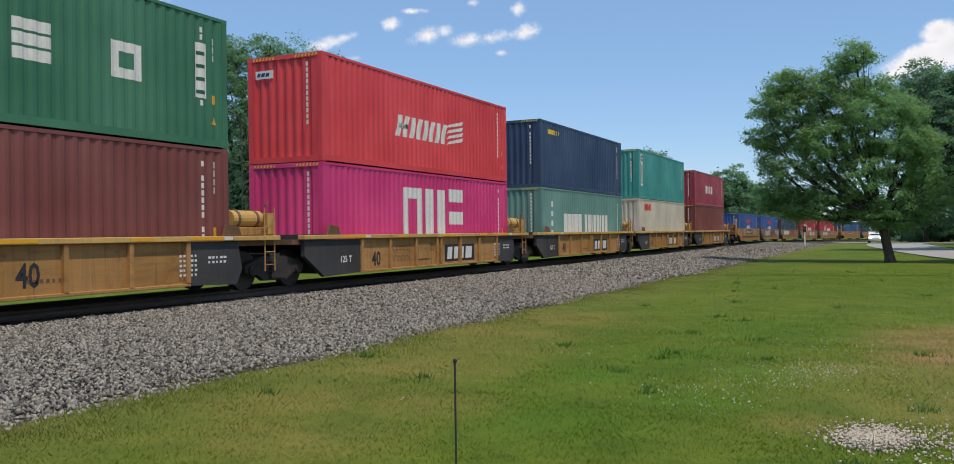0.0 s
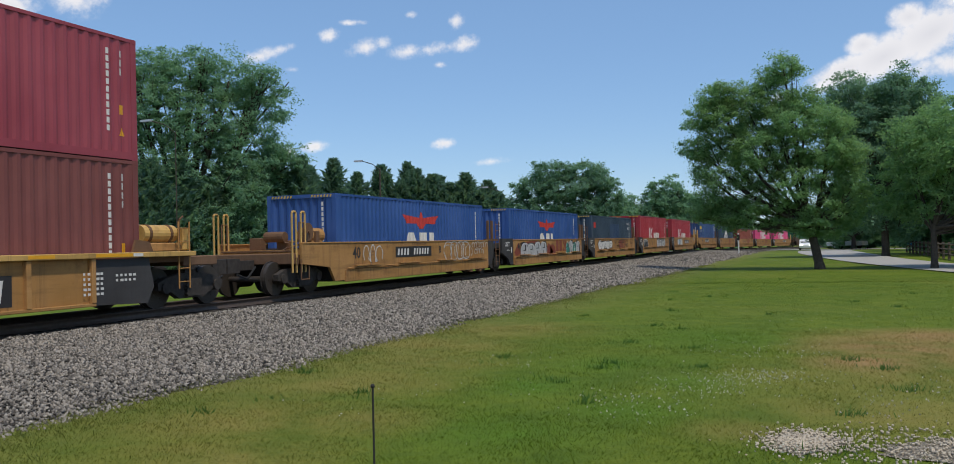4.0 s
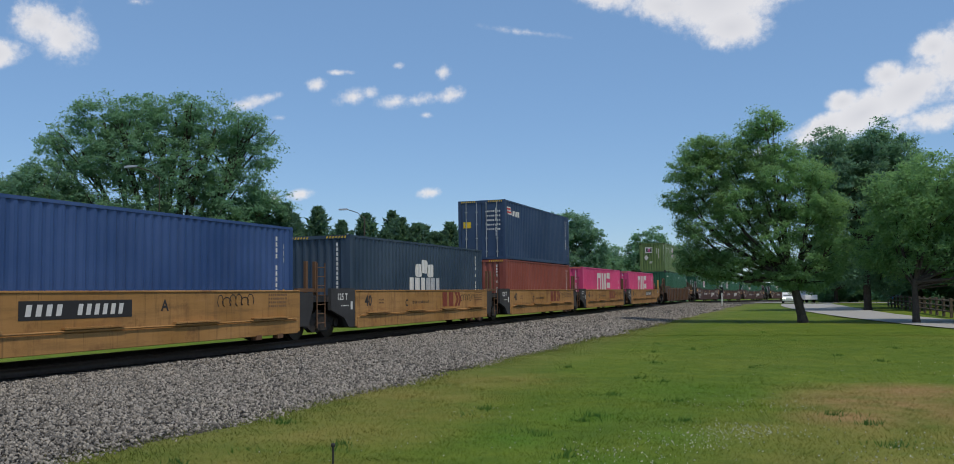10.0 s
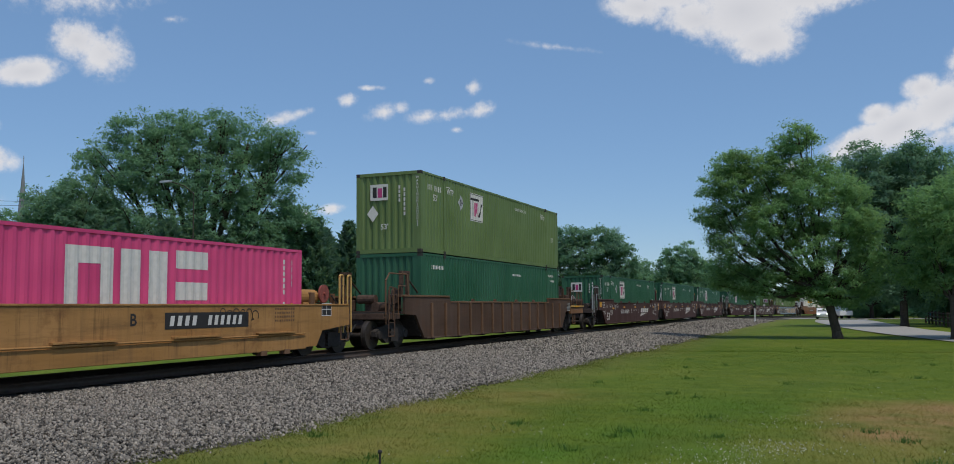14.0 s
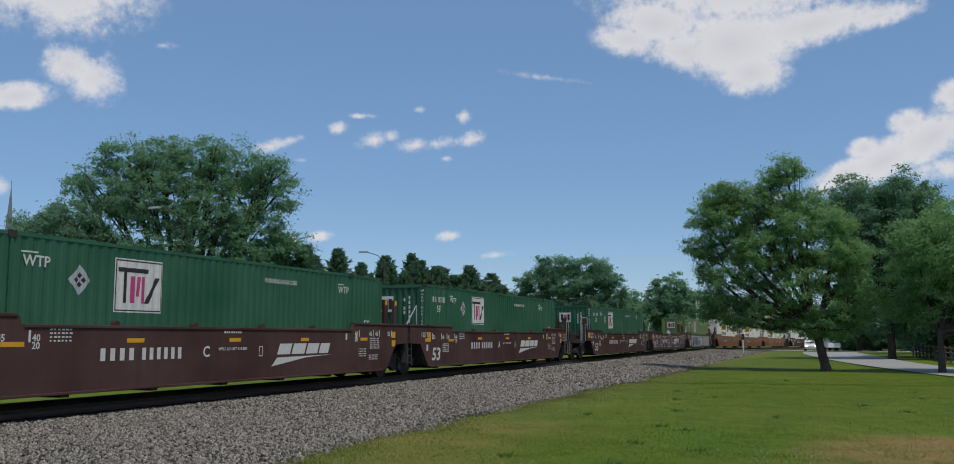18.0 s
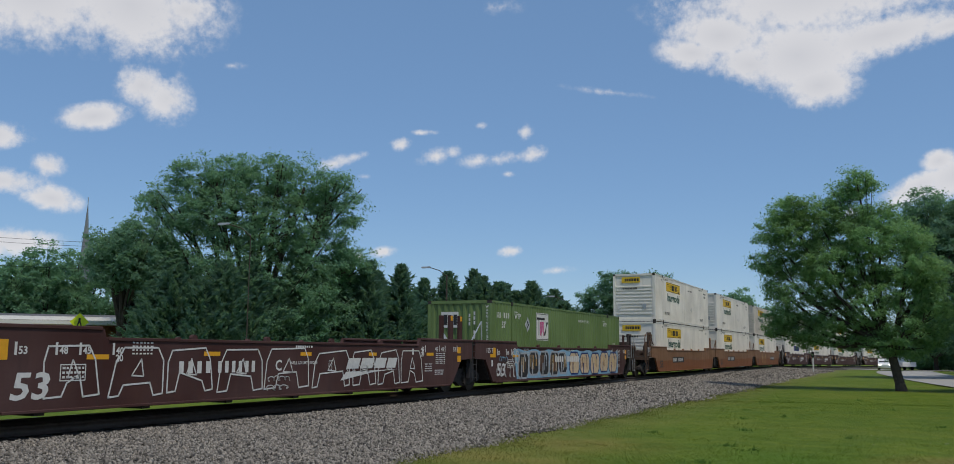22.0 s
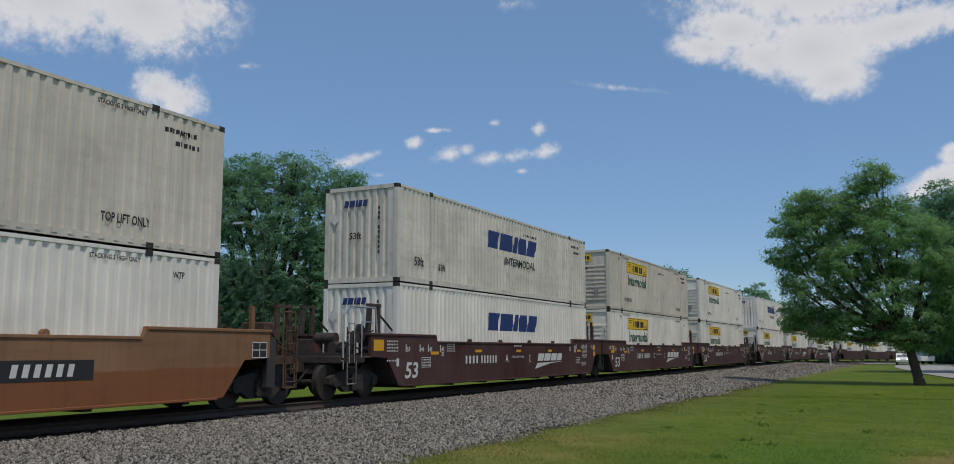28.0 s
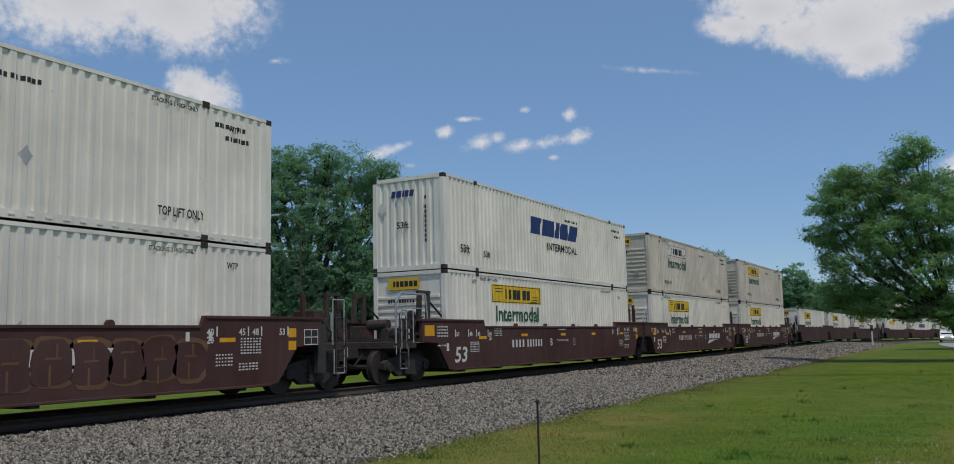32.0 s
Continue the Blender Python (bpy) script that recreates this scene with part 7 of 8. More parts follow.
def build_forties():
    z = 0.33
    P1, G1 = 15.846, 3.526 + 6.096
    grp = "well cars of the train"
    lab = "yellow forty-foot well car with side posts"
    for i in range(5):
        u = G1 + P1 * i
        w = unit("posts", i == 0, i == 4, u, lab + (" and a worn dark end" if i == 4 else ""), grp)
        fw = ("side", 1.38)
        sticker("lettering", word("40", 0.59 if i == 0 else -4.0, 0.44 if i == 0 else 0.4, 0.43 if i == 0 else 0.41, 0.48), M["dark_ink"], w, fw)
        if i:
            sticker("logo_panel", polys(rect(0.5, 2.75, 0.36, 0.92)), M["dark_ink"], w, fw, None, 0.004)
            sticker("logo", polys(*blocks(0.65, 0.44, (0.34, 0.3, 0.3, 0.5), 0.4, 0.14, 0.06)), M["white_ink"], w, fw, None, 0.008)
        if i == 1:
            sticker("graffiti", polys(*scribble(31, -2.85, -1.75, 0.78, 0.98, 5, 0.009), *scribble(32, -2.8, -1.9, 0.48, 0.66, 4, 0.009)), M["umber"], w, fw, None, 0.006)
    u = G1
    c = load("iso", HC, "green", u, z + HC + 0.02, "dark green steel container with large white letter shapes on its side")
    f, cf = side_face("iso")
    sticker("logo", polys(rect(0.72, 1.5, 1.15, 1.36), rect(0.72, 1.5, 1.41, 1.62), rect(0.72, 1.5, 1.67, 1.87)), M["white_ink"], c, f, cf)
    sticker("logo", polys(*ring(2.82, 3.59, 1.15, 1.87, 0.2)), M["white_ink"], c, f, cf)
    sticker("label_panel", polys(rect(5.1, 5.45, 1.05, 2.25)), M["white_ink"], c, f, cf, 0.008)
    sticker("marking", polys(*[rect(5.14, 5.4, 1.14 + 0.28 * i, 1.22 + 0.28 * i) for i in range(4)]), M["green_ink"], c, f, cf, 0.012)
    load("iso", HC, "ox", u, z, "brownish red steel container standing in the well")
    u += P1
    c = load("iso", HC, "red", u, z + HC + 0.02, "bright red steel container with a white slanted logo")
    sticker("logo", polys(*blocks(-2.3, 1.02, (0.28, 0.28, 0.28, 0.28, 0.28, 0.28, 0.28, 0.28), 0.66, 0.14, 0.2), rect(-2.05, -1.5, 1.28, 1.42), *[[(1.05, 1.02 + 0.19 * k), (2.2, 1.2 + 0.19 * k), (2.4, 1.36 + 0.19 * k), (1.2, 1.13 + 0.19 * k)] for k in range(4)]), M["white_ink"], c, f, cf)
    sticker("logo_panel", polys(rect(-0.95, -0.35, 2.3, 2.52)), M["white_ink"], c, end_face("iso"))
    sticker("logo", polys(*blocks(-0.9, 2.36, (0.1, 0.12, 0.12), 0.1, 0.03, 0.03)), M["blue_ink"], c, end_face("iso"), None, 0.008)
    c = load("iso", HC, "magenta", u, z, "magenta steel container with big white block logo")
    logo_ring_block_bars(c, HC)
    u += P1
    c = load("iso", HC, "navy", u, z + HC, "navy blue steel container with small yellow marking", door=False)
    sticker("logo", polys(*blocks(-5.1, 2.35, (0.16,) * 6, 0.2, 0.08)), M["yellow_ink"], c, f, cf)
    c = load("iso", HC, "seagreen", u, z, "dull sea-green steel container with white block lettering shapes")
    sticker("logo", polys(*blocks(-3.2, 0.95, (0.42, 0.42, 0.16, 0.45, 0.42), 0.85, 0.14), *blocks(-0.3, 0.95, (0.4, 0.4, 0.16, 0.4, 0.4, 0.16, 0.42, 0.4), 0.85, 0.14)), M["white_ink"], c, f, cf)
    sticker("marking", polys(*[blob(INK, -4.7, 2.2 - 0.42 * k, 0.13, 0.14, 8) for k in range(4)]), M["white_ink"], c, f, cf)
    u += P1
    c = load("iso", HC, "teal", u, z + HC, "teal green steel container with white vertical lettering bars")
    sticker("label_panel", polys(rect(-5.6, -5.2, 0.75, 2.65)), M["white_ink"], c, f, cf, 0.004, "white upright label panel")
    sticker("marking", polys(*column(INK, -5.5, 2.55, 1.7, 9, 0.2)), M["dark_ink"], c, f, cf, 0.008)
    c = load("iso", STD + 0.3, "cream", u, z, "cream steel container with small red logo")
    sticker("logo", polys(*[blob(INK, -4.6 + 0.48 * k, 2.4, 0.22, 0.22, 12) for k in range(2)], *blocks(-3.75, 2.2, (0.26, 0.2), 0.4, 0.1)), M["red_ink"], c, f, cf)
    u += P1
    c = load("iso", STD, "wine", u, z + HC, "wine red steel container with white lettering blocks")
    sticker("logo", polys(*blocks(-1.9, 1.0, (0.3,) * 7, 0.6, 0.14)), M["white_ink"], c, f, cf)
    load("iso", HC, "ox", u, z, "brownish red steel container low in the well")

    # smooth-sided cars, one container in each well
    P2 = 15.55
    for g, start, spec in ((0, 87.316, (("blue", "wing"), ("blue", "wing"), ("slate", "patch"), ("crimson", "initial"), ("crimson", "initial"))),
                           (1, 169.281, (("midblue", "gold"), ("slate", "globe"), ("brickred", "rust"), ("pink", "ringbars"), ("pink", "ringbars")))):
        for i, (col, mark) in enumerate(spec):
            u = start + 6.096 + P2 * i
            tagl = ("yellow forty-foot well car covered in sprayed graffiti" if g == 0 else "clean yellow forty-foot well car with red-brown logo")
            w = unit("smooth", i == 0, i == 4, u, tagl, grp)
            hh = STD if mark in ("wing", "patch", "ringbars", "rust") else HC
            names = {"wing": "deep blue steel container with red winged emblem", "patch": "slate blue steel container with a dark patch", "initial": "crimson steel container with white lettering blocks", "gold": "mid blue steel container with yellow wordmark blocks",
                     "globe": "dark slate container with white globe-like logo", "rust": "brick red steel container low in the well", "ringbars": "pink steel container with big white block logo"}
            c = load("iso", hh, col, u, z, names[mark])
            if mark == "wing":
                d = -0.05
                sticker("emblem", polys([(d - 1.5, 2.05), (d - 0.15, 1.95), (d, 2.18), (d + 0.15, 1.95), (d + 1.5, 2.05), (d + 1.2, 1.74), (d + 0.35, 1.74), (d + 0.2, 1.56), (d - 0.2, 1.56), (d - 0.35, 1.74), (d - 1.2, 1.74)]), M["red_ink"], c, f, cf, 0.004, "red winged emblem")
                sticker("logo", polys([(d - 1.35, 0.6), (d - 1.1, 1.42), (d - 0.6, 1.42), (d - 0.3, 0.6)], rect(d - 0.2, d + 0.5, 0.6, 1.42), rect(d + 0.65, d + 1.1, 0.6, 1.42)), M["white_ink"], c, f, cf)
            elif mark == "patch":
                sticker("logo", polys(rect(-5.4, -5.0, 1.8, 2.15)), M["red_ink"], c, f, cf)
                sticker("repaint_patch", polys(rect(-0.9, 1.9, 0.7, 2.1)), PAINTS["navy"], c, f, cf, 0.003, "darker repainted patch")
                sticker("marking", polys(*bars(INK, 4.5, 2.1, 0.9, 0.14, 6), *bars(INK, 4.7, 1.75, 0.5, 0.14, 3)), M["white_ink"], c, f, cf)
            elif mark == "initial":
                sticker("logo", polys(rect(-2.1, -1.7, 0.95, 1.95), [(-1.6, 1.45), (-1.0, 1.95), (-0.65, 1.95), (-1.25, 1.45)], [(-1.6, 1.4), (-1.25, 1.4), (-0.65, 0.95), (-1.0, 0.95)], *blocks(-0.2, 0.95, (0.5, 0.28, 0.62, 0.5), 0.6, 0.22)), M["white_ink"], c, f, cf)
            elif mark == "gold":
                sticker("logo", polys(*blocks(-5.75, 2.12, (0.25, 0.25, 0.25, 0.25, 0.25), 0.34, 0.07)), M["yellow_ink"], c, f, cf)
                sticker("marking", polys(*bars(INK, -5.5, 1.85, 0.95, 0.1, 8)), M["white_ink"], c, f, cf)
            elif mark == "globe":
                sticker("logo", polys(*[blob(INK, -0.75 + 0.55 * k, 1.85 + 0.15 * (k == 1), 0.34, 0.26, 10) for k in range(3)]), M["white_ink"], c, f, cf)
                sticker("logo", polys(*blocks(-1.6, 0.98, (0.42, 0.48, 0.42), 0.6, 0.07)), M["white_ink"], c, f, cf, 0.007)
                sticker("logo", polys(*blocks(-0.05, 0.98, (0.36, 0.4, 0.42), 0.6, 0.07)), M["grey_ink"], c, f, cf, 0.007)
            elif mark == "ringbars":
                logo_ring_block_bars(c, hh)
            elif mark == "rust":
                c2 = load("iso", HC, "navy", u, z + STD + 0.02, "dark navy steel container with its doors forward", door=True)
                sticker("logo", polys(rect(-5.6, -5.0, 2.2, 2.58, -0.12), *blocks(-4.85, 2.16, (0.3, 0.28, 0.3), 0.27, 0.07, 0.06)), M["white_ink"], c2, f, cf)
                sticker("logo", polys(rect(-5.64, -5.04, 2.27, 2.35, -0.03), rect(-5.7, -5.1, 2.43, 2.51, -0.03)), M["red_ink"], c2, f, cf, 0.008)
                e = end_face("iso")
                sticker("marking", polys(*[b for k in range(5) for b in bars(INK, 0.3, 2.3 - 0.22 * k, 0.7, 0.08, 7)]), M["white_ink"], c2, e)
                sticker("label_panel", polys(rect(-0.95, -0.55, 1.55, 1.85)), M["yellow_ink"], c2, e)
            # car sides
            if g == 0:
                if i == 0:
                    number_plate(w, -2.6)
                    sticker("lettering", word("B", 1.0, 1.0, 0.25), M["dark_ink"], w, ("side", 1.42))
                    sticker("graffiti", polys(*scribble(8, -4.85, -3.55, 0.72, 1.36, 3, 0.02)), M["white_ink"], w, ("side", 1.42), None, 0.006)
                    bub = [blob(random.Random(k), 1.85 + 0.6 * k, 1.05, 0.36, 0.33, 18) for k in range(4)]
                    sticker("graffiti", polys(*[o for b in bub for o in outline(b, 0.022)], *scribble(5, 1.5, 4.2, 0.75, 1.38, 5, 0.012), *scribble(6, 4.3, 6.1, 1.12, 1.4, 7, 0.014), *scribble(7, 4.6, 5.6, 0.88, 1.1, 4, 0.014)), M["white_ink"], w, ("side", 1.42), None, 0.006)
                    sticker("marking", polys(*bars(INK, -1.3, 1.32, 1.2, 0.05, 9)), M["umber"], w, ("side", 1.42))
                elif i == 1:
                    graffiti(w, -5.0, -0.9, 0.35, 1.38, ("grey_ink",), "dark_ink", 3, n=4)
                    sticker("graffiti", polys(*scribble(11, -4.9, -1.0, 0.35, 1.4, 4, 0.018)), M["white_ink"], w, ("side", 1.42), None, 0.012)
                    sticker("graffiti", polys([(-6.0, 0.85), (-5.4, 0.4), (-4.8, 0.85), (-5.4, 1.3)], [(-1.2, 0.8), (-0.5, 0.4), (0.3, 0.8), (-0.5, 1.25)]), M["rust_ink"], w, ("side", 1.42), None, 0.003)
                    three_blocks(w, 0.75, 0.8, 0.58, "rust_ink")
                    graffiti(w, 2.8, 5.6, 0.3, 1.4, ("teal_ink", "grey_ink"), "dark_ink", 4, n=4)
                    sticker("graffiti", polys(*scribble(12, 2.8, 5.7, 0.3, 1.42, 5, 0.022)), M["white_ink"], w, ("side", 1.42), None, 0.012)
                    sticker("graffiti", polys(blob(INK, 0.2, 0.75, 0.5, 0.4), blob(INK, -3.2, 0.9, 1.6, 0.46)), M["rust_ink"], w, ("side", 1.42), None, 0.003)
                elif i == 2:
                    graffiti(w, -5.2, -1.4, 0.72, 1.36, ("white_ink", "white_ink"), "dark_ink", 5)
                    three_blocks(w, 0.75, 0.76, 0.58, "rust_ink")
                    sticker("graffiti", polys(*scribble(21, -0.4, 2.7, 1.05, 1.42, 7, 0.02), *scribble(22, 0.0, 0.9, 0.8, 1.02, 3, 0.02), *scribble(23, 0.7, 2.9, 0.35, 0.62, 6, 0.022), *scribble(24, 2.85, 3.75, 1.15, 1.4, 4, 0.016), *scribble(25, 2.9, 3.7, 0.8, 1.08, 3, 0.02)), M["dark_ink"], w, ("side", 1.42), None, 0.008)
                elif i == 3:
                    sticker("graffiti", polys(blob(random.Random(7), -5.0, 0.85, 1.0, 0.52)), M["dark_ink"], w, ("side", 1.42), None, 0.004)
                    sticker("graffiti", polys(*outline(blob(random.Random(7), -5.0, 0.85, 0.95, 0.5), 0.025), *scribble(41, -5.8, -4.0, 0.45, 1.3, 4, 0.02)), M["white_ink"], w, ("side", 1.42), None, 0.008)
                    sticker("lettering", word("C", -2.2, 0.85, 0.24), M["dark_ink"], w, ("side", 1.42))
                    graffiti(w, 0.1, 4.1, 0.3, 1.42, ("white_ink", "grey_ink"), "dark_ink", 8, n=6)
                    sticker("graffiti", polys(*scribble(42, 0.1, 4.1, 0.3, 1.4, 6, 0.018)), M["dark_ink"], w, ("side", 1.42), None, 0.012)
                else:
                    graffiti(w, -4.2, -1.2, 0.6, 1.36, ("white_ink", "sky_ink", "grey_ink"), "dark_ink", 9)
                    number_plate(w, 0.33, v=0.88)
                    graffiti(w, 4.2, 5.3, 0.95, 1.3, ("yellow",), "umber", 10)
            else:
                if i in (0, 4):
                    number_plate(w, -3.4 if i == 0 else 0.6)
                    sticker("lettering", word("A" if i == 0 else "B", 0.4 if i == 0 else -0.4, 1.0, 0.25), M["dark_ink"], w, ("side", 1.42))
                    sticker("graffiti", polys(*scribble(51 + i, 2.4, 3.9, 1.02, 1.36, 6, 0.011)), M["dark_ink"], w, ("side", 1.42), None, 0.006)
                else:
                    three_blocks(w, 0.96, 0.8, 0.56, "rust_ink")
                    sticker("lettering", word("C", -2.4, 0.88, 0.24), M["dark_ink"], w, ("side", 1.42))
                    sticker("lettering", word("LD LMT 123,200 PER UNIT", -1.8, 0.96, 0.09, 1.5), M["dark_ink"], w, ("side", 1.42))
                    sticker("graffiti", polys(*scribble(61 + i, 3.0, 4.5, 0.98, 1.32, 6, 0.011)), M["dark_ink"], w, ("side", 1.42), None, 0.006)


def maroon_marks(w, letter, logo=True, first=False):
    f = ("side", 1.45)
    big = word("53", -7.85, 0.5, 0.45, 0.72)
    for v in big.verts:
        v.co.x += 0.16 * (v.co.y - 0.5)
    sticker("lettering", big, M["white_ink"], w, f)
    flashes = [rect(-6.35, -5.85, 1.16, 1.25), rect(-3.35, -2.85, 1.22, 1.31), rect(0.0, 0.45, 1.22, 1.31), rect(3.1, 3.5, 1.22, 1.31), rect(6.4, 6.85, 1.22, 1.31), rect(8.5, 8.76, 1.3, 1.5), rect(8.5, 8.76, 1.02, 1.22)]
    if first:
        flashes += [rect(-9.5, -8.98, 1.28, 1.58)]
        sticker("marking", polys(*[b for k in range(4) for b in bars(INK, -8.82, 1.52 - 0.09 * k, 0.62, 0.045, 7)], *bars(INK, -8.82, 0.98, 0.5, 0.04, 6)), M["white_ink"], w, f, None, 0.005)
    else:
        flashes += [rect(-8.18, -7.94, 1.16, 1.5), rect(-8.42, -8.18, 1.16, 1.28)]
        sticker("lettering", word("125 T", -8.72, 1.33, 0.16, 0.56), M["white_ink"], w, f, None, 0.005)
    for r in flashes:
        sticker("reflector", polys(r), M["orange_ink"], w, f, None, 0.005, "yellow reflective marker")
    for a, u in (("53", -7.8), ("48", -7.0), ("45", -6.5), ("40", -5.75), ("20", -5.75)):
        sticker("lettering", word(a, u + 0.06, 1.26 if a != "20" else 1.12, 0.13), M["white_ink"], w, f)
        if a != "20":
            sticker("marking", polys(rect(u - 0.02, u + 0.03, 1.24, 1.46)), M["white_ink"], w, f)
    sticker("marking", polys(*blocks(-4.05, 0.86, (0.13,) * 4, 0.25, 0.13), *blocks(-2.9, 0.86, (0.11,) * 6, 0.25, 0.11)), M["white_ink"], w, f, None, 0.005)
    sticker("lettering", word(letter, -0.95, 0.88, 0.25), M["white_ink"], w, f)
    sticker("lettering", word("WELL LD LMT 118,200", -0.4, 1.02, 0.07, 1.1), M["white_ink"], w, f)
    sticker("marking", polys(*ring(-6.9, -6.35, 0.78, 1.08, 0.02), *[b for k in range(3) for b in bars(INK, -6.85, 0.83 + 0.08 * k, 0.5, 0.04, 6)], rect(-8.32, -8.18, 0.84, 1.06), *ring(1.2, 1.35, 0.85, 1.1, 0.02)), M["white_ink"], w, f, None, 0.006)
    sticker("marking", polys(*[b for k in range(4) for b in bars(INK, -5.3, 1.46 - 0.07 * k, 0.55, 0.03, 6)], *[b for k in range(4) for b in bars(INK, 6.3, 0.95 - 0.07 * k, 0.5, 0.03, 6)], *bars(INK, -0.2, 1.42, 0.7, 0.05, 8), *blocks(5.5, 1.25, (0.1, 0.1), 0.18, 0.5)), M["white_ink"], w, f, None, 0.006)
    for a, u in (("40", 6.05), ("45", 6.95), ("48", 7.35), ("53", 8.2)):
        sticker("lettering", word(a, u, 1.36, 0.14), M["white_ink"], w, f)
        sticker("marking", polys(rect(u + 0.26, u + 0.3, 1.34, 1.54)), M["white_ink"], w, f)
    sticker("lettering", word("20", 6.05, 1.2, 0.14), M["white_ink"], w, f)
    sticker("marking", polys(*[b for k in range(6) for b in bars(INK, 7.0, 1.27 - 0.06 * k, 0.65, 0.03, 7)], *[b for k in range(3) for b in bars(INK, 6.95, 0.75 - 0.06 * k, 0.6, 0.03, 6)]), M["white_ink"], w, f, None, 0.006)
    if logo:
        sticker("logo", polys(*blocks(2.0, 0.88, (0.58, 0.62, 0.58, 0.5), 0.28, 0.08, 0.12), [(1.75, 0.58), (3.4, 0.78), (4.75, 0.84), (3.4, 0.82), (2.0, 0.8)]), M["white_ink"], w, f, None, 0.005, "white slanted logo over a swoosh")


def build_fifty_threes():
    grp = "well cars of the train"
    z, P5, half = 0.36, 19.523, 8.077
    f, cf = side_face("long")
    # a single ribbed car with two green containers
    u = 250.964 + half
    unit("ribbed", True, True, u, "weathered brown well car with closely ribbed sides", grp)
    c = load("long", HC, "deepgreen", u, z, "green ribbed fifty-three-foot container in the well")
    dom_marks(c, HC, "long", "white_ink")
    c = load("long", HC, "olive", u, z + HC + 0.02, "olive green fifty-three-foot container with a white logo square")
    logo_square(c, HC)
    # maroon cars with single green containers; the middle well of the second one is empty
    for start, spec, letters in ((276.243, ("deepgreen", "deepgreen", "deepgreen"), "BCA"), (339.209, ("deepgreen", None, "olive"), "ACB")):
        for i, col in enumerate(spec):
            u = start + half + P5 * i
            lab = "maroon fifty-three-foot well car with white stencils" if col else "empty maroon well car with chalk-white graffiti outlines"
            if col == "olive":
                lab = "maroon well car sprayed with blue and orange graffiti"
            w = unit("maroon", i == 0, i == 2, u, lab, grp)
            maroon_marks(w, letters[i], col != "olive", i == 0)
            if col:
                c = load("long", HC, col, u, z - 0.02, ("green" if col == "deepgreen" else "olive green") + " ribbed fifty-three-foot container with white logo square")
                logo_square(c, HC)
            fw = ("side", 1.45)
            if col is None:
                rng = random.Random(8)
                sh, u0 = [], -7.2
                for k in range(9):
                    wide = rng.uniform(1.0, 1.75)
                    lo, hi = 0.42 + rng.uniform(0, 0.08), 1.42 - rng.uniform(0, 0.08)
                    foot, lean = rng.uniform(0.2, 0.42), rng.uniform(-0.1, 0.3)
                    loop = [(u0, lo), (u0 + foot, lo + 0.02), (u0 + foot + 0.1, lo + rng.uniform(0.2, 0.4)), (u0 + wide - foot - 0.1, lo + rng.uniform(0.2, 0.4)), (u0 + wide - foot, lo), (u0 + wide, lo + 0.03),
                            (u0 + wide - 0.1 + lean * 0.4, hi - 0.25), (u0 + wide - 0.25 + lean * 0.4, hi), (u0 + lean + 0.1, hi - rng.uniform(0, 0.1)), (u0 + lean * 0.6, hi - 0.3)]
                    sh += outline(loop, 0.017)
                    mid = [(u0 + wide * 0.4, 0.85), (u0 + wide * 0.62, 0.83), (u0 + wide * 0.5 + lean * 0.4, 1.16)]
                    sh += outline(mid, 0.014)
                    u0 += wide + rng.uniform(0.05, 0.3)
                sh += scribble(81, -1.2, -0.4, 0.62, 0.76, 4, 0.012) + scribble(82, -1.25, -0.5, 0.42, 0.55, 3, 0.012) + scribble(83, 2.0, 3.4, 0.75, 1.05, 4, 0.014)
                sticker("graffiti", polys(*sh), M["white_ink"], w, fw, None, 0.008, "chalk-white sprayed outlines")
            if col == "olive":
                wave = [(-6.3 + 0.45 * k, 1.44 + 0.05 * math.sin(k * 1.7)) for k in range(31)]
                sticker("graffiti", polys([(7.2, 0.34), *wave[::-1], (-6.0, 0.34)]), M["sky_ink"], w, fw, None, 0.004)
                striped_piece(w, -5.9, -0.3, 0.36, 1.4, 5, "dark_ink", ("brown", "umber", "cream_ink", "chord", "grey_ink"), "grey_ink", 15)
                striped_piece(w, -0.1, 7.1, 0.36, 1.4, 5, "cream_ink", ("chord", "brown", "cream_ink"), "blue_ink", 16)
                sticker("graffiti", polys(*scribble(71, -7.9, -5.9, 0.4, 1.0, 5, 0.02), *scribble(72, -6.4, -5.8, 0.9, 1.5, 2, 0.018)), M["white_ink"], w, fw, None, 0.012)
                sticker("graffiti", polys(*scribble(73, -7.6, -6.9, 1.0, 1.2, 4, 0.016)), M["sky_ink"], w, fw, None, 0.012)
                sticker("marking", polys(*blocks(-1.9, 0.95, (0.2,) * 4, 0.24, 0.07), *blocks(-0.4, 0.95, (0.2,) * 6, 0.24, 0.07)), M["white_ink"], w, fw, None, 0.012)
    # brown car with stacked white containers
    for i in range(3):
        u = 401.989 + half + P5 * i
        w = unit("brown", i == 0, i == 2, u, "faded orange-brown fifty-three-foot well car", grp)
        number_plate(w, (-4.5, -4.5, 1.6)[i], 1.45, 3.2, 0.82)
        sticker("lettering", word("53", -7.72, 0.5, 0.42, 0.72), M["dark_ink"], w, ("side", 1.45))
        sticker("lettering", word("BCA"[i], -0.8, 0.86, 0.22), M["dark_ink"], w, ("side", 1.45))
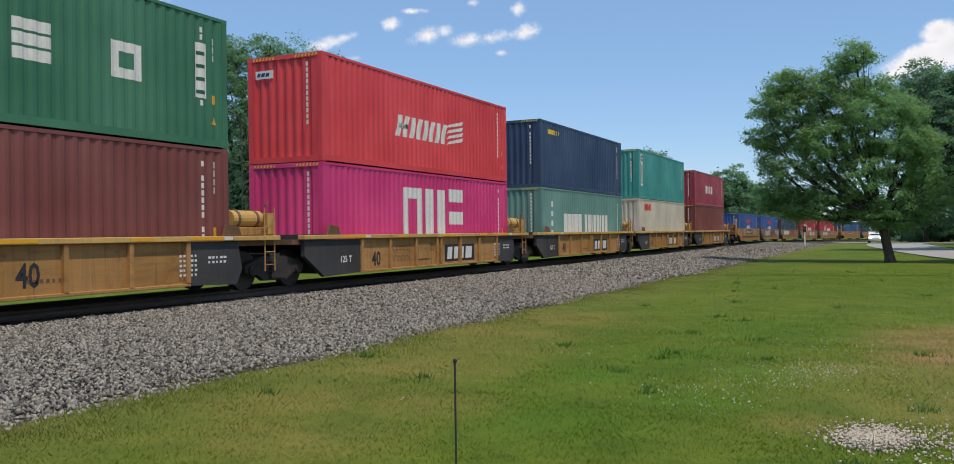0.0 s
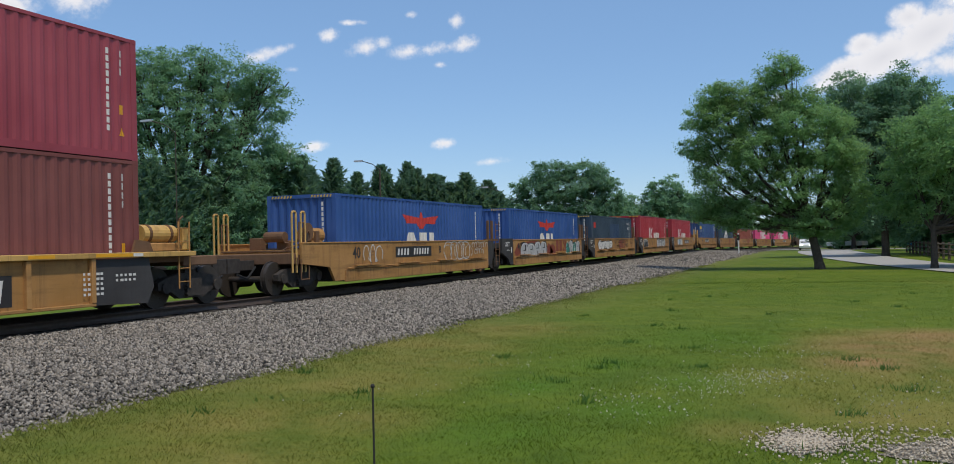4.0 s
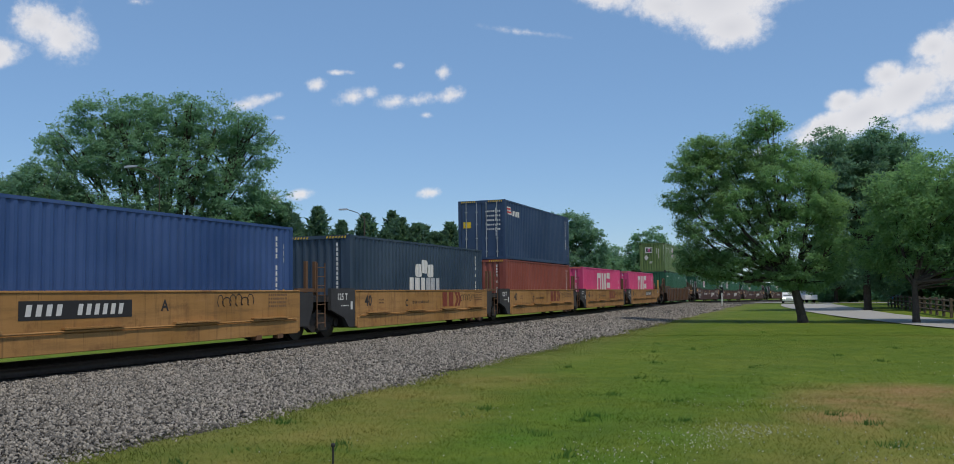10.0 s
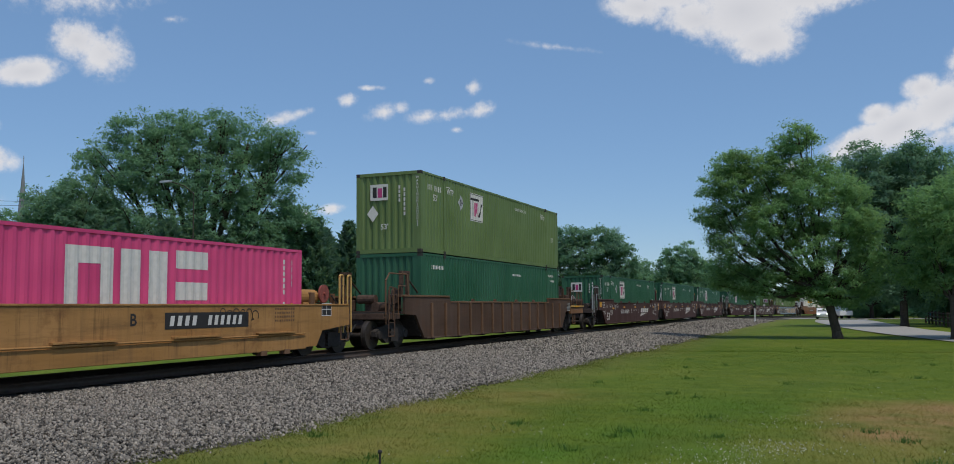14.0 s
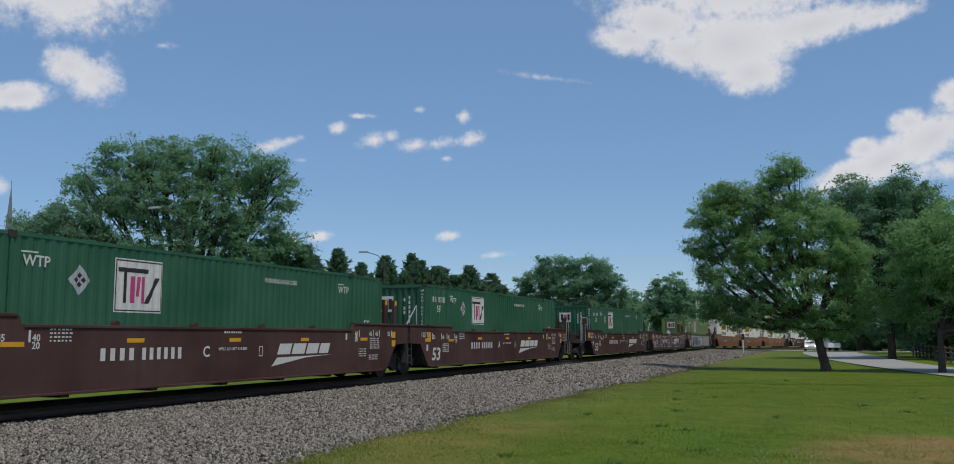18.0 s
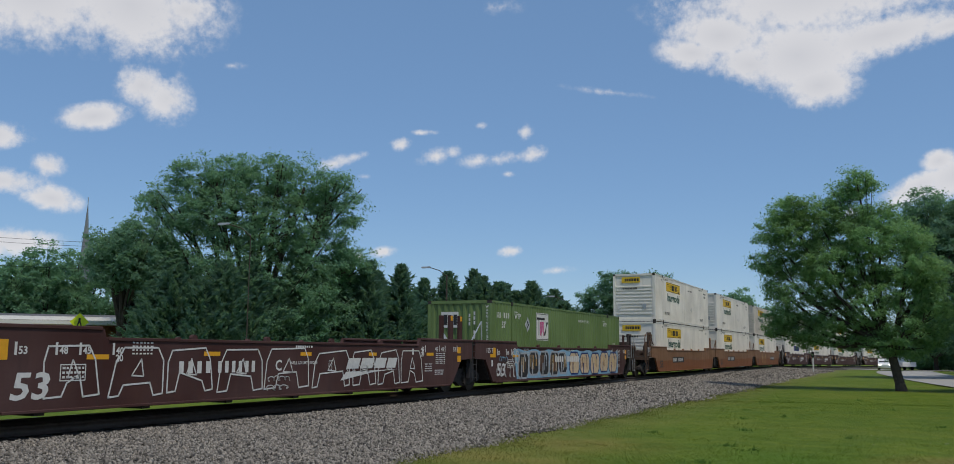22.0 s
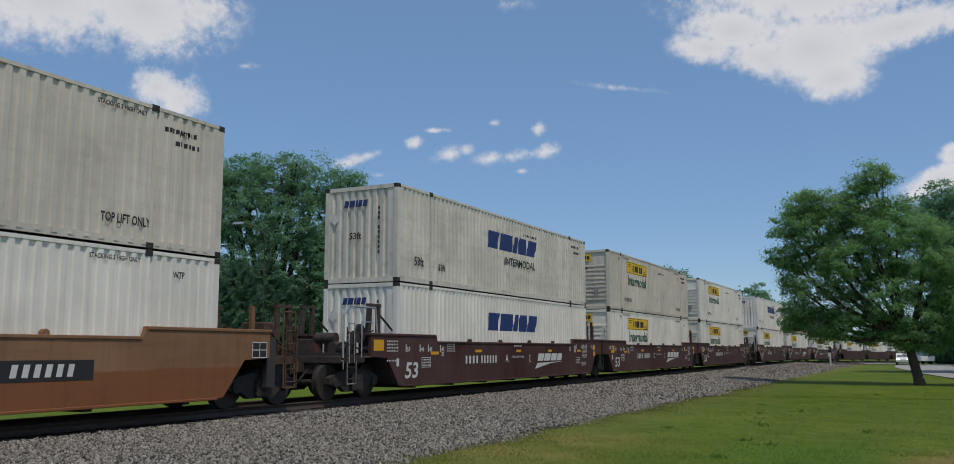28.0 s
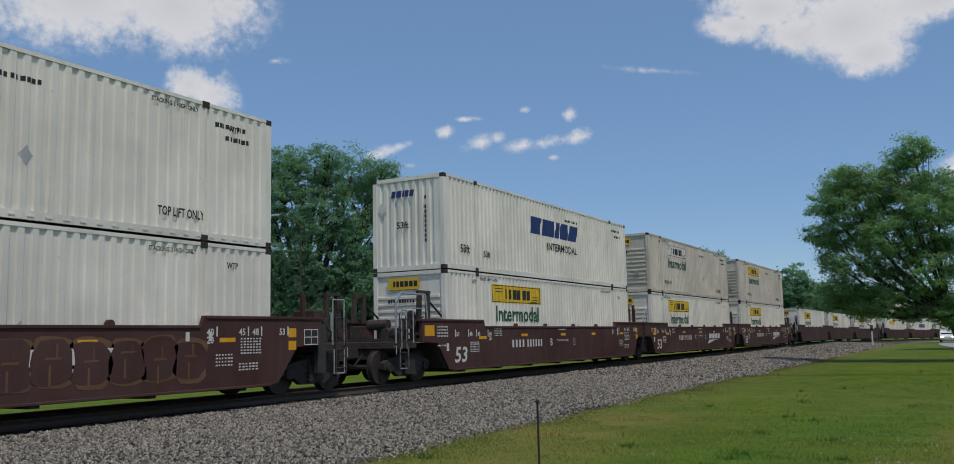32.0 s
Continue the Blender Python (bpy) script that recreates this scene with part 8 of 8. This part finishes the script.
        if i == 2:
            sticker("graffiti", polys(*[rect(-4.6 + 0.55 * k, -4.5 + 0.55 * k, 0.4, 1.4, 0.3 * (-1) ** k) for k in range(6)]), M["chord"], w, ("side", 1.45), None, 0.006)
        stack(u, z, "jj", i)
    # maroon cars with white stacks, on into the distance
    start, plan = 464.481, ("sjj", "mdj", "111", "jsj", "jjs", "jj1", "jjj", "sjj", "jjj")
    for g, row in enumerate(plan):
        for i, kind in enumerate(row):
            u = start + 62.757 * g + half + P5 * i
            w = unit("maroon", i == 0, i == 2, u, "maroon fifty-three-foot well car with white stencils", grp)
            if g < 2:
                maroon_marks(w, "ACB"[i] if g == 0 else "BCA"[i], not (g == 1 and i == 0), i == 0)
            if g == 0 and i == 2:
                graffiti(w, 1.5, 6.0, 0.4, 1.4, ("maroon", "maroon"), "umber", 33, 1.45, 6)
            stack(u, z, {"s": "ss", "j": "jj", "m": "sj", "d": "dj", "1": "j"}[kind], g * 3 + i + 5, detail=g < 4)


def stack(u, z, kinds, seed, detail=True):
    """White containers in a well, the top one named first."""
    lower = kinds[-1]
    for level, k in ((0, lower), (1, kinds[0] if len(kinds) > 1 else None)):
        if k is None:
            continue
        col = "dirtywhite" if k == "d" or (level and seed % 4 == 2) else "white"
        lab = {"s": "white fifty-three-foot container with dark blue slanted wordmark blocks", "j": "white ribbed fifty-three-foot container with yellow logo panel", "d": "stained white fifty-three-foot container with faded logo panel"}[k]
        if k == "s" and level and seed == 5:
            col, lab = "stained", "rust-streaked white fifty-three-foot container with dark blue slanted wordmark blocks"
        c = load("van" if k == "s" else "dom", HC, col, u, z + level * (HC + 0.03), lab)
        if u > FAR:
            f, cf = side_face("dom")
            sticker("logo", polys(*(blocks(-2.05, 1.62, (0.85, 1.1, 0.34, 0.72, 0.8), 0.62, 0.12, 0.16) if k == "s" else [rect(-5.05, -1.33, 1.98, 2.58)])), M["blue_ink" if k == "s" else "yellow_ink"], c, f, cf)
            continue
        if k == "s":
            logo_slant(c, HC, level == 1)
        else:
            logo_scroll(c, HC, 1 if k == "d" else 0, level == 1)
        if detail and level:
            dom_marks(c, HC, "dom", "dark_ink")


M["cream_ink"] = plain("cream spray", (0.6, 0.45, 0.28), 0.6, 0, 0.12)
build_forties()
build_fifty_threes()
for _m in [*MASTERS.values(), *WELLS.values()]:
    for _o in [*_m.children_recursive, _m]:
        bpy.data.objects.remove(_o)


# ---- things beside the line ----
def build_props():
    # slender black car antenna by the camera; its length down to the grass is added
    r = empty("marker_rod", pose(-0.575, 1.135, GROUND), "slender black antenna-like rod with a small ball tip, stood in the grass", "rod")
    part("rod", rod(bmesh.new(), (0, 0, -0.2), (0, 0, 1.585), 0.0016, 8), M["dark_ink"], r)
    bm = bmesh.new()
    bmesh.ops.create_uvsphere(bm, u_segments=10, v_segments=8, radius=0.0033, matrix=Matrix.Translation((0, 0, 1.588)))
    part("tip", bm, M["dark_ink"], r)
    # line-side post
    p = empty("line_post", pose(-8.7, 98, GROUND), "weathered white line-side post with a dark band", "post")
    part("post", box(bmesh.new(), -0.07, 0.07, -0.07, 0.07, -0.3, 2.3), M["trim"], p, bevel=0.01)
    part("plate", box(bmesh.new(), -0.14, 0.14, -0.09, -0.07, 1.5, 2.1), M["dark_ink"], p)
    # street lamps and cables across the line
    for x, y, z, s in ((-31.5, 60.2, 7.9, -1), (-33.2, 39.4, 8.6, -1), (-25.6, 71.5, 6.2, -1)):
        t = empty("street_lamp", pose(x, y, GROUND), "grey street lamp on a tall pole with a bent arm", "street lamp", "street lamps across the line")
        k = 0.4 if y < 45 else 1.0
        part("pole", rod(bmesh.new(), (0, 0, -0.2), (0, 0, z - 0.2), 0.09 * k, 8, 0.06 * k), M["bark"], t)
        part("arm", pipe(bmesh.new(), [(0, 0, z - 0.3), (s * 0.5, -0.2, z + 0.15), (s * 1.3, -0.45, z + 0.42)], 0.03), M["bark"], t)
        h = part("lamp_head", prism(bmesh.new(), [(-0.12, 0), (0.12, 0), (0.08, 0.12), (-0.08, 0.12)], *sorted((s * 1.2, s * 1.9))), M["galv"], t)
        h.matrix_basis = pose(0, -0.5, z + 0.36)
    poles = [(-62, 30, 10.3), (-47, 52, 10.3), (-36, 80, 7.6), (-27, 114, 7.4), (-18, 150, 7.6)]
    for x, y, z in poles:
        t = empty("utility_pole", pose(x, y, GROUND - land_drop(y)), "wooden utility pole with a crossarm", "utility pole", "utility poles across the line")
        part("pole", rod(bmesh.new(), (0, 0, -0.3), (0, 0, z), 0.14, 8, 0.1), M["bark"], t)
        part("crossarm", box(bmesh.new(), -1.1, 1.1, -0.06, 0.06, z - 0.6, z - 0.45), M["bark"], t)
    for k, dz in enumerate((0.4, 0.7, 2.3)):
        bm = bmesh.new()
        for (xa, ya, za), (xb, yb, zb) in zip(poles, poles[1:]):
            pts = [(xa + (xb - xa) * i / 10, ya + (yb - ya) * i / 10, GROUND + za + (zb - za) * i / 10 - dz - 2.0 * (i / 10) * (1 - i / 10)) for i in range(11)]
            pipe(bm, pts, 0.016, 4)
        tagged(part("cable", bm, M["rubber"]), "thin black overhead cable between poles", "cable", "overhead cables")
    # yellow crossing sign
    s = empty("road_sign", pose(-45.7, 38.8, GROUND), "fluorescent yellow diamond pedestrian sign on a post", "sign")
    part("post", box(bmesh.new(), -0.04, 0.04, -0.03, 0.03, -0.3, 3.6), M["galv"], s)
    d = part("panel", prism(bmesh.new(), [(0, -0.55), (0.55, 0), (0, 0.55), (-0.55, 0)], 0.0, 0.02), M["lime"], s)
    d.matrix_basis = pose(0, -0.04, 3.55, 0, 0, -42)
    g = part("symbol", prism(bmesh.new(), [(-0.1, -0.3), (0.0, -0.05), (0.1, -0.3), (0.16, -0.28), (0.06, 0.05), (0.06, 0.25), (-0.06, 0.25), (-0.06, 0.05), (-0.16, -0.28)], 0.021, 0.026), M["dark_ink"], s)
    g.matrix_basis = pose(0, -0.04, 3.55, 0, 0, -42)
    # split-rail fence beyond the road
    fc = empty("rail_fence", pose(0, 0, 0), "dark weathered split-rail fence beyond the road", "fence")
    pts = [(7.7 - 0.05 * i, 58 + 2.7 * i) for i in range(14)]
    for x, y in pts:
        part("post", box(bmesh.new(), x - 0.08, x + 0.08, y - 0.08, y + 0.08, GROUND - 0.3, GROUND + 1.15), M["wood"], fc, bevel=0.015)
    for (xa, ya), (xb, yb) in zip(pts, pts[1:]):
        for z in (0.35, 0.68, 1.0):
            part("rail", rod(bmesh.new(), (xa, ya, GROUND + z), (xb, yb, GROUND + z), 0.055, 6), M["wood"], fc)
    fc2 = empty("rail_fence", pose(0, 0, 0), "short return of dark split-rail fence", "fence")
    pts = [(7.7 + 2.6 * i, 58 - 0.3 * i) for i in range(5)]
    for x, y in pts[1:]:
        part("post", box(bmesh.new(), x - 0.08, x + 0.08, y - 0.08, y + 0.08, GROUND - 0.3, GROUND + 1.15), M["wood"], fc2, bevel=0.015)
    for (xa, ya), (xb, yb) in zip(pts, pts[1:]):
        for z in (0.35, 0.68, 1.0):
            part("rail", rod(bmesh.new(), (xa, ya, GROUND + z), (xb, yb, GROUND + z), 0.055, 6), M["wood"], fc2)


def vehicle(name, m, body_mat, label, category, kind="car"):
    c = empty(name, m, label, category)
    if kind == "car":
        side = [(-2.2, 0.3), (2.2, 0.3), (2.25, 0.7), (1.9, 0.92), (1.05, 1.0), (0.5, 1.48), (-1.3, 1.5), (-2.05, 1.0), (-2.25, 0.75)]
        glass = [(0.95, 1.0), (0.48, 1.42), (-1.25, 1.44), (-1.85, 1.02)]
    else:
        side = [(-2.7, 0.45), (2.7, 0.45), (2.75, 0.95), (1.3, 1.08), (0.75, 1.75), (-0.7, 1.8), (-0.85, 1.1), (-2.7, 1.1)]
        glass = [(1.2, 1.1), (0.72, 1.68), (-0.62, 1.72), (-0.75, 1.12)]
    part("body", prism(bmesh.new(), side, -0.88, 0.88), body_mat, c, bevel=0.05)
    for sgn in (1, -1):
        part("side_window", prism(bmesh.new(), glass, *sorted((sgn * 0.86, sgn * 0.892))), M["glass"], c)
    part("windscreen", prism(bmesh.new(), [(glass[0][0] + 0.06, glass[0][1] + 0.02), (glass[0][0] + 0.09, glass[0][1] + 0.02), (glass[1][0] + 0.07, glass[1][1]), (glass[1][0] + 0.04, glass[1][1])], -0.75, 0.75), M["glass"], c)
    for sgn in (1, -1):
        for y in (1.4, -1.4):
            w = part("wheel", rod(bmesh.new(), (sgn * 0.7, y, 0.33), (sgn * 0.92, y, 0.33), 0.33, 18), M["rubber"], c)
            part("hub", rod(bmesh.new(), (sgn * 0.9, y, 0.33), (sgn * 0.93, y, 0.33), 0.19, 12), M["galv"], w)
        part("headlight", box(bmesh.new(), sgn * 0.62 - 0.17, sgn * 0.62 + 0.17, side[2][0] - 0.08, side[2][0] + 0.03, 0.62, 0.76), M["lamp_glow"] if name == "white_car" else M["trim"], c)
    return c


def lamp_glow():
    m, N, K, b = shader("headlight glow", 0.3)
    b.inputs["Base Color"].default_value = (0.9, 0.9, 0.85, 1)
    b.inputs["Emission Color"].default_value = (1, 0.97, 0.88, 1)
    b.inputs["Emission Strength"].default_value = 4.0
    return m


def build_cars():
    M["lamp_glow"] = lamp_glow()
    vehicle("white_car", pose(-2.6, 131, GROUND + 0.06 - land_drop(131), 0, 0, 180), M["car_white"], "white car with headlights on, waiting on the road", "car")
    vehicle("white_pickup", pose(6.7, 150, GROUND + 0.07 - land_drop(150), 0, 0, 55), M["car_white"], "white pickup truck driving toward the level crossing", "pickup truck", "pickup")
    vehicle("blue_car", pose(11.6, 121, GROUND + 0.07 - land_drop(121), 0, 0, 70), M["car_blue"], "blue car parked beyond the fence", "car")
    vehicle("dark_truck", pose(14.6, 117, GROUND + 0.07 - land_drop(117), 0, 0, 160), M["car_dark"], "dark pickup truck parked under the trees", "pickup truck", "pickup")
    vehicle("dark_pickup", pose(-43.6, 41.5, GROUND + 0.02, 0, 0, -45), M["car_dark"], "dark pickup truck parked by the houses", "pickup truck", "pickup")


def house(m, w, d, h, rise, label, wall_mat, porch=False, windows=3, gable=False):
    c = empty("house", m, label, "house")
    part("wall", box(bmesh.new(), -w / 2, w / 2, -d / 2, d / 2, -0.2, h), wall_mat, c)
    part("roof", prism(bmesh.new(), [(-d / 2 - 0.5, h), (d / 2 + 0.5, h), (0, h + rise)], -w / 2 - 0.5, w / 2 + 0.5), M["roofing"], c)
    part("eaves_board", box(bmesh.new(), -w / 2 - 0.52, w / 2 + 0.52, -d / 2 - 0.53, -d / 2 - 0.48, h - 0.12, h + 0.12), M["trim"], c)
    for i in range(windows):
        x = -w / 2 + (i + 0.5) * w / windows
        wn = part("window", box(bmesh.new(), x - 0.55, x + 0.55, -d / 2 - 0.05, -d / 2, 0.9, 2.2), M["trim"], c)
        part("pane", box(bmesh.new(), x - 0.46, x + 0.46, -d / 2 - 0.06, -d / 2 - 0.051, 0.98, 2.12), M["glass"], wn)
    if gable:
        x = w / 2 + 0.5
        part("gable_wall", prism(bmesh.new(), [(-d / 2, h), (d / 2, h), (0, h + rise * 0.86)], x, x + 0.04), M["trim"], c)
        for sgn in (1, -1):
            part("rake_board", prism(bmesh.new(), [(sgn * (d / 2 + 0.55), h - 0.05), (sgn * (d / 2 + 0.55), h + 0.25), (0, h + rise + 0.3), (0, h + rise)], x + 0.04, x + 0.16), M["trim"], c)
    if porch:
        part("porch_roof", box(bmesh.new(), -w / 2 - 0.3, w / 2 + 0.3, -d / 2 - 2.6, -d / 2 - 0.54, h - 0.45, h - 0.2), M["trim"], c)
        for i in range(6):
            x = -w / 2 + i * w / 5
            part("porch_post", box(bmesh.new(), x - 0.09, x + 0.09, -d / 2 - 2.5, -d / 2 - 2.32, -0.2, h - 0.45), M["trim"], c)
    return c


def build_houses():
    house(pose(-55, 41, GROUND, 0, 0, 48), 16, 7, 3.9, 0.4, "low brick building with a white porch roof", M["brick"], True, 5)
    house(pose(-72.3, 46.4, GROUND, 0, 0, -32.7), 12, 8, 7.7, 2.5, "tall brick house with a white gable and grey roof", M["brick"], False, 3, True)
    house(pose(-30, 74, GROUND, 0, 0, 25), 12, 7, 2.6, 0.9, "low pale house half hidden by cedars", M["trim"], False, 4)
    house(pose(19.5, 134, GROUND - land_drop(134), 0, 0, 20), 9, 7, 3.0, 1.6, "small white house behind the parked cars", M["trim"], False, 3)
    s = empty("church_steeple", pose(-137, 116.5, GROUND), "slim dark church spire above the trees", "steeple")
    part("tower", box(bmesh.new(), -1.2, 1.2, -1.2, 1.2, -0.2, 17), M["slate"], s)
    bm = bmesh.new()
    rod(bm, (0, 0, 17), (0, 0, 29.0), 0.9, 8, 0.05)
    part("spire", bm, M["slate"], s)
    part("finial", rod(bmesh.new(), (0, 0, 28.8), (0, 0, 30.3), 0.07, 6), M["galv"], s)


build_props()
build_cars()
build_houses()


# ---- movement ----
def run(t):
    return V0 * t - DEC * t * t / 2


def motions():
    """The train runs toward the camera's left; the wheels roll under it."""
    for u, thing, off in TRAIN:
        walk(thing, [(float(t), along(u - run(t)) @ off) for t in range(33)])
    truck = bpy.data.objects["white_pickup"]
    walk(truck, [(t, pose(x, y, GROUND + 0.07 - land_drop(y), 0, 0, a)) for t, x, y, a in ((0.0, 6.9, 151, 62), (1.0, 6.8, 150.7, 62), (2.0, 6.4, 150, 66), (2.5, 6.0, 149, 72), (3.5, 3.9, 143, 60), (4.5, 1.9, 137, 60), (5.0, 1.3, 135.4, 50), (6.0, -0.2, 133.6, 30), (7.0, -0.65, 133.4, 20), (32.0, -0.65, 133.4, 20))])
    sets = [o for o in bpy.data.objects if o.name.startswith("wheelset")]
    first = sets[0]
    walk(first, [(i / 30.0, pose(0, 0, 0, math.degrees(run(i / 30.0) / WHEEL_R) % 360.0)) for i in range(961)])
    for o in sets[1:]:
        o.rotation_mode = "QUATERNION"
        o.animation_data_create()
        o.animation_data.action = first.animation_data.action
        o.animation_data.action_slot = first.animation_data.action_slot


motions()
